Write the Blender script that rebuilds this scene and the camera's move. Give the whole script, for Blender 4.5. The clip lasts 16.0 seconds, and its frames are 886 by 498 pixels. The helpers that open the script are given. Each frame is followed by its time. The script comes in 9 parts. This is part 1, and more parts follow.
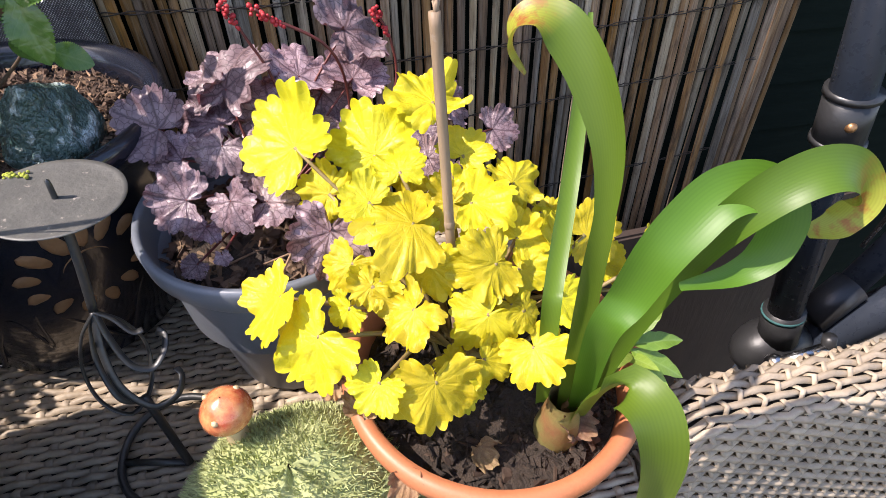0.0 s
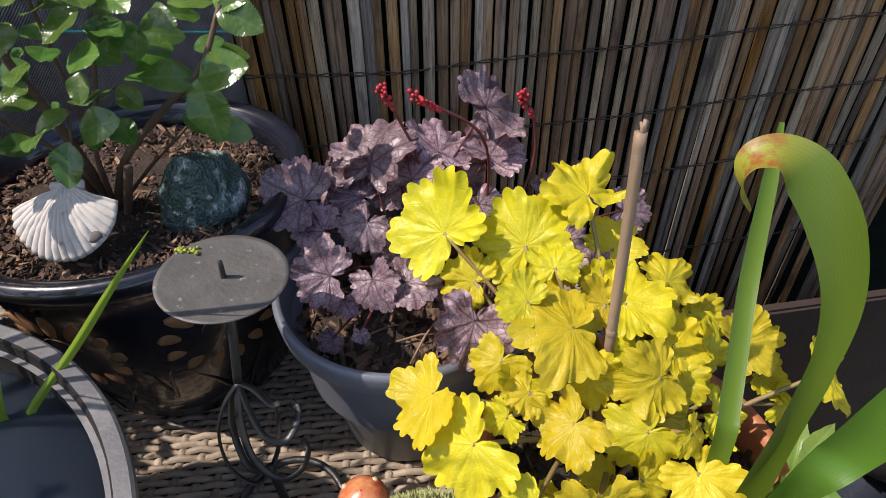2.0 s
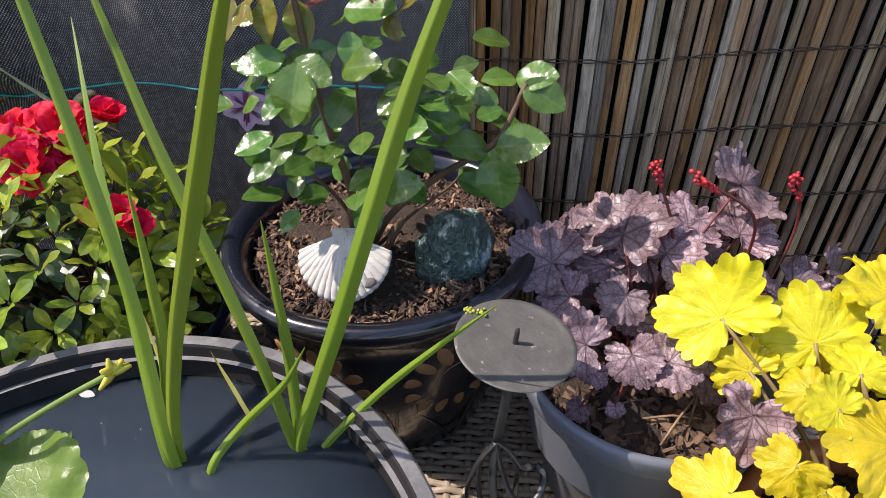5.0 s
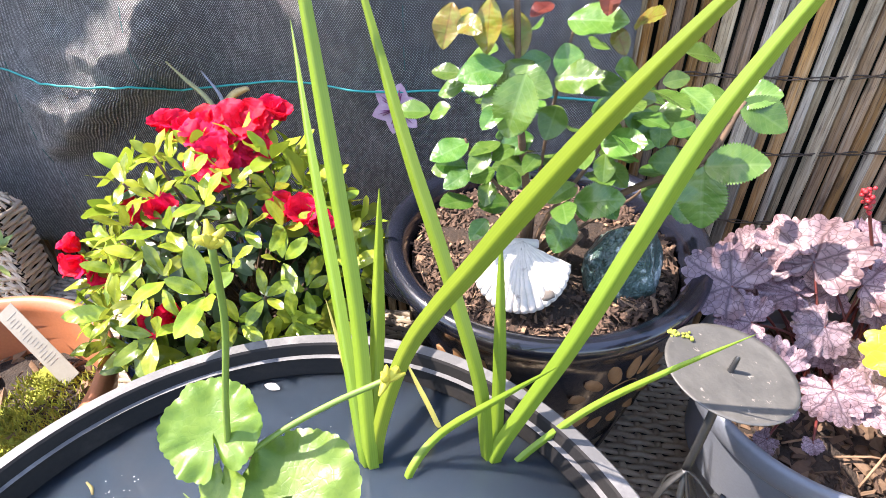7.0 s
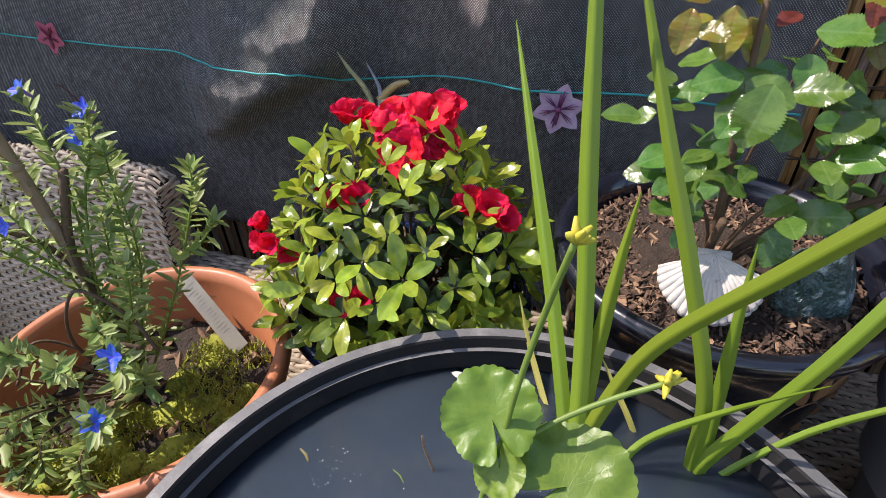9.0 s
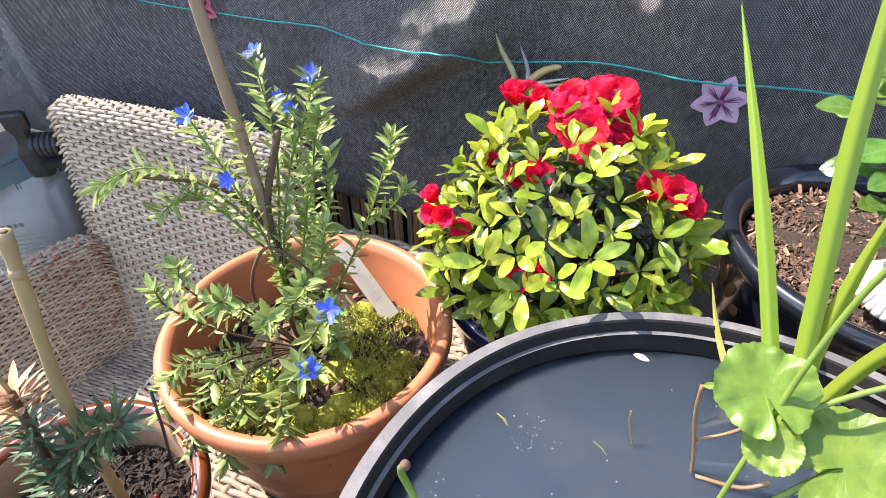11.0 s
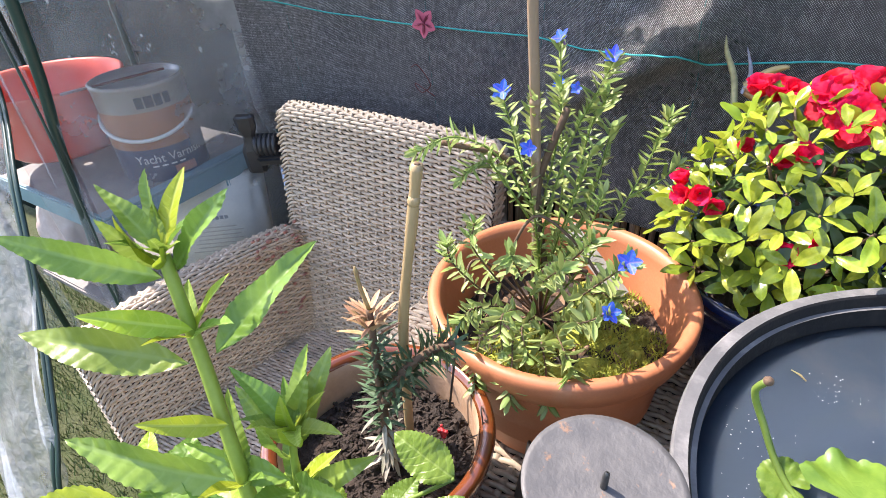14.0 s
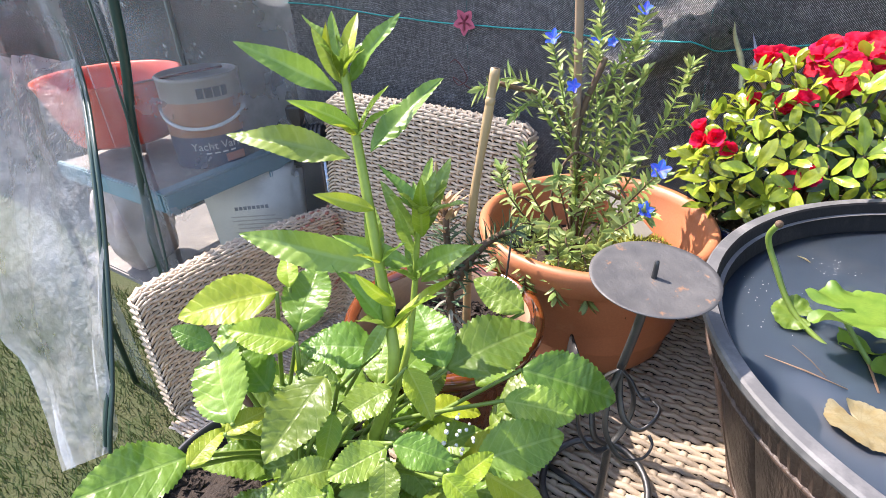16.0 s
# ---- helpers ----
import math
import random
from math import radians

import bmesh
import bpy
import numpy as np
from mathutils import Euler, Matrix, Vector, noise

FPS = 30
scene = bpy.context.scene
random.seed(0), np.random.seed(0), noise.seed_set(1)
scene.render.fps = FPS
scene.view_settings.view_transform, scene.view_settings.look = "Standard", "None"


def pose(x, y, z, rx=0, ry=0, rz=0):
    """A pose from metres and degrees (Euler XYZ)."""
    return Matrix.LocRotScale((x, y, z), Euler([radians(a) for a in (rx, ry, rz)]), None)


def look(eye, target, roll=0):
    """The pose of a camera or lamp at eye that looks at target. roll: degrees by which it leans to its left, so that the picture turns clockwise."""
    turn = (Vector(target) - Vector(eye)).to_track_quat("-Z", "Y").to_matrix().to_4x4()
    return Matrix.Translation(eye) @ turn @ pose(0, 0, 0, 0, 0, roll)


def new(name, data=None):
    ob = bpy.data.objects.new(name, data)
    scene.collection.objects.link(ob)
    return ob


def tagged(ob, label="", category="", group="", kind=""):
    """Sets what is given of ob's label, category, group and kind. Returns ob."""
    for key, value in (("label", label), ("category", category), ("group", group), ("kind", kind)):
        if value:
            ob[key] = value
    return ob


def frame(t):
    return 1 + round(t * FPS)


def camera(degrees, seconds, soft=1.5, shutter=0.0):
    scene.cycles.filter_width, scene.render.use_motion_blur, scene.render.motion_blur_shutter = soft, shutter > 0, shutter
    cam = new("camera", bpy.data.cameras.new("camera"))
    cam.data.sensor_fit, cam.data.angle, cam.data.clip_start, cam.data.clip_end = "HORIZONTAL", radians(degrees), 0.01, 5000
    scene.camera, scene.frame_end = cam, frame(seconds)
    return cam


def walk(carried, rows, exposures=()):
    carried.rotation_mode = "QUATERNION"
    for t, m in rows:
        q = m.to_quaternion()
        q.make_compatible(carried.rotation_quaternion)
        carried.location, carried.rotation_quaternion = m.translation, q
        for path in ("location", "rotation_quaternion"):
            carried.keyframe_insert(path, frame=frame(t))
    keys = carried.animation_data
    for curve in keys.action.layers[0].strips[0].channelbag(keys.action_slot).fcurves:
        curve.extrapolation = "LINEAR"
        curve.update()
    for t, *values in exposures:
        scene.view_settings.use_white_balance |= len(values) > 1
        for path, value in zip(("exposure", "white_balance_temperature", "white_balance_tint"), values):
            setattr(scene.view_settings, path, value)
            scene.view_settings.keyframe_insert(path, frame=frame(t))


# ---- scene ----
cam = camera(78.0, 16.0, soft=0.8)
PATH = [
    (0, (0.032, 0.121, 0.429), (0.386, 1.516, -0.96), 1.1),
    (0.5, (0.018, 0.144, 0.436), (0.318, 1.572, -0.932), 1.2),
    (1, (-0.001, 0.159, 0.443), (0.234, 1.622, -0.9), 0.5),
    (1.5, (-0.011, 0.162, 0.446), (0.196, 1.642, -0.883), 0.2),
    (2, (-0.024, 0.167, 0.453), (0.146, 1.67, -0.855), -0.1),
    (2.5, (-0.04, 0.176, 0.457), (0.071, 1.693, -0.841), -1.2),
    (3, (-0.065, 0.18, 0.462), (-0.024, 1.717, -0.817), -1.7),
    (3.5, (-0.085, 0.18, 0.468), (-0.118, 1.742, -0.781), -2.2),
    (4, (-0.106, 0.18, 0.474), (-0.177, 1.756, -0.755), -2.2),
    (4.2, (-0.116, 0.18, 0.476), (-0.2, 1.762, -0.745), -2.0),
    (6.3, (-0.213, 0.184, 0.485), (-0.468, 1.75, -0.732), -2.5),
    (6.5, (-0.227, 0.18, 0.483), (-0.487, 1.753, -0.724), -2.2),
    (7, (-0.258, 0.176, 0.489), (-0.563, 1.736, -0.724), -2.0),
    (7.5, (-0.285, 0.169, 0.492), (-0.604, 1.73, -0.718), -1.5),
    (8, (-0.312, 0.164, 0.494), (-0.673, 1.713, -0.72), -1.5),
    (8.5, (-0.34, 0.157, 0.495), (-0.777, 1.684, -0.719), -2.2),
    (9, (-0.364, 0.147, 0.496), (-0.846, 1.658, -0.722), -1.7),
    (9.2, (-0.372, 0.144, 0.494), (-0.873, 1.651, -0.721), -1.7),
    (11.3, (-0.487, 0.085, 0.493), (-1.139, 1.519, -0.74), -1.3),
    (11.5, (-0.498, 0.08, 0.493), (-1.182, 1.504, -0.733), -1.8),
    (12, (-0.52, 0.066, 0.493), (-1.251, 1.473, -0.725), -2.0),
    (12.5, (-0.541, 0.047, 0.493), (-1.309, 1.438, -0.722), -2.0),
    (13, (-0.558, 0.022, 0.492), (-1.375, 1.398, -0.708), -2.2),
    (13.5, (-0.57, -0.008, 0.489), (-1.442, 1.353, -0.688), -2.8),
    (14, (-0.581, -0.045, 0.48), (-1.508, 1.319, -0.651), -4.3),
    (14.5, (-0.6, -0.085, 0.464), (-1.571, 1.279, -0.63), -5.1),
    (15, (-0.617, -0.127, 0.447), (-1.547, 1.282, -0.626), -5.0),
    (15.5, (-0.595, -0.147, 0.439), (-1.521, 1.302, -0.581), -4.5),
    (16, (-0.556, -0.195, 0.422), (-1.531, 1.239, -0.575), -2.8),
]
EXPO = [(t, v, 6700, 19) for t, v in ((0.0, 1.4), (0.5, 1.25), (1.0, 0.95), (2.0, 0.68), (3.5, 0.48), (4.2, 0.4), (6.3, 2.3), (7.0, 2.3), (8.0, 1.9), (8.5, 1.45),
                                      (9.0, 1.05), (9.3, 1.05), (11.3, 2.05), (16.0, 1.9))]
walk(cam, [(t, look(eye, target, roll)) for t, eye, target, roll in PATH], EXPO)

# ---- daylight: a clear spring sky and the sun from the side ----
SUN_DIR = Vector((-1.0, 0.03, 1.40)).normalized()
world = bpy.data.worlds.new("sky")
scene.world = world
world.use_nodes = True
wn = world.node_tree.nodes
sky = wn.new("ShaderNodeTexSky")
sky.sky_type = "NISHITA"
sky.sun_disc = False
sky.sun_elevation = math.asin(SUN_DIR.z)
sky.sun_rotation = math.atan2(SUN_DIR.x, SUN_DIR.y)
wn["Background"].inputs[1].default_value = 0.15
world.node_tree.links.new(sky.outputs[0], wn["Background"].inputs[0])
sun_data = bpy.data.lights.new("sun", "SUN")
sun_data.energy = 3.2
sun_data.angle = radians(0.6)
sun_data.color = (1.0, 0.95, 0.87)
sun = new("sun", sun_data)
sun.matrix_basis = look(SUN_DIR * 5, (0, 0, 0))

# ---- materials ----
def nodes_of(name):
    m = bpy.data.materials.new(name)
    m.use_nodes = True
    nt = m.node_tree
    return m, nt, nt.nodes["Principled BSDF"]


def mixed(nt, fac, a, b, mode="MIX"):
    n = nt.nodes.new("ShaderNodeMix")
    n.data_type, n.blend_type = "RGBA", mode
    for sock, val in ((n.inputs[0], fac), (n.inputs[6], a), (n.inputs[7], b)):
        if isinstance(val, bpy.types.NodeSocket):
            nt.links.new(val, sock)
        else:
            sock.default_value = val if isinstance(val, (int, float)) else (*val, 1.0)[:4]
    return n.outputs[2]


def maths(nt, op, a, b=0.0, c=0.0):
    n = nt.nodes.new("ShaderNodeMath")
    n.operation = op
    for sock, val in zip(n.inputs, (a, b, c)):
        if isinstance(val, bpy.types.NodeSocket):
            nt.links.new(val, sock)
        else:
            sock.default_value = val
    return n.outputs[0]


def coords(nt, scale=(1, 1, 1), which="Object"):
    tc = nt.nodes.new("ShaderNodeTexCoord")
    mp = nt.nodes.new("ShaderNodeMapping")
    mp.inputs["Scale"].default_value = scale
    nt.links.new(tc.outputs[which], mp.inputs[0])
    return mp.outputs[0]


def noisy(nt, scale, detail=4.0, rough=0.6, vec=None, stretch=(1, 1, 1)):
    n = nt.nodes.new("ShaderNodeTexNoise")
    n.inputs["Scale"].default_value, n.inputs["Detail"].default_value, n.inputs["Roughness"].default_value = scale, detail, rough
    nt.links.new(vec or coords(nt, stretch), n.inputs["Vector"])
    return n.outputs[0]


def ramp(nt, fac, lo, hi):
    n = nt.nodes.new("ShaderNodeMapRange")
    n.inputs[1].default_value, n.inputs[2].default_value = lo, hi
    nt.links.new(fac, n.inputs[0])
    return n.outputs[0]


def bumped(nt, bsdf, height, strength=0.3, dist=0.002):
    n = nt.nodes.new("ShaderNodeBump")
    n.inputs["Strength"].default_value, n.inputs["Distance"].default_value = strength, dist
    nt.links.new(height, n.inputs["Height"])
    nt.links.new(n.outputs[0], bsdf.inputs["Normal"])


def seed_of(nt, island=False):
    n = nt.nodes.new("ShaderNodeNewGeometry" if island else "ShaderNodeObjectInfo")
    return n.outputs["Random Per Island" if island else "Random"]


def surface(name, a, b, scale=30.0, rough=0.6, grain=200.0, bump=0.25, dist=0.002, metallic=0.0, spec=0.5, stretch=(1, 1, 1), stain=None,
            stain_scale=6.0, stain_at=(0.55, 0.75), vary=0.0, coat=0.0, island=False, rough_vary=0.15):
    m, nt, p = nodes_of(name)
    col = mixed(nt, ramp(nt, noisy(nt, scale, stretch=stretch), 0.3, 0.7), a, b)
    g = noisy(nt, grain, 3.0, stretch=stretch)
    col = mixed(nt, maths(nt, "MULTIPLY", ramp(nt, g, 0.3, 0.8), 0.35), col, tuple(0.55 * v for v in a))
    if stain:
        col = mixed(nt, ramp(nt, noisy(nt, stain_scale, 6.0, 0.65), *stain_at), col, stain)
    if vary:
        hsv = nt.nodes.new("ShaderNodeHueSaturation")
        nt.links.new(maths(nt, "ADD", maths(nt, "MULTIPLY", seed_of(nt, island), 2 * vary), 1 - vary), hsv.inputs["Value"])
        nt.links.new(col, hsv.inputs["Color"])
        col = hsv.outputs[0]
    nt.links.new(col, p.inputs["Base Color"])
    nt.links.new(maths(nt, "ADD", maths(nt, "MULTIPLY", noisy(nt, scale * 1.7), rough_vary * 2), rough - rough_vary), p.inputs["Roughness"])
    p.inputs["Metallic"].default_value, p.inputs["Specular IOR Level"].default_value = metallic, spec
    p.inputs["Coat Weight"].default_value, p.inputs["Coat Roughness"].default_value = coat, 0.06
    if bump:
        bumped(nt, p, g, bump, dist)
    return m


def bamboo_paint(name, a, b, silver):
    """A weathered split cane: long fibres, silvered streaks, dark mould and a cast of its own for each slat."""
    m, nt, p = nodes_of(name)
    rnd = seed_of(nt)
    tc = nt.nodes.new("ShaderNodeTexCoord")
    shift = nt.nodes.new("ShaderNodeCombineXYZ")
    nt.links.new(maths(nt, "MULTIPLY", rnd, 53.0), shift.inputs[2])
    nt.links.new(maths(nt, "MULTIPLY", rnd, 17.0), shift.inputs[0])
    add = nt.nodes.new("ShaderNodeVectorMath")
    add.operation = "ADD"
    nt.links.new(tc.outputs["Object"], add.inputs[0])
    nt.links.new(shift.outputs[0], add.inputs[1])

    def fibre(scale, squeeze, detail=4.0):
        mp = nt.nodes.new("ShaderNodeMapping")
        mp.inputs["Scale"].default_value = (1, 1, squeeze)
        nt.links.new(add.outputs[0], mp.inputs[0])
        return noisy(nt, scale, detail, 0.65, mp.outputs[0])

    fine = fibre(900.0, 0.03)
    col = mixed(nt, ramp(nt, fibre(90.0, 0.06), 0.35, 0.65), a, b)
    pale = maths(nt, "MULTIPLY", ramp(nt, fibre(260.0, 0.045, 6.0), 0.46, 0.62), silver)
    col = mixed(nt, pale, col, (0.50, 0.42, 0.315))
    col = mixed(nt, maths(nt, "MULTIPLY", ramp(nt, fine, 0.5, 0.68), 0.75), col, (0.045, 0.032, 0.024))
    col = mixed(nt, maths(nt, "MULTIPLY", ramp(nt, fibre(30.0, 0.35, 6.0), 0.54, 0.66), 0.7), col, (0.06, 0.045, 0.034))
    hsv = nt.nodes.new("ShaderNodeHueSaturation")
    nt.links.new(maths(nt, "ADD", maths(nt, "MULTIPLY", maths(nt, "FRACT", maths(nt, "MULTIPLY", rnd, 7.7)), 0.85), 0.5), hsv.inputs["Value"])
    nt.links.new(maths(nt, "ADD", maths(nt, "MULTIPLY", maths(nt, "FRACT", maths(nt, "MULTIPLY", rnd, 3.1)), 0.5), 0.75), hsv.inputs["Saturation"])
    nt.links.new(col, hsv.inputs["Color"])
    nt.links.new(hsv.outputs[0], p.inputs["Base Color"])
    p.inputs["Roughness"].default_value, p.inputs["Specular IOR Level"].default_value = 0.7, 0.25
    bumped(nt, p, maths(nt, "ADD", fine, fibre(260.0, 0.045, 6.0)), 0.9, 0.0016)
    return m


def leaf_paint(name, a, b, vein, rough=0.45, thin=0.35, glow=None, kind="pinnate", vein_w=0.03, side=9.0, vein_fac=0.6, spec=0.5, vary=0.18, hue=0.02,
               blotch=60.0, edge=None, island=False, tip=None, relief=0.22):
    """A leaf: veins drawn in its own coordinates (base at 0, tip towards +y, length 1), light passing through."""
    m, nt, p = nodes_of(name)
    tc = nt.nodes.new("ShaderNodeTexCoord")
    sep = nt.nodes.new("ShaderNodeSeparateXYZ")
    nt.links.new(tc.outputs["Object"], sep.inputs[0])
    x, y = maths(nt, "ABSOLUTE", sep.outputs[0]), sep.outputs[1]
    rnd = seed_of(nt, island)
    off = nt.nodes.new("ShaderNodeVectorMath")
    off.operation = "ADD"
    nt.links.new(tc.outputs["Object"], off.inputs[0])
    comb = nt.nodes.new("ShaderNodeCombineXYZ")
    nt.links.new(maths(nt, "MULTIPLY", rnd, 37.0), comb.inputs[0])
    nt.links.new(comb.outputs[0], off.inputs[1])
    n1 = noisy(nt, blotch / 20, 4.0, 0.6, off.outputs[0])
    col = mixed(nt, ramp(nt, n1, 0.35, 0.65), a, b)
    if edge:
        col = mixed(nt, ramp(nt, noisy(nt, 2.2, 3.0, 0.5, off.outputs[0]), 0.62, 0.75), col, edge)
    mid = maths(nt, "SUBTRACT", 1.0, ramp(nt, x, vein_w * 0.4, vein_w))
    if kind == "pinnate":
        bend = maths(nt, "ADD", maths(nt, "MULTIPLY", maths(nt, "POWER", x, 1.35), 1.5), maths(nt, "MULTIPLY", n1, 0.10))
        w = maths(nt, "FRACT", maths(nt, "MULTIPLY", maths(nt, "SUBTRACT", y, bend), side))
        w = maths(nt, "ABSOLUTE", maths(nt, "SUBTRACT", w, 0.5))
        v = maths(nt, "MULTIPLY", maths(nt, "SUBTRACT", 1.0, ramp(nt, w, 0.0, 0.13)), 0.65)
        net = nt.nodes.new("ShaderNodeTexVoronoi")
        net.feature = "DISTANCE_TO_EDGE"
        net.inputs["Scale"].default_value = 17.0
        nt.links.new(off.outputs[0], net.inputs["Vector"])
        v = maths(nt, "MAXIMUM", v, mid)
        ridge = v
        v = maths(nt, "MAXIMUM", v, maths(nt, "MULTIPLY", maths(nt, "SUBTRACT", 1.0, ramp(nt, net.outputs["Distance"], 0.0, 0.12)), 0.25))
    elif kind == "parallel":
        suv = nt.nodes.new("ShaderNodeSeparateXYZ")
        nt.links.new(tc.outputs["UV"], suv.inputs[0])
        w = maths(nt, "FRACT", maths(nt, "MULTIPLY", suv.outputs[0], side))
        v = maths(nt, "MULTIPLY", maths(nt, "SUBTRACT", 1.0, ramp(nt, maths(nt, "ABSOLUTE", maths(nt, "SUBTRACT", w, 0.5)), 0.1, 0.35)), 0.5)
        if tip:
            near = ramp(nt, suv.outputs[1], 0.62, 0.74)
            col = mixed(nt, maths(nt, "MULTIPLY", near, 0.75), col, (0.42, 0.42, 0.05))
            col = mixed(nt, maths(nt, "MULTIPLY", near, ramp(nt, noisy(nt, 130.0, 4.0, 0.6), 0.5, 0.64)), col, tip)
    else:
        yy = maths(nt, "ADD", y, 0.0)
        ang = maths(nt, "ADD", maths(nt, "ARCTAN2", sep.outputs[0], yy), maths(nt, "MULTIPLY", maths(nt, "SUBTRACT", noisy(nt, 2.6, 3.0, 0.6, off.outputs[0]), 0.5), 0.45))
        rr = maths(nt, "SQRT", maths(nt, "ADD", maths(nt, "MULTIPLY", x, x), maths(nt, "MULTIPLY", yy, yy)))
        w = maths(nt, "ABSOLUTE", maths(nt, "SUBTRACT", maths(nt, "FRACT", maths(nt, "ADD", maths(nt, "MULTIPLY", ang, side / 6.2832), 0.5)), 0.5))
        w = maths(nt, "MULTIPLY", w, rr)
        v = maths(nt, "MULTIPLY", maths(nt, "SUBTRACT", 1.0, ramp(nt, w, 0.0, vein_w)), 0.8)
        vo = nt.nodes.new("ShaderNodeTexVoronoi")
        vo.feature = "DISTANCE_TO_EDGE"
        vo.inputs["Scale"].default_value = 6.5
        nt.links.new(off.outputs[0], vo.inputs["Vector"])
        v = maths(nt, "MAXIMUM", v, maths(nt, "MULTIPLY", maths(nt, "SUBTRACT", 1.0, ramp(nt, vo.outputs["Distance"], 0.0, 0.08)), 0.7))
    col = mixed(nt, maths(nt, "MULTIPLY", v, vein_fac), col, vein)
    hsv = nt.nodes.new("ShaderNodeHueSaturation")
    nt.links.new(maths(nt, "ADD", maths(nt, "MULTIPLY", rnd, 2 * hue), 0.5 - hue), hsv.inputs["Hue"])
    nt.links.new(maths(nt, "ADD", maths(nt, "MULTIPLY", maths(nt, "FRACT", maths(nt, "MULTIPLY", rnd, 7.3)), 2 * vary), 1 - vary), hsv.inputs["Value"])
    nt.links.new(col, hsv.inputs["Color"])
    nt.links.new(hsv.outputs[0], p.inputs["Base Color"])
    p.inputs["Roughness"].default_value, p.inputs["Specular IOR Level"].default_value = rough, spec
    bumped(nt, p, maths(nt, "SUBTRACT", noisy(nt, 7.0, 3.0, 0.5, off.outputs[0]), maths(nt, "MULTIPLY", ridge if kind == "pinnate" else v, 0.1 if kind == "parallel" else 0.3)), relief, 0.0012)
    tr = nt.nodes.new("ShaderNodeBsdfTranslucent")
    if glow:
        nt.links.new(mixed(nt, 1.0, hsv.outputs[0], glow, "MULTIPLY"), tr.inputs[0])
    else:
        nt.links.new(hsv.outputs[0], tr.inputs[0])
    mx = nt.nodes.new("ShaderNodeMixShader")
    mx.inputs[0].default_value = thin
    out = nt.nodes["Material Output"]
    nt.links.new(p.outputs[0], mx.inputs[1])
    nt.links.new(tr.outputs[0], mx.inputs[2])
    nt.links.new(mx.outputs[0], out.inputs[0])
    return m


# lightened copy for the left chair: light it lacks is put into the colour
WICKER = surface("wicker", (0.64, 0.51, 0.37), (0.50, 0.385, 0.27), 45, 0.55, 350, 0.8, 0.001, stain=(0.2, 0.17, 0.14), stain_scale=9, stain_at=(0.6, 0.8),
                 vary=0.16, island=True)
# the same rattan, darker, on the table and the right chair
WICKER_TABLE = surface("table_wicker", (0.42, 0.34, 0.245), (0.28, 0.22, 0.155), 45, 0.55, 350, 0.8, 0.001, stain=(0.16, 0.135, 0.11), stain_scale=9, stain_at=(0.55, 0.8),
                       vary=0.2, island=True)
# near-black core behind the weave: shade in its gaps put into the colour
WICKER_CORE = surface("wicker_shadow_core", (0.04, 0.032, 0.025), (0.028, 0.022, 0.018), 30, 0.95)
TERRACOTTA = surface("terracotta_plastic", (0.50, 0.18, 0.078), (0.43, 0.15, 0.066), 14, 0.48, 420, 0.12, 0.0006, stain=(0.5, 0.27, 0.15), stain_scale=11,
                     stain_at=(0.62, 0.85))
BLUE_GLAZE = surface("dark_blue_glaze", (0.008, 0.016, 0.05), (0.014, 0.034, 0.12), 9, 0.16, 60, 0.12, 0.001, coat=1.0, stain=(0.03, 0.024, 0.018), stain_scale=7,
                     stain_at=(0.6, 0.8), rough_vary=0.06)
BLACK_GLAZE = surface("black_brown_glaze", (0.008, 0.0085, 0.012), (0.012, 0.015, 0.028), 8, 0.24, 50, 0.2, 0.0015, coat=0.5, stain=(0.03, 0.02, 0.013), stain_scale=6,
                      stain_at=(0.55, 0.75), rough_vary=0.08)
BROWN_GLAZE = surface("chestnut_glaze", (0.16, 0.042, 0.010), (0.11, 0.026, 0.006), 10, 0.18, 50, 0.1, 0.001, coat=1.0, rough_vary=0.06)
BARE_CLAY = surface("bare_inner_clay", (0.46, 0.30, 0.19), (0.36, 0.22, 0.13), 30, 0.85, 250, 0.3)
MOTIF = surface("unglazed_motif_clay", (0.33, 0.17, 0.075), (0.22, 0.11, 0.045), 60, 0.6, 250, 0.3)
GREY_PLASTIC = surface("grey_pot_plastic", (0.15, 0.165, 0.19), (0.12, 0.132, 0.155), 10, 0.42, 500, 0.12, 0.0005, stain=(0.2, 0.2, 0.2), stain_scale=14,
                       stain_at=(0.6, 0.85))
TUB_BLACK = surface("black_tub_plastic", (0.016, 0.015, 0.015), (0.024, 0.021, 0.019), 12, 0.7, 300, 0.3, 0.001, spec=0.2, stain=(0.05, 0.042, 0.035), stain_scale=18,
                    stain_at=(0.55, 0.8))
TUB_RIM = surface("weathered_tub_rim", (0.14, 0.137, 0.134), (0.09, 0.09, 0.09), 22, 0.55, 320, 0.3, 0.001, stain=(0.24, 0.23, 0.22), stain_scale=30, stain_at=(0.5, 0.75))
STAVE = surface("barrel_wood_effect", (0.085, 0.052, 0.036), (0.035, 0.024, 0.018), 26, 0.4, 240, 0.7, 0.003, stretch=(1, 1, 0.12), stain=(0.015, 0.012, 0.011), stain_scale=9,
                stain_at=(0.5, 0.7), vary=0.15)
BLACK_PLASTIC = surface("black_nursery_plastic", (0.02, 0.02, 0.021), (0.03, 0.03, 0.031), 20, 0.4, 300, 0.1)
IRON = surface("painted_black_iron", (0.055, 0.056, 0.056), (0.075, 0.075, 0.074), 60, 0.42, 420, 0.25, 0.0008, metallic=0.6, stain=(0.16, 0.075, 0.035), stain_scale=55,
               stain_at=(0.66, 0.74))
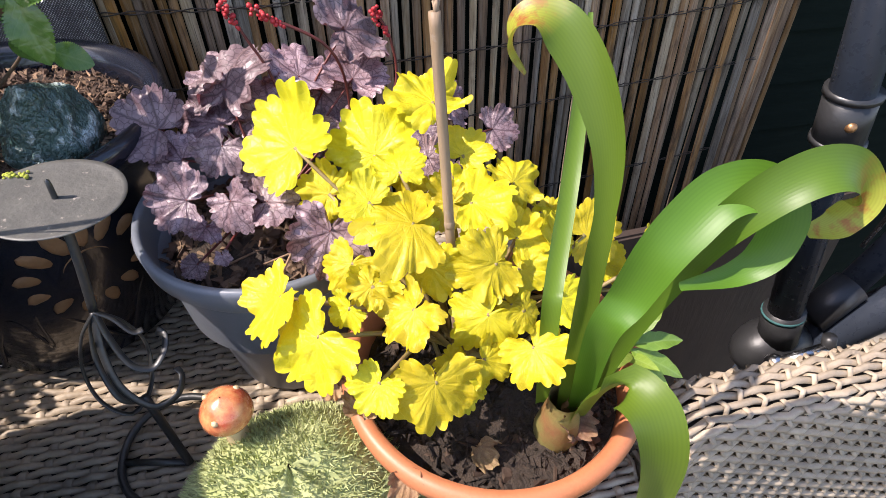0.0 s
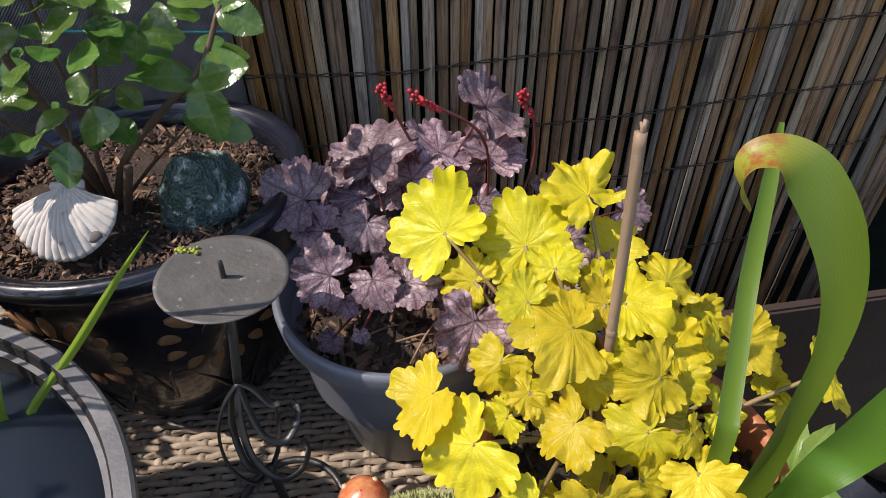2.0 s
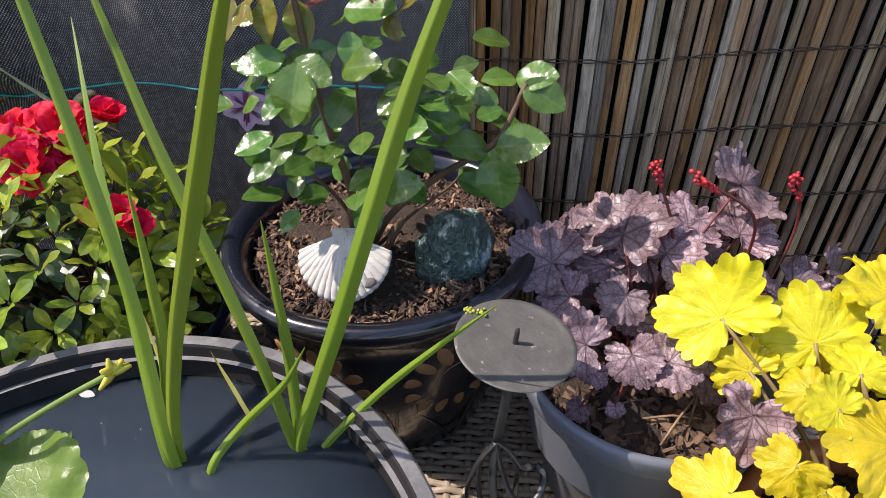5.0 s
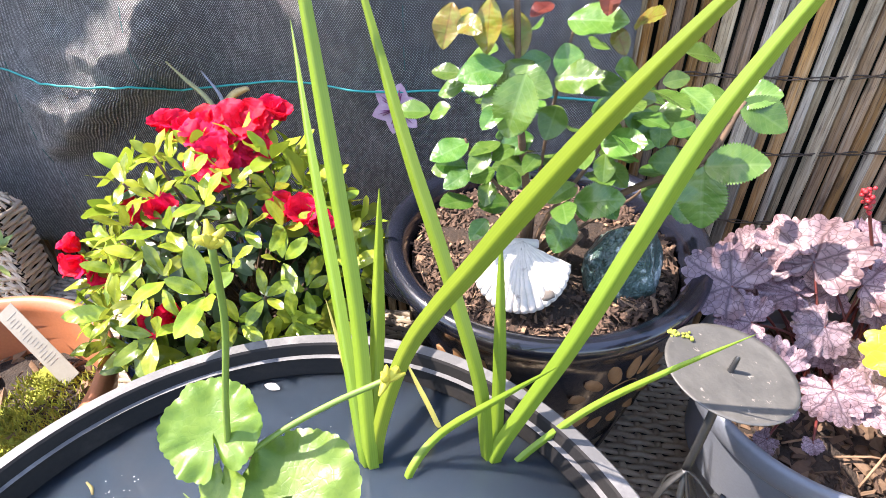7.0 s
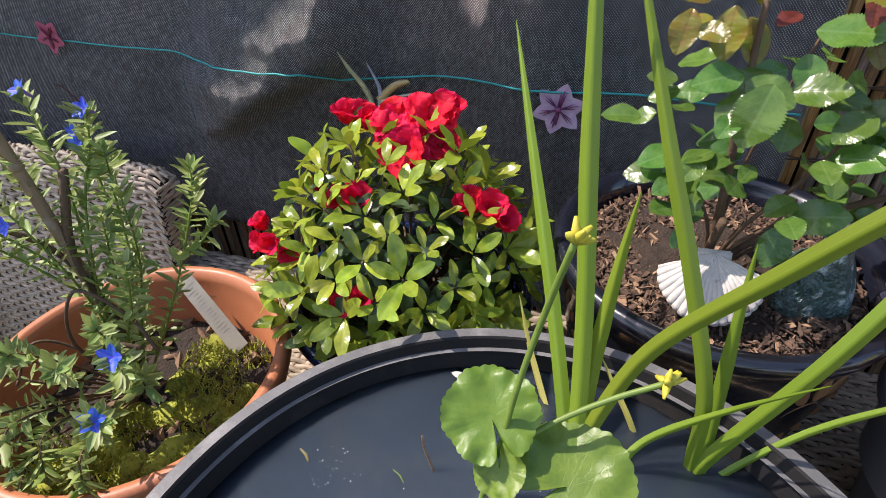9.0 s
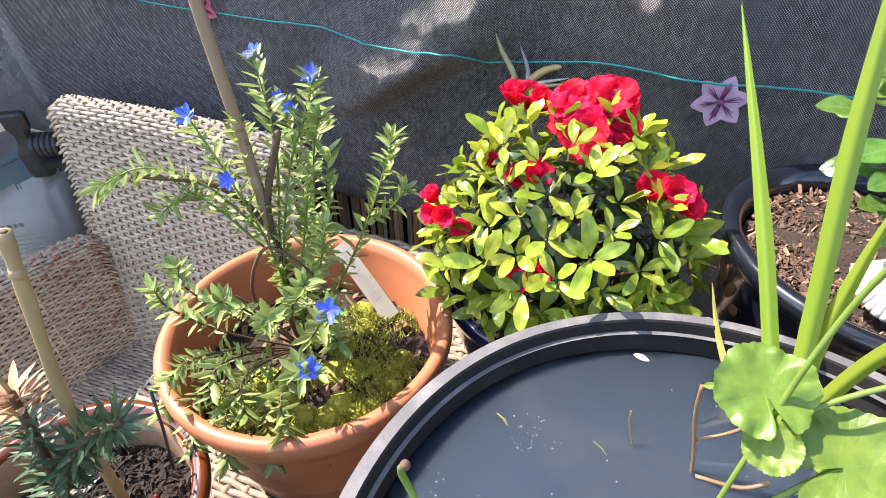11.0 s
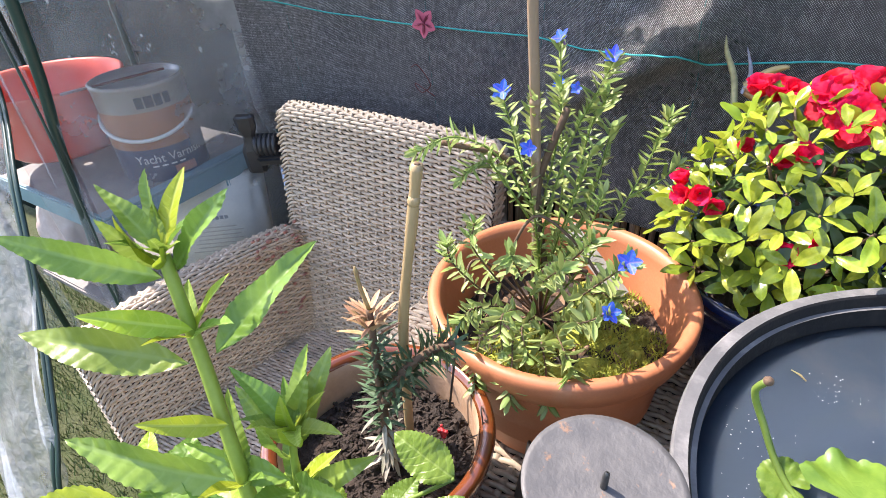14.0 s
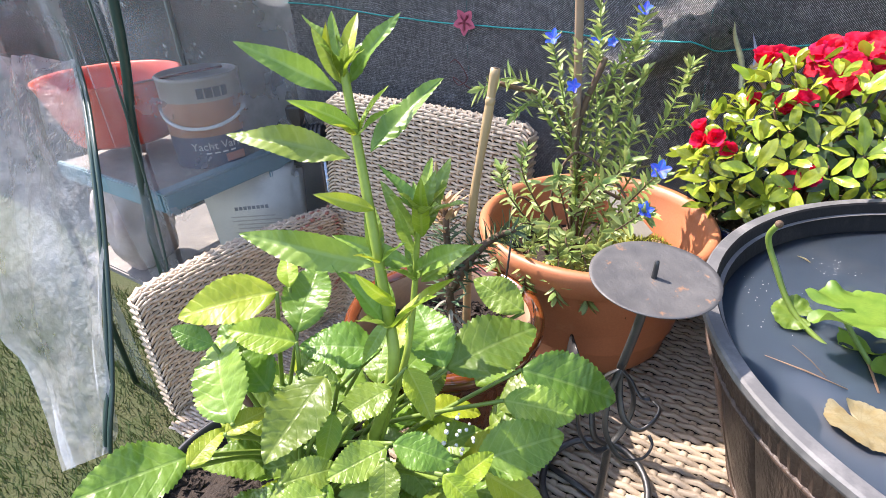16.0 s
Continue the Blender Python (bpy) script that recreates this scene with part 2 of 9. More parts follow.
DISH_IRON = surface("worn_plate_iron", (0.125, 0.12, 0.106), (0.07, 0.068, 0.062), 45, 0.55, 300, 0.5, 0.0008, metallic=0.1, stain=(0.30, 0.26, 0.22), stain_scale=130,
                    stain_at=(0.62, 0.68))
DISH_RUST = surface("rust_spotted_plate_iron", (0.065, 0.064, 0.064), (0.12, 0.115, 0.108), 60, 0.55, 240, 0.6, 0.0008, metallic=0.1, stain=(0.22, 0.125, 0.075), stain_scale=80,
                    stain_at=(0.60, 0.67))
SOIL = surface("dark_soil", (0.05, 0.034, 0.024), (0.022, 0.016, 0.012), 90, 0.95, 350, 0.9, 0.004)
SOIL_DRY = surface("dry_bark_compost", (0.06, 0.039, 0.026), (0.025, 0.017, 0.012), 90, 0.95, 320, 0.9, 0.004)
BARK = surface("bark_chip", (0.12, 0.072, 0.046), (0.05, 0.03, 0.02), 60, 0.9, 300, 0.6, vary=0.5)
LITTER = surface("dead_leaf_litter", (0.30, 0.19, 0.11), (0.17, 0.10, 0.06), 60, 0.85, 300, 0.5, vary=0.4)
BAMBOO = bamboo_paint("split_bamboo", (0.42, 0.245, 0.115), (0.20, 0.105, 0.048), 0.28)
BAMBOO_GREY = bamboo_paint("silvered_split_bamboo", (0.43, 0.345, 0.24), (0.23, 0.17, 0.11), 0.7)
WIRE = surface("rusty_tie_wire", (0.05, 0.04, 0.032), (0.08, 0.055, 0.04), 200, 0.6, metallic=0.5)
CANE = surface("bamboo_cane", (0.42, 0.30, 0.15), (0.31, 0.21, 0.10), 40, 0.5, 300, 0.4, 0.001, stretch=(1, 1, 0.15))
CANE_GREY = surface("weathered_grey_cane", (0.34, 0.235, 0.145), (0.24, 0.16, 0.095), 40, 0.6, 300, 0.5, 0.001, stretch=(1, 1, 0.15), stain=(0.4, 0.35, 0.3), stain_scale=40,
                    stain_at=(0.6, 0.8))
TEAL = surface("teal_cord", (0.02, 0.36, 0.33), (0.015, 0.28, 0.26), 200, 0.6)
TEAL_DULL = surface("dull_teal_thread", (0.035, 0.13, 0.13), (0.03, 0.10, 0.10), 200, 0.7)
FENCE_DARK = surface("dark_painted_fence", (0.008, 0.012, 0.0095), (0.012, 0.017, 0.014), 20, 0.95, 150, 0.6, stretch=(0.1, 1, 1), spec=0.02)
STONE = surface("grey_paving", (0.30, 0.26, 0.2), (0.22, 0.19, 0.15), 12, 0.9, 150, 0.5, stain=(0.1, 0.085, 0.065), stain_scale=5)
GRASS_GROUND = surface("lawn_ground", (0.04, 0.06, 0.015), (0.065, 0.065, 0.026), 9, 0.95, 120, 0.8, 0.01)
GRASS = surface("grass_blades", (0.09, 0.15, 0.03), (0.14, 0.16, 0.05), 10, 0.6, 100, 0.0, vary=0.35, island=True)
ALU = surface("charcoal_powder_coat", (0.036, 0.045, 0.063), (0.043, 0.053, 0.073), 60, 0.3, 700, 0.05, 0.0004, metallic=0.2)
CHROME = surface("steel", (0.55, 0.55, 0.56), (0.45, 0.45, 0.46), 60, 0.25, 300, 0.1, metallic=1.0)
BRASS = surface("brass_screw", (0.45, 0.25, 0.12), (0.35, 0.18, 0.08), 60, 0.4, 300, 0.2, metallic=0.8)
SHELL = surface("chalky_scallop", (0.64, 0.6, 0.54), (0.5, 0.455, 0.4), 35, 0.7, 260, 0.4, 0.001, stain=(0.22, 0.19, 0.16), stain_scale=75, stain_at=(0.60, 0.72))
SHELL_HOLE = surface("worn_shell_hollow", (0.12, 0.10, 0.085), (0.2, 0.17, 0.14), 60, 0.9)
ROCK = surface("green_quartz_rock", (0.028, 0.062, 0.054), (0.095, 0.16, 0.142), 34, 0.35, 130, 1.0, 0.012, stain=(0.5, 0.57, 0.55), stain_scale=60, stain_at=(0.55, 0.64), coat=0.25)
MOSS = surface("pale_artificial_moss", (0.34, 0.38, 0.14), (0.44, 0.46, 0.22), 40, 0.9, 200, 0.3, vary=0.3, island=True)
MOSS_GREEN = surface("green_moss", (0.39, 0.41, 0.05), (0.2, 0.22, 0.035), 55, 0.95, 200, 0.6, 0.003, vary=0.3, island=True)
TOADSTOOL = surface("red_glazed_toadstool", (0.46, 0.05, 0.025), (0.72, 0.36, 0.14), 95, 0.25, 300, 0.1, coat=0.6)
CREAM = surface("cream_glaze", (0.65, 0.5, 0.3), (0.55, 0.4, 0.22), 60, 0.3, 300, 0.1)
LABEL_WHITE = surface("plastic_plant_label", (0.5, 0.5, 0.47), (0.42, 0.42, 0.4), 30, 0.5, 300, 0.05)
# white label plastic toned grey-beige: the shade on it is in the colour
TAG = surface("shade_toned_plastic_tag", (0.29, 0.27, 0.22), (0.23, 0.215, 0.18), 30, 0.5, 300, 0.05)
INK = surface("grey_ink", (0.27, 0.27, 0.27), (0.3, 0.3, 0.3), 100, 0.7)
STEM_BROWN = surface("woody_stem", (0.15, 0.09, 0.05), (0.09, 0.055, 0.033), 60, 0.8, 300, 0.6)
STEM_GREEN = surface("green_stem", (0.16, 0.24, 0.035), (0.12, 0.18, 0.03), 60, 0.5, 300, 0.1)
STEM_LIME = surface("lime_green_stem", (0.27, 0.36, 0.05), (0.21, 0.29, 0.04), 60, 0.5, 300, 0.1)
STEM_RED = surface("dark_red_stem", (0.15, 0.025, 0.02), (0.11, 0.025, 0.02), 60, 0.5, 300, 0.1)
STEM_PALE = surface("pale_leaf_stalk", (0.28, 0.17, 0.08), (0.22, 0.2, 0.06), 60, 0.5, 300, 0.1)
BUD_RED = surface("red_flower_bud", (0.50, 0.03, 0.035), (0.36, 0.015, 0.02), 150, 0.5, 300, 0.2)
PLASTIC_RED = surface("orange_red_bucket", (0.66, 0.085, 0.04), (0.6, 0.07, 0.035), 10, 0.4, 300, 0.05)
TIN_COPPER = surface("copper_brown_tin", (0.36, 0.16, 0.07), (0.3, 0.13, 0.06), 12, 0.4, 300, 0.05, metallic=0.2)
TIN_NAVY = surface("navy_tin_band", (0.022, 0.032, 0.07), (0.03, 0.04, 0.08), 12, 0.4, 300, 0.05)
TIN_DARK = surface("bronze_silver_tin_band", (0.30, 0.26, 0.21), (0.24, 0.2, 0.16), 12, 0.4, 300, 0.05)
TIN_LID = surface("pale_metal_lid", (0.45, 0.45, 0.44), (0.3, 0.3, 0.3), 20, 0.35, 300, 0.1, metallic=0.5)
WHITE_PAINT = surface("white_plastic", (0.7, 0.68, 0.64), (0.6, 0.58, 0.54), 12, 0.5, 300, 0.05)
JUG = surface("cream_jerrycan_plastic", (0.86, 0.81, 0.69), (0.8, 0.74, 0.62), 8, 0.45, 300, 0.08, stain=(0.3, 0.26, 0.2))
JUG_PRINT = surface("faded_jerrycan_print", (0.62, 0.57, 0.47), (0.56, 0.51, 0.42), 30, 0.5, 300, 0.05)
SHELF_TEAL = surface("teal_grey_shelf", (0.17, 0.29, 0.32), (0.14, 0.25, 0.28), 12, 0.5, 200, 0.1)
SHELF_TRAY = surface("dusty_shelf_tray", (0.24, 0.22, 0.2), (0.15, 0.14, 0.135), 16, 0.7, 160, 0.4, stain=(0.4, 0.36, 0.3), stain_scale=14, stain_at=(0.58, 0.75))
GREEN_TUBE = surface("dark_green_tube", (0.012, 0.04, 0.032), (0.018, 0.05, 0.04), 30, 0.4, 300, 0.1)
RED_PAINT = surface("faded_red_paint", (0.42, 0.15, 0.11), (0.40, 0.22, 0.16), 90, 0.7, 300, 0.3)

M_YELLOW = leaf_paint("lime_heuchera_leaf", (0.66, 0.55, 0.018), (0.54, 0.475, 0.018), (0.70, 0.62, 0.08), 0.42, 0.3, kind="palmate", vein_w=0.02, side=6.545, vein_fac=0.3,
                      vary=0.14, hue=0.014, spec=0.35, relief=0.5)
M_PURPLE = leaf_paint("purple_heuchera_leaf", (0.205, 0.125, 0.138), (0.385, 0.28, 0.30), (0.045, 0.018, 0.026), 0.4, 0.2, glow=(1.0, 0.35, 0.35), kind="palmate", vein_w=0.045,
                      side=6.545, vein_fac=1.0, vary=0.28, hue=0.02, relief=0.5)
M_ROSE = leaf_paint("glossy_rose_leaf", (0.06, 0.145, 0.02), (0.105, 0.195, 0.034), (0.17, 0.27, 0.09), 0.21, 0.25, glow=(1.0, 1.0, 0.4), side=7, vein_fac=0.3, vein_w=0.035, vary=0.25, spec=0.6)
M_ROSE_NEW = leaf_paint("bronze_rose_leaf", (0.19, 0.235, 0.03), (0.24, 0.15, 0.03), (0.16, 0.06, 0.02), 0.28, 0.35, side=8, vein_fac=0.4)
M_ROSE_RED = leaf_paint("red_young_rose_leaf", (0.20, 0.035, 0.03), (0.13, 0.02, 0.02), (0.07, 0.01, 0.01), 0.35, 0.35, side=8)
M_AZALEA = leaf_paint("azalea_leaf", (0.21, 0.29, 0.026), (0.35, 0.41, 0.04), (0.32, 0.40, 0.09), 0.24, 0.3, side=7, vein_fac=0.3, vein_w=0.05, vary=0.42, hue=0.022)
# darker copies for the inner leaves: the bush's inner shade is in the colour
M_AZALEA_SHADED = leaf_paint("shade_toned_azalea_leaf", (0.035, 0.07, 0.025), (0.06, 0.10, 0.035), (0.10, 0.14, 0.06), 0.35, 0.2, side=7, vein_w=0.05, vary=0.3)
M_AZALEA_MASS = leaf_paint("massed_azalea_leaf", (0.21, 0.29, 0.026), (0.35, 0.41, 0.04), (0.32, 0.40, 0.09), 0.24, 0.3, side=7, vein_fac=0.0, vein_w=0.05, vary=0.42, hue=0.02, island=True)
M_AZALEA_INNER_SHADED = leaf_paint("shade_toned_inner_azalea_leaf", (0.035, 0.07, 0.025), (0.06, 0.10, 0.035), (0.10, 0.14, 0.06), 0.35, 0.2, side=7, vein_w=0.05, vary=0.3, vein_fac=0.0, island=True)
M_LITHO = leaf_paint("lithodora_leaf", (0.25, 0.34, 0.085), (0.39, 0.47, 0.18), (0.2, 0.3, 0.14), 0.45, 0.4, side=3, vein_fac=0.0, vary=0.3, hue=0.02, island=True)
M_MINT = leaf_paint("bright_green_leaf", (0.13, 0.24, 0.029), (0.195, 0.31, 0.04), (0.29, 0.40, 0.11), 0.36, 0.4, side=7, vein_fac=0.5, vein_w=0.02, vary=0.28, hue=0.02, relief=0.6)
M_MINT_YOUNG = leaf_paint("yellow_green_young_leaf", (0.26, 0.37, 0.022), (0.35, 0.43, 0.026), (0.42, 0.5, 0.09), 0.42, 0.38, side=8, vein_w=0.025, vary=0.15, relief=0.5)
M_LANCE = leaf_paint("lance_leaf", (0.15, 0.25, 0.035), (0.22, 0.33, 0.05), (0.30, 0.42, 0.13), 0.36, 0.3, side=7, vein_fac=0.35, vein_w=0.02, vary=0.15)
M_STRAP = leaf_paint("amaryllis_strap_leaf", (0.085, 0.165, 0.014), (0.13, 0.22, 0.02), (0.045, 0.10, 0.009), 0.43, 0.3, kind="parallel", side=14, vein_fac=0.25, vary=0.08, spec=0.4, blotch=25.0)
M_STRAP_TIP = leaf_paint("scorched_strap_leaf", (0.085, 0.165, 0.014), (0.13, 0.22, 0.02), (0.045, 0.10, 0.009), 0.43, 0.28, kind="parallel", side=14, vein_fac=0.25, vary=0.08, spec=0.4, blotch=25.0,
                         tip=(0.36, 0.15, 0.03))
M_IRIS = leaf_paint("pond_iris_blade", (0.17, 0.265, 0.02), (0.24, 0.335, 0.03), (0.11, 0.19, 0.015), 0.38, 0.3, kind="parallel", side=9, vein_fac=0.35, vary=0.1)
M_IRIS_DEAD = leaf_paint("yellowed_iris_blade", (0.46, 0.42, 0.10), (0.4, 0.33, 0.09), (0.3, 0.27, 0.06), 0.5, 0.35, kind="parallel", side=9)
M_LILY = leaf_paint("marsh_marigold_leaf", (0.12, 0.215, 0.026), (0.18, 0.275, 0.036), (0.32, 0.41, 0.1), 0.38, 0.35, kind="palmate", vein_w=0.012, side=9, vein_fac=0.06, vary=0.1, relief=0.2)
M_LILY_DEAD = leaf_paint("yellowed_floating_leaf", (0.34, 0.275, 0.16), (0.30, 0.21, 0.10), (0.24, 0.17, 0.09), 0.5, 0.2, kind="palmate", side=11)
M_RED_PETAL = leaf_paint("crimson_petal", (0.74, 0.008, 0.045), (0.84, 0.02, 0.085), (0.5, 0.004, 0.025), 0.6, 0.4, spec=0.2, side=5, vein_fac=0.25, vary=0.15, hue=0.008)
M_BLUE_PETAL = leaf_paint("gentian_blue_petal", (0.02, 0.10, 0.72), (0.05, 0.18, 0.85), (0.25, 0.2, 0.75), 0.5, 0.35, side=3, vein_w=0.08, vary=0.1, hue=0.01)
M_SPINY = leaf_paint("spiny_needle_leaf", (0.055, 0.105, 0.05), (0.11, 0.17, 0.095), (0.12, 0.18, 0.1), 0.45, 0.1, kind="parallel", side=9, vary=0.3)
M_SPINY_GREY = leaf_paint("withered_grey_needle_leaf", (0.23, 0.22, 0.17), (0.32, 0.3, 0.23), (0.2, 0.18, 0.14), 0.6, 0.15, kind="parallel", side=9, vary=0.25)
M_SPINY_DEAD = leaf_paint("dry_brown_needle_leaf", (0.36, 0.2, 0.10), (0.42, 0.28, 0.16), (0.25, 0.13, 0.06), 0.6, 0.15, kind="parallel", side=9, vary=0.25)
M_WITHERED = leaf_paint("withered_leaf", (0.34, 0.22, 0.11), (0.24, 0.13, 0.07), (0.15, 0.08, 0.05), 0.75, 0.2, kind="palmate", vary=0.3)

# ---- building helpers ----
WORLD_OF = {}


def thing(name, loc, label, category, group="", kind=""):
    ob = new(name)
    ob.empty_display_size = 0.02
    ob.location = loc
    WORLD_OF[ob] = Matrix.Translation(loc)
    return tagged(ob, label, category, group, kind)


def mesh_of(name, bm, material, smooth=True):
    me = bpy.data.meshes.new(name)
    bm.to_mesh(me)
    bm.free()
    for mat in material if isinstance(material, (list, tuple)) else (material,):
        me.materials.append(mat)
    if smooth:
        me.polygons.foreach_set("use_smooth", [True] * len(me.polygons))
    return me


def put(name, me, parent=None, m=None, label="", kind=""):
    """One object on a mesh, at a world pose, under a thing or a part."""
    ob = new(name, me)
    m = m or Matrix()
    WORLD_OF[ob] = m
    ob.matrix_basis = m
    if parent:
        ob.parent = parent
        ob.matrix_parent_inverse = WORLD_OF[parent].inverted()
    return tagged(ob, label, kind=kind)


def part(name, bm, material, parent=None, label="", smooth=True, m=None, kind=""):
    return put(name, mesh_of(name, bm, material, smooth), parent, m, label, kind)


def box(bm, c, s, turn=None, bevel=0.0):
    m = Matrix.Translation(c) @ (turn or Matrix()) @ Matrix.Diagonal((*s, 1))
    r = bmesh.ops.create_cube(bm, size=1.0, matrix=m)
    if bevel:
        edges = list({e for v in r["verts"] for e in v.link_edges})
        bmesh.ops.bevel(bm, geom=edges, offset=bevel, segments=2, affect="EDGES")
    return bm


def lathe(bm, c, profile, seg=64, wob=0.0, squash=1.0, mat=None):
    """Turns (radius, height) pairs about the upright axis through c."""
    rings = []
    for i, (r, z) in enumerate(profile):
        ring = []
        for k in range(seg):
            a = 2 * math.pi * k / seg
            rr = r * (1 + wob * noise.noise((math.cos(a) * 2, math.sin(a) * 2, z * 14)))
            ring.append(bm.verts.new((c[0] + rr * math.cos(a), c[1] + rr * math.sin(a) * squash, c[2] + z)))
        rings.append(ring)
    for i, (p, q) in enumerate(zip(rings, rings[1:])):
        for k in range(seg):
            f = bm.faces.new((p[k], p[(k + 1) % seg], q[(k + 1) % seg], q[k]))
            if mat:
                f.material_index = mat[i]
    return rings


def tube(bm, pts, radii, seg=6, flat=1.0, cap=True):
    """A round or flattened tube along points."""
    pts = [Vector(p) for p in pts]
    radii = [radii] * len(pts) if isinstance(radii, (int, float)) else radii
    rings, side = [], None
    for i, p in enumerate(pts):
        d = (pts[min(i + 1, len(pts) - 1)] - pts[max(i - 1, 0)]).normalized()
        if side is None:
            side = d.cross(Vector((0.13, 0.27, 1)) if abs(d.z) < 0.95 else Vector((0, 1, 0.1))).normalized()
        side = (side - d * side.dot(d)).normalized()
        up = d.cross(side)
        rings.append([bm.verts.new(p + (side * math.cos(a) + up * math.sin(a) * flat) * radii[i]) for a in (2 * math.pi * k / seg for k in range(seg))])
    for p, q in zip(rings, rings[1:]):
        for k in range(seg):
            bm.faces.new((p[k], p[(k + 1) % seg], q[(k + 1) % seg], q[k]))
    if cap:
        bm.faces.new(rings[0][::-1])
        bm.faces.new(rings[-1])
    return bm


def spline(pts, n=8):
    """Catmull-Rom through the points."""
    pts = [Vector(p) for p in pts]
    ext = [2 * pts[0] - pts[1], *pts, 2 * pts[-1] - pts[-2]]
    out = []
    for a, b, c, d in zip(ext, ext[1:], ext[2:], ext[3:]):
        for k in range(n):
            t = k / n
            out.append(0.5 * (2 * b + (c - a) * t + (2 * a - 5 * b + 4 * c - d) * t * t + (3 * b - a - 3 * c + d) * t ** 3))
    return out + [pts[-1]]


def aim(loc, d, n, s=1.0):
    """A pose whose y axis runs along d and whose z axis leans to n."""
    y = Vector(d).normalized()
    z = Vector(n)
    z = (z - y * z.dot(y))
    z = z.normalized() if z.length > 1e-6 else y.orthogonal().normalized()
    x = y.cross(z)
    m = Matrix((x, y, z)).transposed().to_4x4()
    return Matrix.Translation(loc) @ m @ Matrix.Diagonal((s, s, s, 1))


def rnd(a, b):
    return random.uniform(a, b)


def jit(s):
    return Vector((rnd(-s, s), rnd(-s, s), rnd(-s, s)))


def weave(bm, place, wide, high, row=0.0074, spoke=0.0195, w=0.0062, th=0.0034, amp=0.0027, spokes=True, sw=0.0038, so=0.0022, sm=-0.001):
    """Woven strands over place(u, v) -> point, normal: rows along u that pass over and under the spokes."""
    n_rows, n_spokes = max(2, round(high / row)), max(2, round(wide / spoke))
    for r in range(n_rows):
        v = (r + 0.5) * high / n_rows
        prev = None
        for k in range(2 * n_spokes + 1):
            u = k * wide / (2 * n_spokes)
            p, n = place(u, v)
            p2, _ = place(u, v + 0.001)
            up = (p2 - p).normalized()
            lift = amp * (1 if (k // 2 + r) % 2 else -1) if k % 2 == 0 else 0.0
            c = p + n * (lift + 0.0015 + rnd(-0.0004, 0.0004)) + up * rnd(-0.0006, 0.0006)
            ring = [bm.verts.new(c - up * w * 0.5 - n * th * 0.5), bm.verts.new(c - up * w * 0.3 + n * th * 0.5), bm.verts.new(c + up * w * 0.3 + n * th * 0.5),
                    bm.verts.new(c + up * w * 0.5 - n * th * 0.5)]
            if prev:
                for a, b, c2, d in zip(prev, prev[1:], ring[1:], ring):
                    bm.faces.new((a, d, c2, b))
            prev = ring
    if spokes:
        for k in range(n_spokes):
            u = (k + 0.5 + 0.5) * wide / n_spokes
            if u >= wide:
                continue
            prev = None
            m = n_rows * 2
            for j in range(m + 1):
                v = high * j / m
                p, n = place(u, v)
                p2, _ = place(u + 0.001, v)
                side = (p2 - p).normalized()
                r = j // 2
                lift = sm if j % 2 == 0 else (so if (k + 1 + r) % 2 == 0 else -0.004)
                c = p + n * (lift + 0.001)
                ring = [bm.verts.new(c - side * sw - n * 0.0008), bm.verts.new(c - side * sw * 0.56 + n * 0.0014), bm.verts.new(c + side * sw * 0.56 + n * 0.0014), bm.verts.new(c + side * sw - n * 0.0008)]
                if prev:
                    for a, b, c2, d in zip(prev, prev[1:], ring[1:], ring):
                        bm.faces.new((a, b, c2, d))
                prev = ring
    return bm

# ---- setting: ground, fences, cloth ----
TZ = -0.030
GZ = -0.755

bm = bmesh.new()
bmesh.ops.create_grid(bm, x_segments=60, y_segments=60, size=1.0, matrix=Matrix.Translation((-1, 0, GZ)) @ Matrix.Diagonal((60, 60, 1, 1)))
tagged(part("ground", bm, GRASS_GROUND, smooth=False), "worn lawn of short grass with bare brown soil", "ground", kind="structure")
bm = bmesh.new()
for i in range(5):
    for j in range(4):
        box(bm, (-0.55 + i * 0.452, -1.0 + j * 0.452 + 0.3, GZ + 0.012), (0.445, 0.445, 0.03), bevel=0.006)
tagged(part("pavement", bm, STONE, smooth=False), "weathered beige stone paving slabs under the table", "paving", kind="structure")

# the garden fence: dark horizontal boards
fence = thing("garden_fence", (0.2, 0.84, GZ), "dark painted garden fence of overlapping horizontal boards", "fence", kind="structure")
fence_board = mesh_of("fence_board", box(bmesh.new(), (0, 0, 0), (9.0, 0.014, 0.105), bevel=0.003), FENCE_DARK, False)
for i in range(20):
    put("fence_board", fence_board, fence, pose(-0.4, 0.84, GZ + 0.06 + i * 0.092, -7))

# bamboo screen: split canes wired side by side
screen = thing("bamboo_screen", (0.0, 0.755, GZ), "weathered split bamboo screen wired to the fence", "screen", kind="structure")
SLAT_TOP = 0.95


def screen_y(x):
    """The screen bows away from the table towards the growhouse."""
    t = max(0.0, min(1.0, (-0.22 - x) / 0.7))
    return 0.752 + 0.04 * t * t * (3 - 2 * t) - 0.006 * math.sin(x * 5)


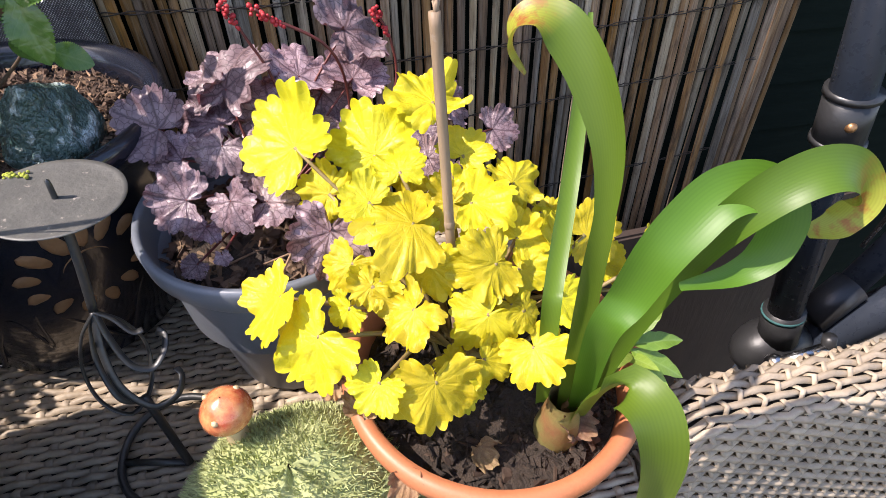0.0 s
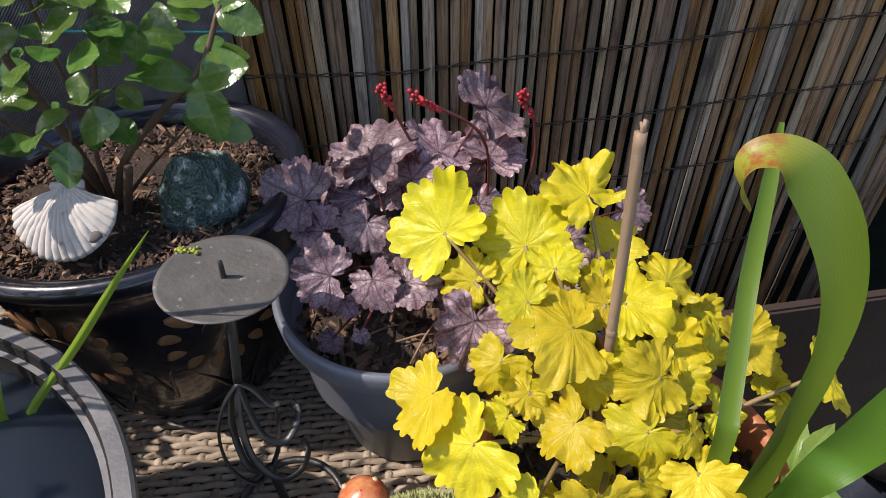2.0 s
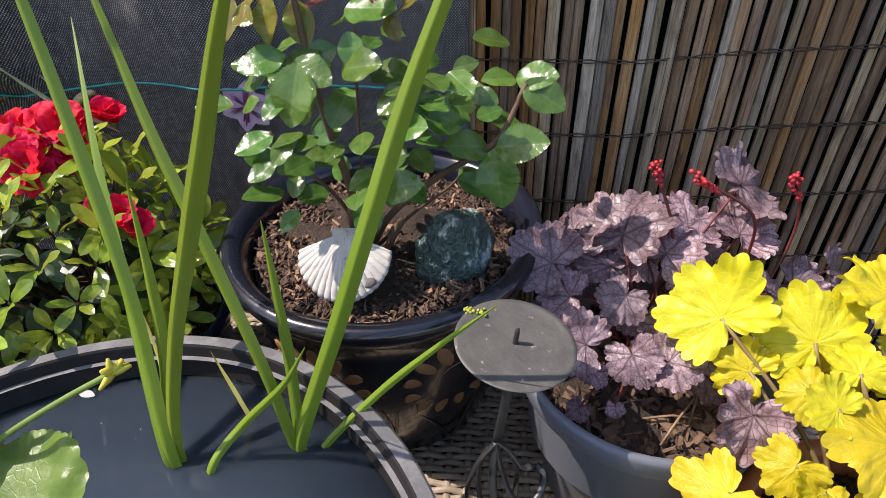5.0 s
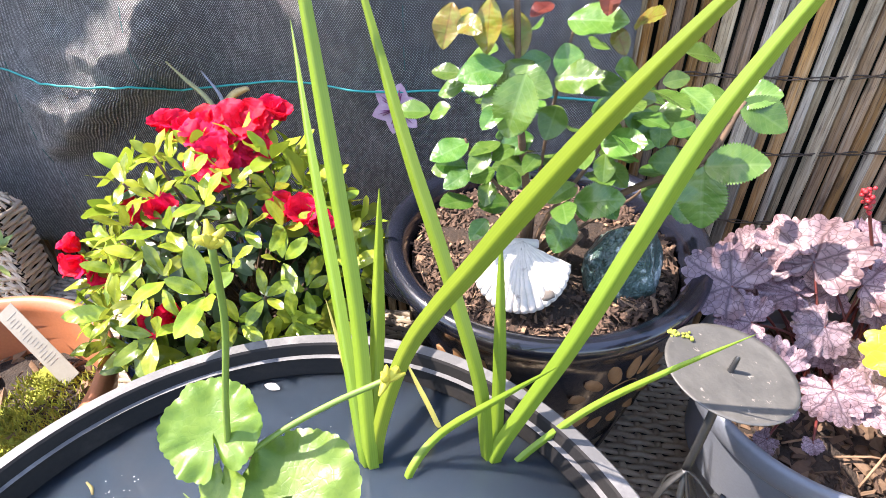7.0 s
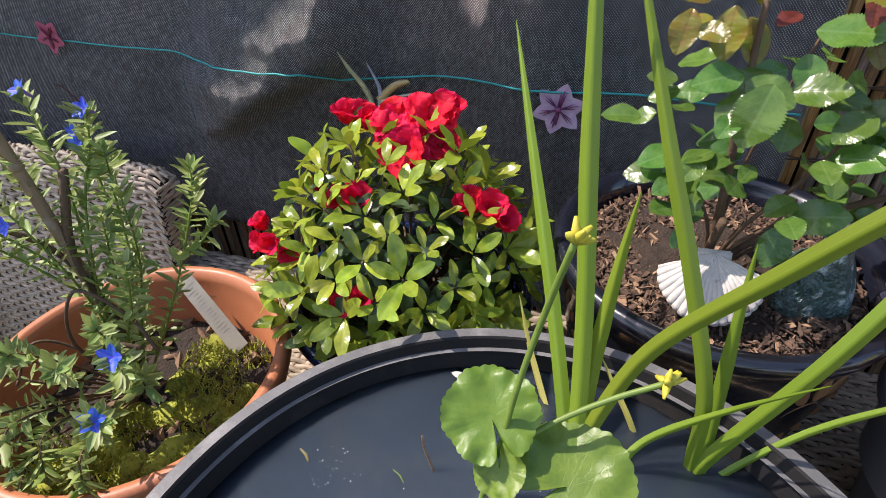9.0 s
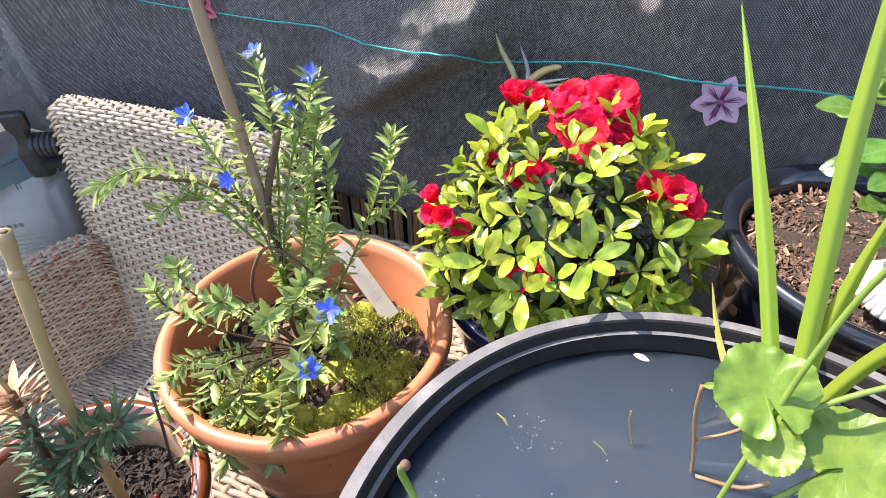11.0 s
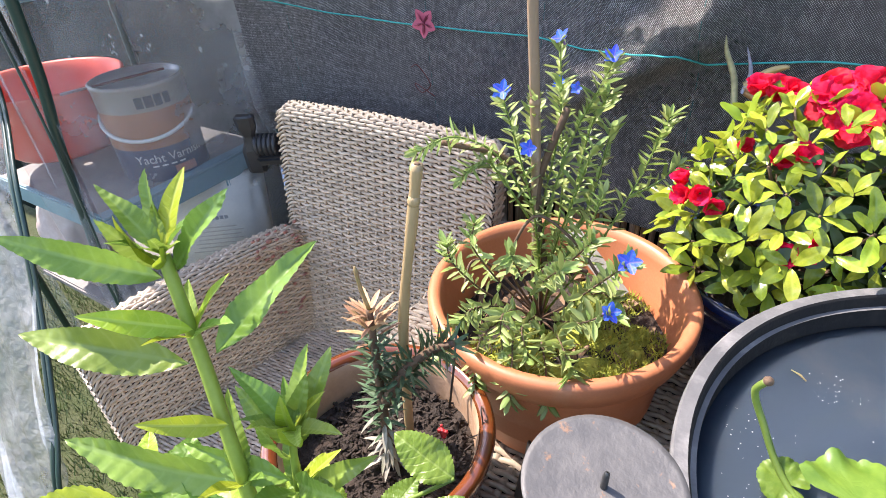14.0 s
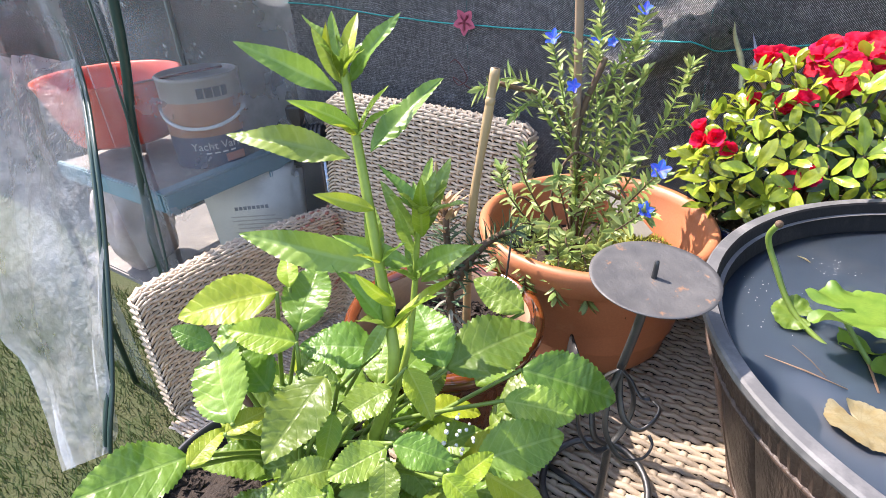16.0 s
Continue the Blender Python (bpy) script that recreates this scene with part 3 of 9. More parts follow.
def slat_mesh(w, seed):
    bm = bmesh.new()
    h, n = SLAT_TOP - GZ, 12
    prev = None
    for i in range(n + 1):
        z = GZ + h * i / n
        bend = 0.0016 * noise.noise((seed * 3.1, z * 3.0, 0.3))
        knot = 0.0006 if i in (3, 7, 10) else 0.0
        ring = [bm.verts.new((x * (w / 2 + knot) + bend, y, z)) for x, y in ((-1, 0.0012), (-0.97, -0.0012), (-0.6, -0.0021 - knot), (0.6, -0.0021 - knot), (0.97, -0.0012), (1, 0.0012))]
        if prev:
            for a, b, c, d in zip(prev, prev[1:], ring[1:], ring):
                bm.faces.new((a, b, c, d))
        prev = ring
    return mesh_of("slat", bm, BAMBOO_GREY if seed in (2, 4) else BAMBOO)


slats = [slat_mesh(w, i) for i, w in enumerate((0.0092, 0.0112, 0.0078, 0.0102, 0.0120, 0.0088))]
random.seed(4)
x, k = -1.62, 0
while x < 0.66:
    i = random.randrange(6)
    w = (0.0092, 0.0112, 0.0078, 0.0102, 0.0120, 0.0088)[i]
    ob = put("slat", slats[i], screen, Matrix.Translation((x + w / 2 + 0.05 * max(0.0, x) ** 2, screen_y(x) + rnd(-0.0015, 0.0015), 0.2)) @ pose(0, 0, 0, 0, rnd(-0.35, 0.35) - 5.5 * max(0.0, min(1.0, x / 0.6)), rnd(-24, 5) - 11 * math.exp(-((x - 0.02) / 0.16) ** 2) + 8 * max(0.0, min(1.0, (x - 0.2) / 0.2))) @ Matrix.Translation((0, 0, -0.2)))
    x += w + rnd(0.0008, 0.0062) * (1 if random.random() < 0.75 else 0.2)
    k += 1
bm = bmesh.new()
for z in (0.37, 0.285, 0.205, 0.12, 0.03, -0.12, -0.3, -0.5):
    for s in (-1, 1):
        tube(bm, [(-1.62 + i * 0.012, screen_y(-1.62 + i * 0.012) - 0.0045 + 0.0012 * s * math.sin(i * 1.3), z + 0.012 * noise.noise((i * 0.05, z, 0)) + 0.002 * s * math.cos(i * 1.3) + 0.09 * max(0.0, -1.62 + i * 0.012)) for i in range(190)], 0.0008, 4)
part("tie_wire", bm, WIRE, screen, "thin rusty tie wires")


# black woven cloth hung in front of the left part of the screen
def cloth_material():
    m, nt, p = nodes_of("black_woven_membrane")
    vec = coords(nt)
    sep = nt.nodes.new("ShaderNodeSeparateXYZ")
    nt.links.new(vec, sep.inputs[0])
    drift = maths(nt, "MULTIPLY", noisy(nt, 90.0, 4.0, 0.65), 0.0026)
    wx = maths(nt, "SINE", maths(nt, "MULTIPLY", maths(nt, "ADD", sep.outputs[0], drift), 2350.0))
    wz = maths(nt, "SINE", maths(nt, "MULTIPLY", maths(nt, "ADD", sep.outputs[2], drift), 2050.0))
    wv = maths(nt, "MULTIPLY", wx, wz)
    n2 = noisy(nt, 170.0, 3.0, 0.6, None, (1, 1, 0.5))
    base = mixed(nt, ramp(nt, noisy(nt, 7.0, 5.0, 0.6), 0.4, 0.75), (0.004, 0.004, 0.005), (0.010, 0.0098, 0.010))
    # pale thread tops: sun glint on the black weave put into the colour
    col = mixed(nt, maths(nt, "MULTIPLY", ramp(nt, maths(nt, "ADD", wv, maths(nt, "MULTIPLY", n2, 1.5)), 1.0, 1.65), 0.95), base, (0.60, 0.59, 0.59))
    nt.links.new(col, p.inputs["Base Color"])
    p.inputs["Roughness"].default_value = 0.36
    p.inputs["Specular IOR Level"].default_value = 0.9
    crease = noisy(nt, 16.0, 5.0, 0.62, None, (1, 1, 0.7))
    bumped(nt, p, maths(nt, "ADD", maths(nt, "ADD", wv, n2), maths(nt, "MULTIPLY", crease, 16.0)), 0.8, 0.0015)
    return m


CLOTH = cloth_material()


def cloth_y(x, z):
    n = noise.noise((x * 2.3 + 3, z * 1.6, 0.5)) * 0.008 + noise.noise((x * 4.6 + z * 3.5, z * 3.2 - x * 2, 4.5)) * 0.007 + noise.noise((x * 13 + z * 10, z * 6 - x * 4, 1.5)) * 0.004 + noise.noise((x * 34 + z * 20, z * 30 - x * 8, 6.5)) * 0.0012
    fold = 0.006 * math.exp(-((x + 0.45 + 0.45 * (z - 0.25)) / 0.028) ** 2) + 0.006 * math.exp(-((x + 0.86 - 0.3 * (z - 0.3)) / 0.05) ** 2) + 0.005 * math.exp(-((x + 1.12 + 0.5 * (z - 0.2)) / 0.03) ** 2)
    free = max(0.0, min(1.0, (-0.24 - x) / 0.2)) * max(0.0, min(1.0, (z + 0.06) / 0.2 + 0.3))
    swell = 0.0
    for x0, x1, x2, amp, z0, dz, lean in ((-0.63, -0.44, -0.35, 0.034, 0.36, 0.14, -0.3), (-1.24, -1.02, -0.96, 0.008, 0.22, 0.10, 0.5), (-1.52, -1.33, -1.26, 0.006, 0.30, 0.12, 0.3)):
        q = x - lean * (z - z0)
        t = max(0.0, min(1.0, (q - x0) / (x1 - x0) if q < x1 else (x2 - q) / (x2 - x1)))
        swell += amp * t * t * (3 - 2 * t) * math.exp(-((z - z0) / dz) ** 2)
    # the large billow: it swells downwards to a slanting ridge and falls away sharply at a crease on its far side
    d = -0.47 * (x + 0.83) + 0.88 * (z - 0.215) + 0.012 * noise.noise((x * 9, z * 9, 2.5))
    t = max(0.0, 1 - d / 0.18) if d > 0 else max(0.0, 1 + d / 0.05)
    crease = max(0.0, min(1.0, (x + 0.945 - 0.35 * max(0.0, z - 0.24) + 0.01 * noise.noise((z * 14, 0, 0))) / 0.11)) * max(0.0, min(1.0, (-0.59 - x) / 0.12))
    wrinkle = 1 + 0.36 * noise.noise((x * 14 + z * 9, z * 22 - x * 10, 7.5)) + 0.16 * noise.noise((x * 40, z * 46, 3.5))
    swell += 0.052 * t * t * (3 - 2 * t) * crease * (3 - 2 * crease) * crease * wrinkle
    calm = 0.35 + 0.65 * max(0.0, min(1.0, (x + 0.98) / 0.08))
    tilt = 0.09 * max(0.0, -0.98 - x) + 0.03 * max(0.0, z)
    return screen_y(x) - 0.014 - max(-0.003, 0.004 + fold * calm + swell - n * calm + tilt) * free


bm = bmesh.new()
nx, nz = 240, 110
grid = []
for i in range(nx + 1):
    x = -1.58 + (1.58 - 0.172) * i / nx
    low = -0.02 - 0.10 * max(0.0, min(1.0, (x + 0.55) / 0.25)) + 0.012 * noise.noise((x * 4, 0, 0))
    top = 0.97
    grid.append([bm.verts.new((x, cloth_y(x, low + (top - low) * j / nz), low + (top - low) * j / nz)) for j in range(nz + 1)])
for i in range(nx):
    for j in range(nz):
        bm.faces.new((grid[i][j], grid[i + 1][j], grid[i + 1][j + 1], grid[i][j + 1]))
cloth = part("cloth_screen", bm, CLOTH)
cloth.modifiers.new("thick", "SOLIDIFY").thickness = 0.0012
tagged(cloth, "black woven weed membrane hung over the fence with soft folds", "cloth screen", kind="structure")
WORLD_OF[cloth] = Matrix()


def on_cloth(x, z, off=0.0022):
    return (x, cloth_y(x, z) - off, z)


bm = bmesh.new()
CORD_X = (-1.575, -1.448, -1.29, -1.182, -1.06, -0.881, -0.712, -0.683, -0.55, -0.382, -0.315, -0.207, -0.17)
CORD_Z = (0.307, 0.302, 0.284, 0.276, 0.272, 0.267, 0.271, 0.252, 0.27, 0.269, 0.267, 0.262, 0.261)
pts = [on_cloth(x, float(np.interp(x, CORD_X, CORD_Z)) + 0.0008 * noise.noise((x * 30, 0, 0)), 0.0028) for x in (-1.575 + 0.007 * i for i in range(201))]
tube(bm, pts, 0.0013, 5)
part("cord", bm, TEAL, cloth, "teal marker thread woven along the cloth")
for x0, lean in ((-1.42, 0.02), (-1.115, -0.03), (-0.915, 0.03), (-0.69, 0.0), (-0.40, 0.03)):
    bm = bmesh.new()
    for i in range(0, 46):
        if i % 3 == 2:
            continue
        z = 0.02 + i * 0.013
        tube(bm, [on_cloth(x0 + lean * (z - 0.25), z), on_cloth(x0 + lean * (z + 0.011 - 0.25), z + 0.011)], 0.0006, 4)
    part("stitch_line", bm, TEAL_DULL, cloth, "dashed teal stitching")


# flat decorations pinned to the cloth
def paper_flower(name, c, r, petal_a, heart, label, turn=0.0, petals=5):
    ob = thing(name, c, label, "decoration")
    for i in range(petals):
        bm = bmesh.new()
        a0 = turn + 2 * math.pi * i / petals
        outline = []
        for k in range(13):
            t = k / 12
            ww = 0.36 * math.sin(math.pi * t ** 0.75) ** 0.8
            outline.append((t, ww))
        vs = []
        for s in (1, -1):
            for t, ww in outline:
                q = Vector((math.cos(a0) * t - math.sin(a0) * ww * s, 0, math.sin(a0) * t + math.cos(a0) * ww * s)) * r
                vs.append(bm.verts.new((c[0] + q.x, c[1] - 0.0012 - 0.002 * t - 0.0003 * i, c[2] + q.z)))
        n = len(outline)
        for k in range(n - 1):
            bm.faces.new((vs[k], vs[k + 1], vs[n + k + 1], vs[n + k]))
        bmesh.ops.remove_doubles(bm, verts=bm.verts, dist=1e-6)
        part("petal", bm, petal_a, ob)
    for i in range(petals):
        bm = bmesh.new()
        a0 = turn + 2 * math.pi * i / petals
        for da in (-0.16, 0, 0.16):
            p0 = Vector((math.cos(a0), 0, math.sin(a0))) * r * 0.1
            p1 = Vector((math.cos(a0 + da), 0, math.sin(a0 + da))) * r * (0.62 if da else 0.75)
            base = Vector((c[0], c[1] - 0.0045, c[2]))
            tube(bm, [base + p0, base + (p0 + p1) / 2, base + p1], [r * 0.07, r * 0.06, r * 0.015], 5, 0.3)
        part("petal_streak", bm, heart, ob)
    bm = bmesh.new()
    bmesh.ops.create_uvsphere(bm, u_segments=10, v_segments=6, radius=r * 0.12, matrix=Matrix.Translation((c[0], c[1] - 0.005, c[2])))
    part("heart", bm, heart, ob)
    return ob


def petal_card(name, a, b):
    return surface(name, a, b, 120, 0.6, 400, 0.1)


PINK = petal_card("pale_pink_petal", (0.62, 0.45, 0.56), (0.50, 0.30, 0.44))
PLUM = petal_card("plum_streak", (0.16, 0.03, 0.10), (0.22, 0.05, 0.15))
ROSE_PINK = petal_card("deep_pink_petal", (0.48, 0.10, 0.16), (0.40, 0.07, 0.12))
DARK_PLUM = petal_card("dark_red_streak", (0.20, 0.02, 0.05), (0.16, 0.02, 0.04))
paper_flower("flower_decoration", on_cloth(-0.411, 0.250, 0.004), 0.030, PINK, PLUM, "pale pink artificial clematis flower with plum streaks pinned on cloth", 0.3, 6)
paper_flower("flower_decoration", on_cloth(-1.119, 0.279, 0.004), 0.025, ROSE_PINK, DARK_PLUM, "deep pink artificial flower pinned on black cloth", 0.9)

# bird-of-paradise style ornament above the azalea
bird = thing("bird_ornament", on_cloth(-0.65, 0.216, 0.012), "painted paper bird of paradise ornament pinned on the cloth", "decoration")
for pts, w, mat_a in (([(-0.640, 0.205), (-0.648, 0.245), (-0.661, 0.280), (-0.664, 0.303)], 0.0075, (0.60, 0.60, 0.36)),
                      ([(-0.634, 0.225), (-0.630, 0.252), (-0.640, 0.286)], 0.0055, (0.48, 0.50, 0.64)),
                      ([(-0.634, 0.236), (-0.612, 0.256), (-0.594, 0.264), (-0.590, 0.262)], 0.0085, (0.66, 0.48, 0.22)),
                      ([(-0.634, 0.234), (-0.606, 0.244), (-0.580, 0.252)], 0.0042, (0.68, 0.62, 0.52)),
                      ([(-0.634, 0.232), (-0.604, 0.239), (-0.574, 0.247)], 0.0048, (0.64, 0.46, 0.24)),
                      ([(-0.632, 0.230), (-0.608, 0.229), (-0.583, 0.214)], 0.0095, (0.48, 0.22, 0.12)),
                      ([(-0.632, 0.228), (-0.616, 0.218), (-0.602, 0.196)], 0.0085, (0.46, 0.28, 0.13))):
    q = spline([on_cloth(x + 0.002, z - 0.004, 0.008) for x, z in pts], 5)
    bm = bmesh.new()
    rows = []
    for i, p in enumerate(q):
        t = i / (len(q) - 1)
        d = (q[min(i + 1, len(q) - 1)] - q[max(i - 1, 0)]).normalized()
        side = d.cross(Vector((0, -1, 0))).normalized() * (w * 0.5 * (0.42 + 0.58 * math.sin(math.pi * min(1.0, 0.35 + 0.65 * t))) * (1 - t ** 4) + 0.0005)
        rows.append([bm.verts.new(p + side * a + Vector((0, b, 0))) for a, b in ((-1, 0), (0, -0.002), (1, 0), (0, 0.0015))])
    for a, b in zip(rows, rows[1:]):
        for k in range(4):
            bm.faces.new((a[k], a[(k + 1) % 4], b[(k + 1) % 4], b[k]))
    bm.faces.new(rows[0])
    bm.faces.new(rows[-1][::-1])
    part("feather", bm, petal_card("ornament_feather", mat_a, tuple(0.6 * v for v in mat_a)), bird)

# a dry tendril caught on the cloth
bm = bmesh.new()
tube(bm, spline([on_cloth(-1.155, 0.203, 0.004), on_cloth(-1.135, 0.210, 0.01), on_cloth(-1.115, 0.178, 0.006), on_cloth(-1.132, 0.163, 0.012), on_cloth(-1.148, 0.176, 0.006), on_cloth(-1.110, 0.156, 0.004)], 8), 0.0009, 5)
tagged(part("dry_tendril", bm, STEM_RED), "dry red-brown tendril clinging to the black cloth", "tendril")


# ---- rattan table and chairs ----
table = thing("rattan_table", (-0.35, 0.3, GZ), "grey-brown woven rattan garden table crowded with pots", "table")
TX0, TX1, TY0, TY1 = -0.96, 0.245, -0.14, 0.70
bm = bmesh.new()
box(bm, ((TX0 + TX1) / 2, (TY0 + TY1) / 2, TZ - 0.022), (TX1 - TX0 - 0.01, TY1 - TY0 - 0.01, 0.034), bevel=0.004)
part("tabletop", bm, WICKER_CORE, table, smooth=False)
bm = bmesh.new()
weave(bm, lambda u, v: (Vector((TX0 + u, TY0 + v, TZ - 0.004)), Vector((0, 0, 1))), TX1 - TX0, TY1 - TY0)
part("top_weave", bm, WICKER_TABLE, table, "woven grey-brown rattan strands", kind="stuff")
for o, ux, ln, nn in (((TX0, TY0, 0), (1, 0, 0), TX1 - TX0, (0, -1, 0)), ((TX0, TY1, 0), (0, -1, 0), TY1 - TY0, (-1, 0, 0)), ((TX1, TY0, 0), (0, 1, 0), TY1 - TY0, (1, 0, 0)),
                      ((TX1, TY1, 0), (-1, 0, 0), TX1 - TX0, (0, 1, 0))):
    bm = bmesh.new()
    weave(bm, lambda u, v: (Vector(o) + Vector(ux) * u + Vector((0, 0, TZ - 0.062 + v)), Vector(nn)), ln, 0.06)
    part("apron_weave", bm, WICKER_TABLE, table, kind="stuff")
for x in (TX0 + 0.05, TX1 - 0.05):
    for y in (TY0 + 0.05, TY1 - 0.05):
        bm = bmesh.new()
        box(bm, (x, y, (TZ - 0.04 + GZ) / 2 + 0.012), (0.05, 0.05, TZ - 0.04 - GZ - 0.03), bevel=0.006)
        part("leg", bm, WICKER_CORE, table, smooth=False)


def saddle(length, front, back, thick, sag=lambda u: 0.0, lean=0.0):
    """A surface up a panel's front, over its rounded top and down its back; u runs along it. Returns the map and the total run."""
    arc = math.pi * thick / 2
    def place(u, v):
        h = sag(u) - 0.011 * max(0.0, 1 - min(u, length - u) / 0.02) ** 2
        if v < front:
            z = v - front + h
            return Vector((u, -thick / 2 + lean * z, z)), Vector((0, -1, 0))
        if v < front + arc:
            a = (v - front) / (thick / 2)
            return Vector((u, -math.cos(a) * thick / 2 + lean * h, h + math.sin(a) * thick / 2 * 0.7)), Vector((0, -math.cos(a), math.sin(a)))
        z = -(v - front - arc) + h
        return Vector((u, thick / 2 + lean * z, z)), Vector((0, 1, 0))
    return place, front + arc + back


def panel(parent, name, m, length, front, back, thick, sag=lambda u: 0.0, lean=0.0, ends=True, row=0.0078, spoke=0.0165, w=0.0062, mat=None):
    place, run = saddle(length, front, back, thick, sag=sag, lean=lean)
    r3 = m.to_3x3()
    bm = bmesh.new()
    weave(bm, lambda u, v: (m @ place(u, v)[0], r3 @ place(u, v)[1]), length, run, row, spoke, w=w * 0.9, th=0.0036, amp=0.0028, sw=0.0023, so=0.0046, sm=0.0)
    if ends:
        for u, s in ((0.0, -1), (length, 1)):
            def end(a, b):
                t = -thick / 2 + a if s < 0 else thick / 2 - a
                z = b - front + sag(u) + 0.004
                return m @ Vector((u, t + lean * z, z)), r3 @ Vector((s, 0, 0))
            weave(bm, end, thick, front, row, thick / 2, w=0.0062, th=0.003, amp=0.0018, spokes=False)
    ob = part(name, bm, mat or WICKER, parent, kind="stuff")
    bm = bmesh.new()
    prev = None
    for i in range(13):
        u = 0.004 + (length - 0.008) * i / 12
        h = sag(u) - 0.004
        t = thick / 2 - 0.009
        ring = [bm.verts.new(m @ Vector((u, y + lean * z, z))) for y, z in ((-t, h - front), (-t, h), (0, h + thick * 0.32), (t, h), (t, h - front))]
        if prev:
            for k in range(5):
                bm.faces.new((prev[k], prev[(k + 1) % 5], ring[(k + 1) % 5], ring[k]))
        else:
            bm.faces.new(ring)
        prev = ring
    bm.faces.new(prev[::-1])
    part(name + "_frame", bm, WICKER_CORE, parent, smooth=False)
    return ob


def armchair(m, label, red=False, arch=1.0, w=0.0062, W=0.545, mat=None):
    """An armchair: origin at the back's left top corner as one sees it from the front; x along the back, -y to the front, z up."""
    c = thing("rattan_armchair", m.translation, label, "armchair", "rattan armchairs")
    panel(c, "backrest", m, W, 0.49, 0.49, 0.045, sag=lambda u: arch * (0.018 * math.sin(math.pi * u / W) - 0.012 * (u / W)) + 0.004, lean=0.10, w=w, mat=mat)
    for side, x, splay in ((0, 0.012, -0.26), (1, W - 0.012, 0.26)):
        d = Vector((math.sin(splay), -math.cos(splay), 0))
        rot = math.atan2(d.y, d.x)
        am = m @ Matrix.Translation((x, -0.05, -0.238)) @ Matrix.Rotation(rot, 4, "Z")
        panel(c, "arm", am, 0.44, 0.275, 0.275, 0.048, sag=lambda u: -0.008 * (u / 0.44) + 0.016 * math.sin(math.pi * u / 0.44), w=w, mat=mat)
    bm = bmesh.new()
    weave(bm, lambda u, v: (m @ Vector((-0.05 + u, -0.52 + v, -0.487)), m.to_3x3() @ Vector((0, 0, 1))), W + 0.10, 0.50)
    part("seat", bm, mat or WICKER, c, kind="stuff")
    bm = bmesh.new()
    box(bm, (W / 2, -0.27, -0.512), (W + 0.06, 0.48, 0.035), bevel=0.004)
    bm.transform(m)
    part("seat_frame", bm, WICKER_CORE, c, smooth=False)
    base = GZ - m.translation.z
    for x in (0.03, W - 0.03):
        for y in (-0.04, -0.48):
            bm = bmesh.new()
            box(bm, (x, y, (base - 0.52) / 2), (0.045, 0.045, -base - 0.52), bevel=0.005)
            bm.transform(m)
            part("leg", bm, WICKER_CORE, c, smooth=False)
    if red:
        bm = bmesh.new()
        random.seed(9)
        for _ in range(34):
            u, w = rnd(0.02, 0.13), rnd(0, 1)
            x = 0.012 + math.sin(-0.26) * u
            y = -0.05 - math.cos(-0.26) * u
            z = -0.205 - 0.2 * w * w + (0.012 if w < 0.1 else 0)
            q = m @ Vector((x + 0.031, y, z))
            box(bm, q, (0.004, rnd(0.004, 0.012), rnd(0.002, 0.005)))
        part("paint_mark", bm, RED_PAINT, c, "faded red paint smears on the arm", kind="stuff")
    return c


armchair(pose(-1.388, 0.640, 0.122, 0, 2.5, 5.0), "grey-brown woven rattan armchair standing beside the black cloth", True, arch=0.35, W=0.445)
armchair(pose(0.263, 0.288, 0.036, 0, 0, -1.0), "grey-brown woven rattan armchair pushed close to the table", arch=0.0, mat=WICKER_TABLE)

# ---- pots ----
def crumbs(parent, c, r, z, mat, n, size, name="soil_crumb", seed=1, squash=1.0):
    """Loose crumbs, chips and bits lying on a round of soil, as one mesh."""
    random.seed(seed)
    bm = bmesh.new()
    for _ in range(n):
        a, q = rnd(0, 6.283), r * math.sqrt(rnd(0, 1))
        s = size * rnd(0.35, 1.5)
        long = 2.2 if random.random() < 0.3 else 1.0
        m = Matrix.Translation((c[0] + q * math.cos(a), c[1] + q * math.sin(a) * squash, z + s * 0.15 + 0.006 * noise.noise((q * 30, a, 0)))) @ Euler((rnd(-0.9, 0.9), rnd(-0.9, 0.9), rnd(0, 6))).to_matrix().to_4x4() @ Matrix.Diagonal((s * long, s * rnd(0.4, 0.9) / long ** 0.6, s * rnd(0.2, 0.6) / long ** 0.6, 1))
        v = [bm.verts.new(m @ (Vector((x, y, w)) + jit(0.38))) for x in (-0.5, 0.5) for y in (-0.5, 0.5) for w in (-0.5, 0.5)]
        for f in ((0, 1, 3, 2), (4, 6, 7, 5), (0, 4, 5, 1), (2, 3, 7, 6), (0, 2, 6, 4), (1, 5, 7, 3)):
            bm.faces.new([v[k] for k in f])
    if len(bm.faces):
        return part(name, bm, mat, parent, smooth=False, kind="stuff")
    return part(name, bm, mat, parent, kind="stuff")


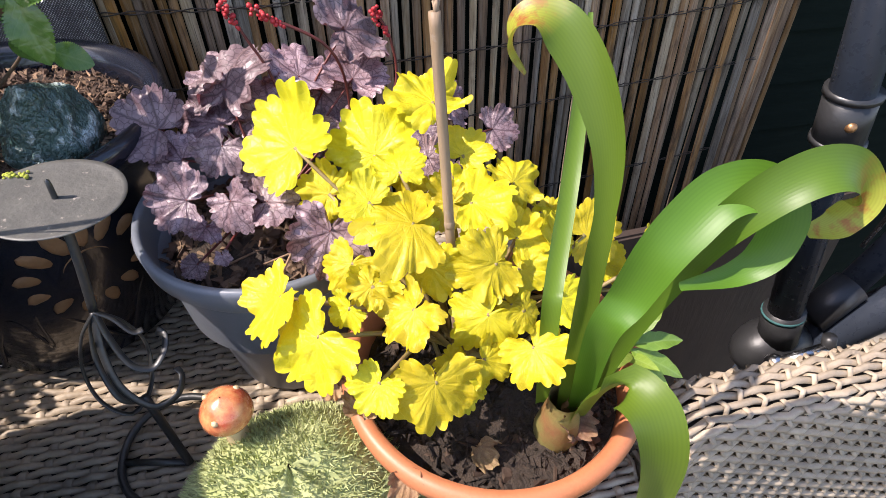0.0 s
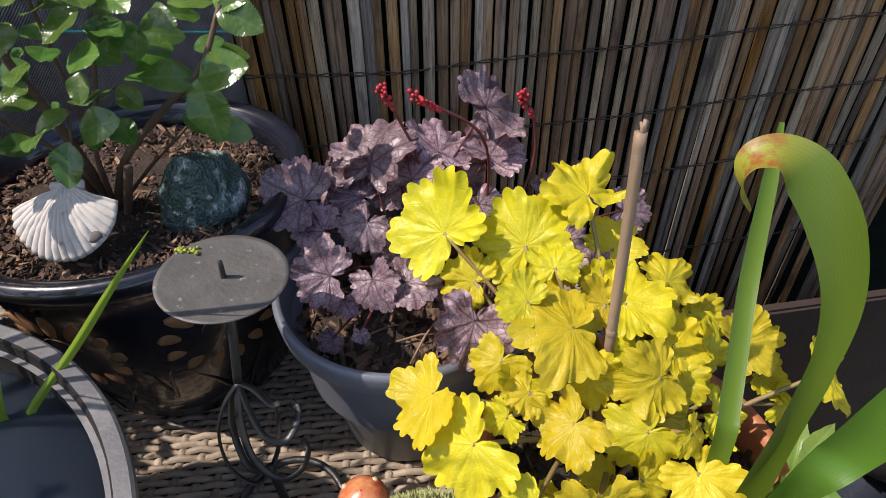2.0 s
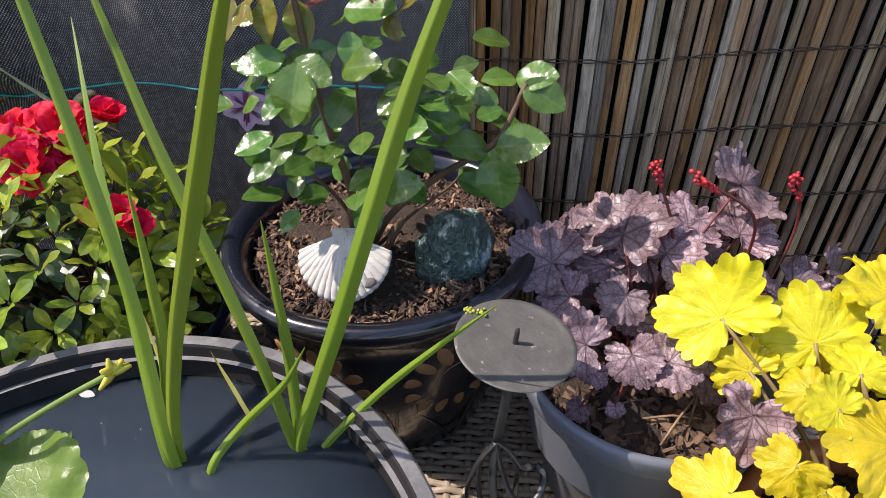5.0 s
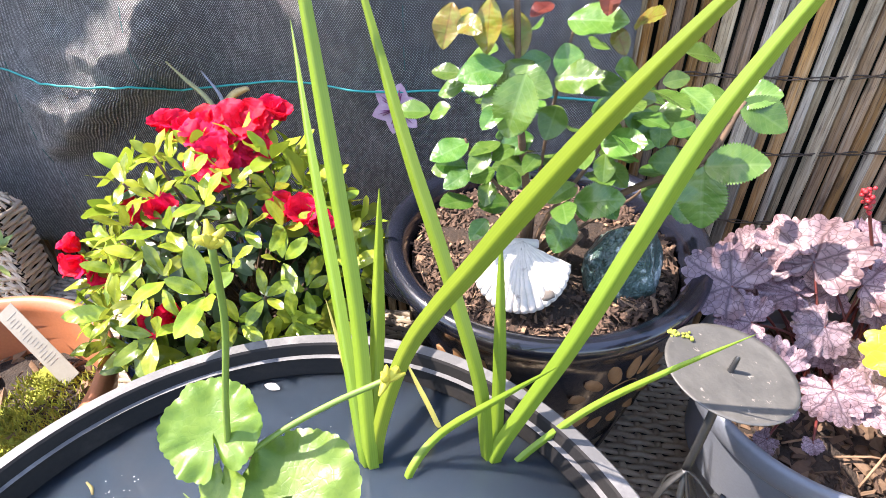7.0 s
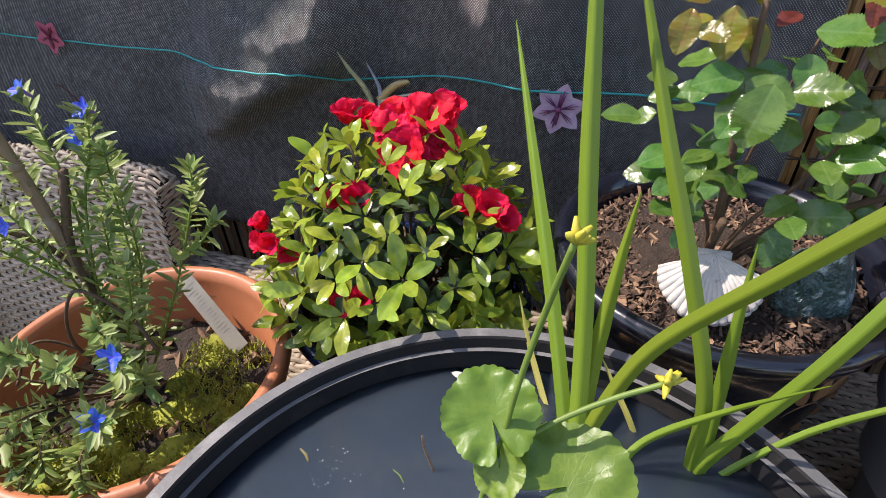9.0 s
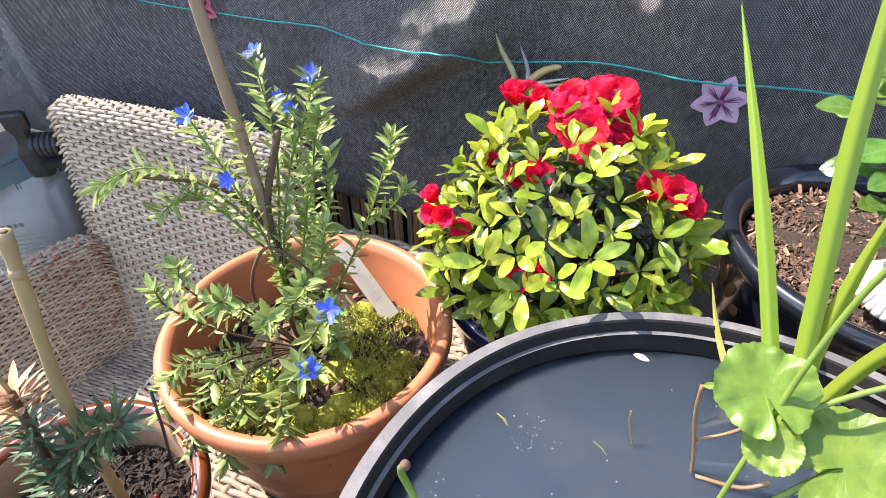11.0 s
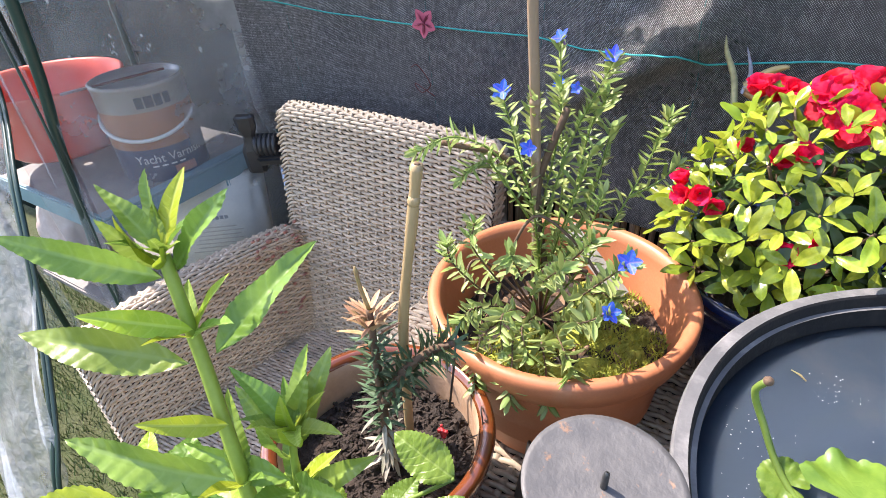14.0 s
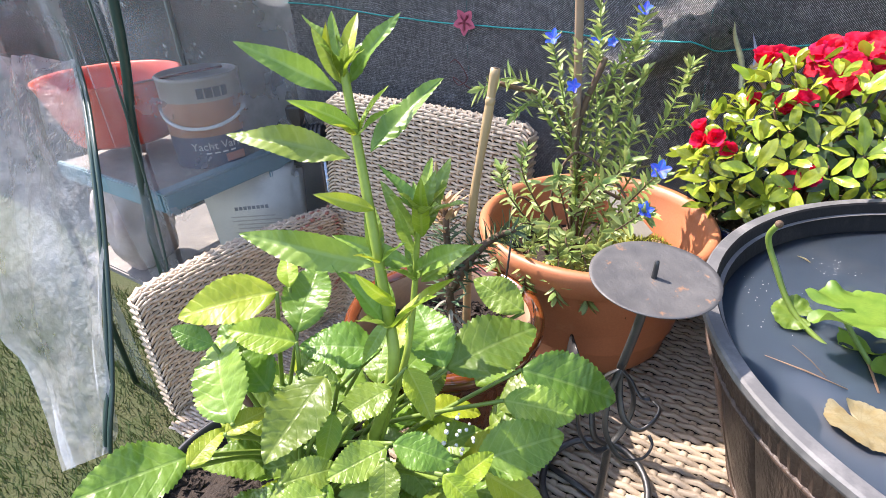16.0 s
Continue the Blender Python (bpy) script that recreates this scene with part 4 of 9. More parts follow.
def soil_disc(parent, c, r, z, mat, seed=0, hump=0.006):
    bm = bmesh.new()
    rings = [[bm.verts.new((c[0], c[1], z + hump))]]
    n = 40
    for i in range(1, 15):
        q = r * i / 14
        rings.append([bm.verts.new((c[0] + q * math.cos(a), c[1] + q * math.sin(a), z + hump * (1 - (i / 14) ** 2) + 0.006 * noise.noise((q * 40 * math.cos(a) + seed, q * 40 * math.sin(a), 1.0)) + 0.003 * noise.noise((q * 150 * math.cos(a) + seed, q * 150 * math.sin(a), 1.0))))
                      for a in (2 * math.pi * k / n for k in range(n))])
    for k in range(n):
        bm.faces.new((rings[0][0], rings[1][k], rings[1][(k + 1) % n]))
    for p, q in zip(rings[1:], rings[2:]):
        for k in range(n):
            bm.faces.new((p[k], q[k], q[(k + 1) % n], p[(k + 1) % n]))
    return part("soil", bm, mat, parent)


def pot(name, c, rim_z, profile, mats, label, category="plant pot", mat_ids=None, seg=72, wob=0.0):
    """profile: (radius, height above the table) from the base outside, over the rim and down inside."""
    ob = thing(name, (c[0], c[1], TZ), label, category)
    bm = bmesh.new()
    lathe(bm, (c[0], c[1], TZ + 0.001), profile, seg, wob, mat=mat_ids)
    part("body", bm, mats, ob)
    return ob


# terracotta-coloured pot of the lithodora
C_TERRA, R_TERRA, Z_TERRA = (-0.728, 0.377), 0.135, 0.128
h = Z_TERRA - TZ
terra = pot("terracotta_pot", C_TERRA, Z_TERRA, [(0.02, 0.0), (0.094, 0.0), (0.098, 0.006), (0.120, h - 0.040), (0.121, h - 0.036), (0.129, h - 0.032), (R_TERRA, h - 0.014), (R_TERRA, h - 0.004),
            (R_TERRA - 0.004, h), (R_TERRA - 0.011, h - 0.001), (0.120, h - 0.012), (0.1185, h - 0.03), (0.1165, h - 0.033), (0.116, h - 0.045), (0.114, h - 0.048), (0.107, h - 0.12)], TERRACOTTA,
            "round terracotta-coloured plastic pot with a rolled rim on the table")
soil_disc(terra, C_TERRA, 0.114, Z_TERRA - 0.066, SOIL, 3)
crumbs(terra, C_TERRA, 0.108, Z_TERRA - 0.062, LITTER, 210, 0.0075, "leaf_litter", 5)
random.seed(12)
bm = bmesh.new()
for _ in range(46):
    a, q = rnd(-2.3, 1.6), 0.1 * math.sqrt(rnd(0.02, 1))
    cx, cy = C_TERRA[0] + q * math.cos(a), C_TERRA[1] + q * math.sin(a)
    if noise.noise((cx * 22, cy * 22, 2)) + 0.2 < 0:
        continue
    s = rnd(0.011, 0.02)
    r = bmesh.ops.create_icosphere(bm, subdivisions=3, radius=s, matrix=Matrix.Translation((cx, cy, Z_TERRA - 0.064)) @ Matrix.Diagonal((1, 1, 0.62, 1)))
    for v in r["verts"]:
        v.co.z += 0.004 * noise.noise(v.co * 150)
part("moss_cushion", bm, MOSS_GREEN, terra, "low cushions of yellow-green moss", kind="stuff")
verts, faces = [], []
for _ in range(5200):
    a, q = rnd(-2.3, 1.6), 0.109 * math.sqrt(rnd(0.02, 1))
    cx, cy = C_TERRA[0] + q * math.cos(a), C_TERRA[1] + q * math.sin(a)
    thick = noise.noise((cx * 22, cy * 22, 2)) + 0.25
    if thick < 0:
        continue
    p = Vector((cx, cy, Z_TERRA - 0.060 + 0.018 * min(thick, 0.6) + 0.004 * noise.noise((cx * 60, cy * 60, 7))))
    d = Vector((rnd(-0.9, 0.9), rnd(-0.9, 0.9), 1)).normalized() * rnd(0.004, 0.009)
    b = rnd(0, 6.28)
    w = Vector((math.cos(b), math.sin(b), 0)) * rnd(0.0006, 0.0012)
    k = len(verts)
    verts += [p - w, p + w, p + d * 0.6 + w * 0.8, p + d]
    faces.append((k, k + 1, k + 2, k + 3))
me = bpy.data.meshes.new("moss")
me.from_pydata(verts, [], faces)
me.materials.append(MOSS_GREEN)
put("moss", me, terra, label="cushions of green moss", kind="stuff")

# chestnut glazed pot with the cane
C_BROWN, Z_BROWN = (-0.806, 0.168), 0.096
h = Z_BROWN - TZ
brown = pot("brown_glazed_pot", C_BROWN, Z_BROWN, [(0.02, 0.0), (0.066, 0.0), (0.07, 0.005), (0.088, h * 0.45), (0.092, h - 0.03), (0.0925, h - 0.022), (0.099, h - 0.014), (0.1, h - 0.006), (0.097, h), (0.090, h + 0.0005), (0.086, h - 0.006), (0.0835, h - 0.014),
            (0.083, h - 0.022), (0.078, h - 0.1)], [BROWN_GLAZE, BARE_CLAY], "glossy chestnut-brown glazed pot with a bare clay lining", mat_ids=[0] * 10 + [1] * 3)
soil_disc(brown, C_BROWN, 0.082, Z_BROWN - 0.045, SOIL, 9, 0.004)
crumbs(brown, C_BROWN, 0.078, Z_BROWN - 0.041, SOIL, 1500, 0.0046, "soil_crumb", 6)

# dark blue glazed pot of the azalea
C_AZ, Z_AZ = (-0.530, 0.548), 0.112
h = Z_AZ - TZ
az_pot = pot("blue_glazed_pot", C_AZ, Z_AZ, [(0.02, 0.0), (0.088, 0.0), (0.092, 0.006), (0.112, h * 0.6), (0.116, h - 0.03), (0.1165, h - 0.026), (0.124, h - 0.02), (0.128, h - 0.008), (0.126, h - 0.001), (0.12, h), (0.114, h - 0.006), (0.112, h - 0.02), (0.106, h - 0.07)],
             BLUE_GLAZE, "glossy dark blue glazed pot with a rounded rim on the table")
soil_disc(az_pot, C_AZ, 0.111, Z_AZ - 0.03, SOIL, 5)
crumbs(az_pot, C_AZ, 0.106, Z_AZ - 0.027, BARK, 300, 0.008, "bark_chip", 25)

# black and brown glazed pot of the rose, with a petal motif
C_ROSE, R_ROSE, Z_ROSE = (-0.245, 0.594), 0.147, 0.196
h = Z_ROSE - TZ
rose_pot = pot("black_glazed_pot", C_ROSE, Z_ROSE, [(0.02, 0.0), (0.094, 0.0), (0.1, 0.006), (0.112, 0.05), (0.126, h * 0.55), (0.131, h - 0.05), (0.133, h - 0.03), (0.142, h - 0.022), (R_ROSE, h - 0.010), (R_ROSE - 0.001, h - 0.002), (0.139, h), (0.131, h - 0.004), (0.126, h - 0.014),
               (0.124, h - 0.03), (0.118, h - 0.09)], BLACK_GLAZE, "large black and blue glazed pot with a raised petal motif", seg=96, wob=0.004)
soil_disc(rose_pot, C_ROSE, 0.123, Z_ROSE - 0.028, SOIL_DRY, 1, 0.012)
crumbs(rose_pot, C_ROSE, 0.120, Z_ROSE - 0.021, BARK, 3600, 0.0036, "bark_chip", 2)
crumbs(rose_pot, C_ROSE, 0.118, Z_ROSE - 0.020, LITTER, 420, 0.0042, "dry_bit", 8)


def on_pot(ang, z):
    zz = z - TZ
    r = 0.112 + (0.131 - 0.112) * max(0.0, min(1.0, (zz - 0.05) / (h - 0.10)))
    return Vector((C_ROSE[0] + r * math.cos(ang), C_ROSE[1] + r * math.sin(ang), z)), Vector((math.cos(ang), math.sin(ang), 0.08))


for a0 in (-1.95, -0.95, -3.0):
    z0 = 0.105
    for i in range(13):
        th = 2 * math.pi * i / 13
        bm = bmesh.new()
        bmesh.ops.create_uvsphere(bm, u_segments=10, v_segments=6, radius=1.0)
        p, n = on_pot(a0 + 0.037 * math.cos(th) / 0.125, z0 + 0.037 * math.sin(th))
        m = aim(p, Vector((-math.sin(a0) * math.cos(th), math.cos(a0) * math.cos(th), math.sin(th))), n)
        bm.transform(m @ Matrix.Diagonal((0.0068, 0.0155, 0.0022, 1)))
        part("petal_motif", bm, MOTIF, rose_pot)
    bm = bmesh.new()
    ring = [on_pot(a0 + 0.019 * math.cos(t) / 0.125, z0 + 0.017 * math.sin(t))[0] for t in (2 * math.pi * k / 24 for k in range(25))]
    tube(bm, ring, 0.0018, 5)
    for s in (-0.008, 0.0, 0.008):
        tube(bm, [on_pot(a0 + (s - 0.001) / 0.125, z0 - 0.013)[0], on_pot(a0 + (s + 0.001) / 0.125, z0 + 0.013)[0]], 0.0014, 5)
        tube(bm, [on_pot(a0 - 0.015 / 0.125, z0 + s * 0.9)[0], on_pot(a0, z0 + s)[0], on_pot(a0 + 0.015 / 0.125, z0 + s * 0.9)[0]], 0.0014, 5)
    part("lattice_motif", bm, MOTIF, rose_pot, "raised lattice roundel")
    bm = bmesh.new()
    tube(bm, spline([on_pot(a0 - 0.5, TZ + 0.055)[0], on_pot(a0 - 0.42, TZ + 0.105)[0], on_pot(a0 - 0.2, TZ + 0.07)[0], on_pot(a0, TZ + 0.03)[0], on_pot(a0 + 0.2, TZ + 0.07)[0], on_pot(a0 + 0.42, TZ + 0.105)[0], on_pot(a0 + 0.5, TZ + 0.055)[0]], 8), 0.0022, 5)
    part("scroll_motif", bm, BLACK_GLAZE, rose_pot)

# grey plastic pot of the purple heuchera
C_GREY, Z_GREY = (-0.022, 0.487), 0.150
h = Z_GREY - TZ
grey = pot("grey_plastic_pot", C_GREY, Z_GREY, [(0.02, 0.0), (0.062, 0.0), (0.065, 0.005), (0.083, h - 0.035), (0.0835, h - 0.03), (0.096, h - 0.026), (0.1, h - 0.02), (0.1015, h - 0.004), (0.1, h), (0.096, h), (0.0945, h - 0.003), (0.090, h - 0.03), (0.086, h - 0.09)], GREY_PLASTIC,
           "slate-grey plastic pot with a wide flat rim")
soil_disc(grey, C_GREY, 0.089, Z_GREY - 0.034, SOIL, 7)
crumbs(grey, C_GREY, 0.085, Z_GREY - 0.03, LITTER, 260, 0.008, "leaf_litter", 15)
crumbs(grey, C_GREY, 0.085, Z_GREY - 0.03, BARK, 420, 0.007, "bark_chip", 16)

# terracotta pot of the yellow heuchera
C_HEU, Z_HEU = (0.128, 0.343), 0.094
h = Z_HEU - TZ
heu = pot("terracotta_pot", C_HEU, Z_HEU, [(0.02, 0.0), (0.076, 0.0), (0.08, 0.005), (0.097, h - 0.035), (0.098, h - 0.03), (0.106, h - 0.027), (0.111, h - 0.014), (0.112, h - 0.005), (0.108, h), (0.101, h - 0.001), (0.098, h - 0.01), (0.0965, h - 0.03), (0.09, h - 0.09)], TERRACOTTA,
          "orange terracotta-coloured plastic pot with a smooth rim")
soil_disc(heu, C_HEU, 0.0965, Z_HEU - 0.028, SOIL, 2)
crumbs(heu, C_HEU, 0.092, Z_HEU - 0.024, SOIL, 900, 0.0055, "soil_crumb", 21)
crumbs(heu, C_HEU, 0.092, Z_HEU - 0.023, BARK, 150, 0.0048, "soil_crumb", 22)

# black plastic pot of the bright green plant
C_MINT, Z_MINT = (-0.845, -0.035), 0.045
h = Z_MINT - TZ
mint_pot = pot("black_nursery_pot", C_MINT, Z_MINT, [(0.02, 0.0), (0.074, 0.0), (0.077, 0.004), (0.092, h - 0.02), (0.096, h - 0.018), (0.0975, h - 0.002), (0.096, h), (0.093, h), (0.091, h - 0.006), (0.085, h - 0.07)], BLACK_PLASTIC, "thin black plastic nursery pot on the table")
soil_disc(mint_pot, C_MINT, 0.09, Z_MINT - 0.02, SOIL, 4)
crumbs(mint_pot, C_MINT, 0.086, Z_MINT - 0.017, SOIL, 700, 0.005, "soil_crumb", 26)

# barrel tub with water
C_TUB, R_TUB, Z_TUB, Z_WATER = (-0.368, 0.229), 0.222, 0.187, 0.160
h = Z_TUB - TZ
tub = thing("water_tub", (C_TUB[0], C_TUB[1], TZ), "black barrel-shaped plastic tub filled with pond water", "water tub")
bm = bmesh.new()
lathe(bm, (C_TUB[0], C_TUB[1], TZ + 0.001), [(0.02, 0), (0.142, 0.0), (0.148, 0.004), (0.198, h - 0.035), (0.194, h - 0.06), (0.14, 0.02), (0.01, 0.016)], 96)
part("body", bm, TUB_BLACK, tub)
bm = bmesh.new()
lathe(bm, (C_TUB[0], C_TUB[1], TZ), [(0.206, h - 0.010), (0.2205, h - 0.009), (R_TUB, h - 0.006), (R_TUB, h - 0.0015), (R_TUB - 0.0015, h), (0.2125, h), (0.2112, h - 0.0015), (0.2055, h - 0.028), (0.197, h - 0.06)], 128, 0.003, mat=[0, 0, 0, 0, 0, 1, 1, 1])
part("rim", bm, [TUB_RIM, TUB_BLACK], tub, "scuffed grey rim", smooth=False)
random.seed(31)
for i in range(24):
    a = 2 * math.pi * i / 24
    bm = bmesh.new()
    prev = None
    for j in range(8):
        z = 0.004 + (h - 0.020) * j / 7
        r = 0.150 + 0.0595 * j / 7 + 0.004 * math.sin(math.pi * j / 7)
        ring = []
        for t in (-0.125, -0.115, -0.06, 0, 0.06, 0.115, 0.125):
            rr = r + (0.0045 if abs(t) < 0.12 else 0.0) + 0.0012 * noise.noise((a * 9 + t * 40, z * 12, 0))
            ring.append(bm.verts.new((C_TUB[0] + rr * math.cos(a + t), C_TUB[1] + rr * math.sin(a + t), TZ + z)))
        if prev:
            for p, q, r2, s in zip(prev, prev[1:], ring[1:], ring):
                bm.faces.new((p, q, r2, s))
        prev = ring
    part("stave", bm, STAVE, tub)
bm = bmesh.new()
prev = None
for k in range(361):
    a = 2 * math.pi * k / 360
    ring = []
    for z in (h - 0.034, h - 0.009):
        r = 0.150 + 0.0595 * (z - 0.004) / (h - 0.020) + 0.0062 + (0.0014 if k % 2 else 0.0) + 0.0005 * noise.noise((k * 0.7, 0, 0))
        ring.append(bm.verts.new((C_TUB[0] + r * math.cos(a), C_TUB[1] + r * math.sin(a), TZ + z)))
    if prev:
        bm.faces.new((prev[0], ring[0], ring[1], prev[1]))
    prev = ring
part("ribbed_band", bm, STAVE, tub, "fine ribbed band below the rim", smooth=False)
for z, w in ((0.05, 0.005), (h - 0.036, 0.004)):
    bm = bmesh.new()
    r = 0.150 + 0.0595 * z / (h - 0.02) + 0.0062
    lathe(bm, (C_TUB[0], C_TUB[1], TZ + z), [(r - 0.004, -w / 2), (r + 0.001, -w / 2), (r + 0.0022, 0), (r + 0.0015, w / 2), (r - 0.004, w / 2)], 96)
    part("hoop", bm, STAVE, tub)


def water_material():
    m, nt, p = nodes_of("murky_pond_water")
    nt.links.new(mixed(nt, ramp(nt, noisy(nt, 11.0, 5.0, 0.6), 0.55, 0.8), (0.036, 0.052, 0.072), (0.052, 0.062, 0.074)), p.inputs["Base Color"])
    p.inputs["IOR"].default_value = 1.33
    p.inputs["Subsurface Weight"].default_value = 1.0
    p.inputs["Subsurface Radius"].default_value = (0.05, 0.06, 0.07)
    p.inputs["Subsurface Scale"].default_value = 1.0
    p.inputs["Roughness"].default_value = 0.03
    bumped(nt, p, noisy(nt, 24.0, 2.0, 0.5), 0.05, 0.002)
    return m


bm = bmesh.new()
lathe(bm, (C_TUB[0], C_TUB[1], Z_WATER), [(0.001, 0.0), (0.1, 0.0), (0.2062, 0.0), (0.204, -0.006), (0.165, -0.10), (0.001, -0.10)], 96)
water = part("pond_water", bm, water_material())
tagged(water, "still dark pond water reflecting the sky", "water", kind="structure")

# ---- leaf shapes: unit leaves, base at the origin, tip towards +y, face towards +z ----
def palmate_mesh(name, mat, seed, ruffle=0.10, lobes=5, cup=0.10, tooth=0.06, round_leaf=False, deep=0.2):
    """A lobed leaf: broad overlapping lobes at even angles, each with rounded teeth; the stalk joins in the notch at the base."""
    random.seed(seed)
    bm = bmesh.new()
    n, rings = 192, 10
    ph, ph2 = rnd(0, 6), rnd(0, 6)
    step = radians(55.0) if lobes < 8 else radians(40.0)
    count = 2 if lobes < 8 else 3
    dirs = [(i * step + (rnd(-0.05, 0.05) if i else 0), (1.0 - 0.055 * i * i) * rnd(0.93, 1.05), rnd(-0.5, 0.5)) for i in range(-count, count + 1)]
    edge = []
    for k in range(n):
        a = math.remainder(2 * math.pi * k / n, 2 * math.pi)
        if round_leaf:
            r = 0.92 + 0.035 * abs(math.cos(17 * a)) ** 0.7 + 0.09 * noise.noise((math.cos(a) * 2, math.sin(a) * 2, seed))
            r *= 1.0 + 0.05 * math.cos(a) - 0.06 * (a / math.pi) ** 2
        else:
            r = 0.0
            for c, ln, ofs in dirs:
                u = (a - c) / (step * 0.66)
                if abs(u) < 1.0:
                    v = ln * ((1 - deep * 1.5) + deep * 1.5 * (1 - abs(u) ** 2.4))
                    v *= 1 + tooth * (abs(math.cos(2.5 * math.pi * (u + 0.05 * ofs))) ** 0.6 - 0.65)
                    r = max(r, v)
            r = max(r, 0.42) + 0.04 * noise.noise((math.cos(a) * 3, math.sin(a) * 3, seed))
        b = abs(a)
        r *= 1 - 0.9 * math.exp(-((math.pi - b) / (0.15 if round_leaf else 0.26)) ** 2)
        edge.append((a, r))
    centre = bm.verts.new((0, 0, 0))
    prev = None
    for i in range(1, rings + 1):
        t = i / rings
        ring = []
        for a, r in edge:
            q = r * t
            x, y = q * math.sin(a), q * math.cos(a)
            z = cup * q * q * 0.8 - 0.16 * max(0, y) ** 2
            z += 0.08 * noise.noise((x * 1.8 + seed, y * 1.8, 3)) * t
            if round_leaf:
                z += ruffle * t ** 2.2 * (0.45 * math.sin(3 * a + ph) + 0.05 * math.sin(2 * lobes * a + ph2) * t + 1.5 * noise.noise((x * 3.0 + seed, y * 3.0, 0.5)))
            else:
                near = min(dirs, key=lambda d: abs(a - d[0]))
                off = q * abs(math.sin(a - near[0]))
                z += 0.07 * off * t ** 0.5
                z += t * t * sum(0.42 * d[2] * math.exp(-((a - d[0]) / (0.5 * step)) ** 2) for d in dirs)
                z += ruffle * t ** 2.4 * (0.22 * math.sin(4 * math.pi * (a - near[0]) / step) + 1.7 * noise.noise((x * 2.6 + seed, y * 2.6, 0.5)) + 0.5 * noise.noise((x * 6 + seed, y * 6, 4.5)))
                z += 0.030 * noise.noise((x * 7 + seed, y * 7, 8)) + 0.012 * noise.noise((x * 17 + seed, y * 17, 2))
            ring.append(bm.verts.new((x, y, z)))
        for k in range(n):
            if prev:
                bm.faces.new((prev[k], prev[(k + 1) % n], ring[(k + 1) % n], ring[k]))
            else:
                bm.faces.new((centre, ring[(k + 1) % n], ring[k]))
        prev = ring
    bmesh.ops.recalc_face_normals(bm, faces=bm.faces)
    return mesh_of(name, bm, mat)


def blade_mesh(name, mat, width=0.3, peak=0.45, tooth=0.0, teeth=14, fold=0.18, droop=0.25, wave=0.02, seed=0, n=20, sharp=0.8, round_tip=1.0, quilt=0.0, ribs=7):
    """A simple leaf with a midrib fold, a droop and, if asked, saw teeth and quilting between its side veins."""
    random.seed(seed)
    bm = bmesh.new()
    prev = None
    cols = (-1.0, -0.85, -0.55, -0.25, 0.0, 0.25, 0.55, 0.85, 1.0) if quilt else (-1.0, -0.6, -0.25, 0.0, 0.25, 0.6, 1.0)
    for i in range(n + 1):
        t = i / n
        s = t / peak if t < peak else (1 - t) / (1 - peak)
        w = width * 0.5 * (math.sin(math.pi / 2 * max(0.0, s)) ** (sharp if t < peak else sharp * round_tip))
        u = (t * teeth) % 1.0
        saw = 1 + tooth * (math.sin(math.pi * u ** 1.6) - 0.5) if 0.06 < t < 0.97 else 1
        ring = []
        for c in cols:
            ww = w * c * (saw if abs(c) == 1 else 1)
            z = fold * abs(ww) - droop * t * t + wave * math.sin(t * 9 + seed + (2 if c > 0 else 0)) * abs(c) * (w / (width * 0.5 + 1e-6))
            if quilt:
                z += quilt * (abs(math.sin(math.pi * ribs * (t - 1.5 * abs(ww) ** 1.35))) - 0.5) * min(1.0, abs(c) * 3) + 0.05 * noise.noise((ww * 4 + seed * 3, t * 3, 1.0)) * abs(c)
            ring.append(bm.verts.new((ww, t + (0.02 * tooth * 4 if abs(c) == 1 else 0), z)))
        if prev:
            for a, b, c2, d in zip(prev, prev[1:], ring[1:], ring):
                bm.faces.new((a, b, c2, d))
        prev = ring
    bmesh.ops.remove_doubles(bm, verts=bm.verts, dist=1e-5)
    return mesh_of(name, bm, mat)


def clump(name, items, parent, mat, label=""):
    """Many small leaves joined into one mesh: items are (mesh, matrix)."""
    vs, fs = [], []
    for me, m in items:
        o = len(vs)
        vs += [m @ v.co for v in me.vertices]
        fs += [tuple(o + i for i in p.vertices) for p in me.polygons]
    me = bpy.data.meshes.new(name)
    me.from_pydata(vs, [], fs)
    me.materials.append(mat)
    for p in me.polygons:
        p.use_smooth = True
    ob = put(name, me, parent, label=label)
    tagged(ob, label, kind="stuff")
    return ob


def ribbon(bm, pts, widths, face, gutter=0.25, cols=5, keel=False):
    """A strap leaf along points; face: the way its upper side looks, one vector or one for each point."""
    pts = [Vector(p) for p in pts]
    prev = None
    uv = bm.loops.layers.uv.new("UVMap")
    for i, p in enumerate(pts):
        d = (pts[min(i + 1, len(pts) - 1)] - pts[max(i - 1, 0)]).normalized()
        nrm = Vector(face[i] if isinstance(face, list) else face)
        nrm = (nrm - d * nrm.dot(d)).normalized()
        side = d.cross(nrm)
        ring = []
        for k in range(cols):
            c = -1 + 2 * k / (cols - 1)
            ring.append(bm.verts.new(p + side * c * widths[i] / 2 + nrm * gutter * widths[i] * ((abs(c) if keel else c * c) - 0.4) * 0.5))
        if prev:
            for k, (a, b, c2, d2) in enumerate(zip(prev, prev[1:], ring[1:], ring)):
                f = bm.faces.new((a, b, c2, d2))
                for loop, uu, vv in zip(f.loops, (k, k + 1, k + 1, k), (i - 1, i - 1, i, i)):
                    loop[uv].uv = (uu / (cols - 1), vv / len(pts))
        prev = ring
    return bm


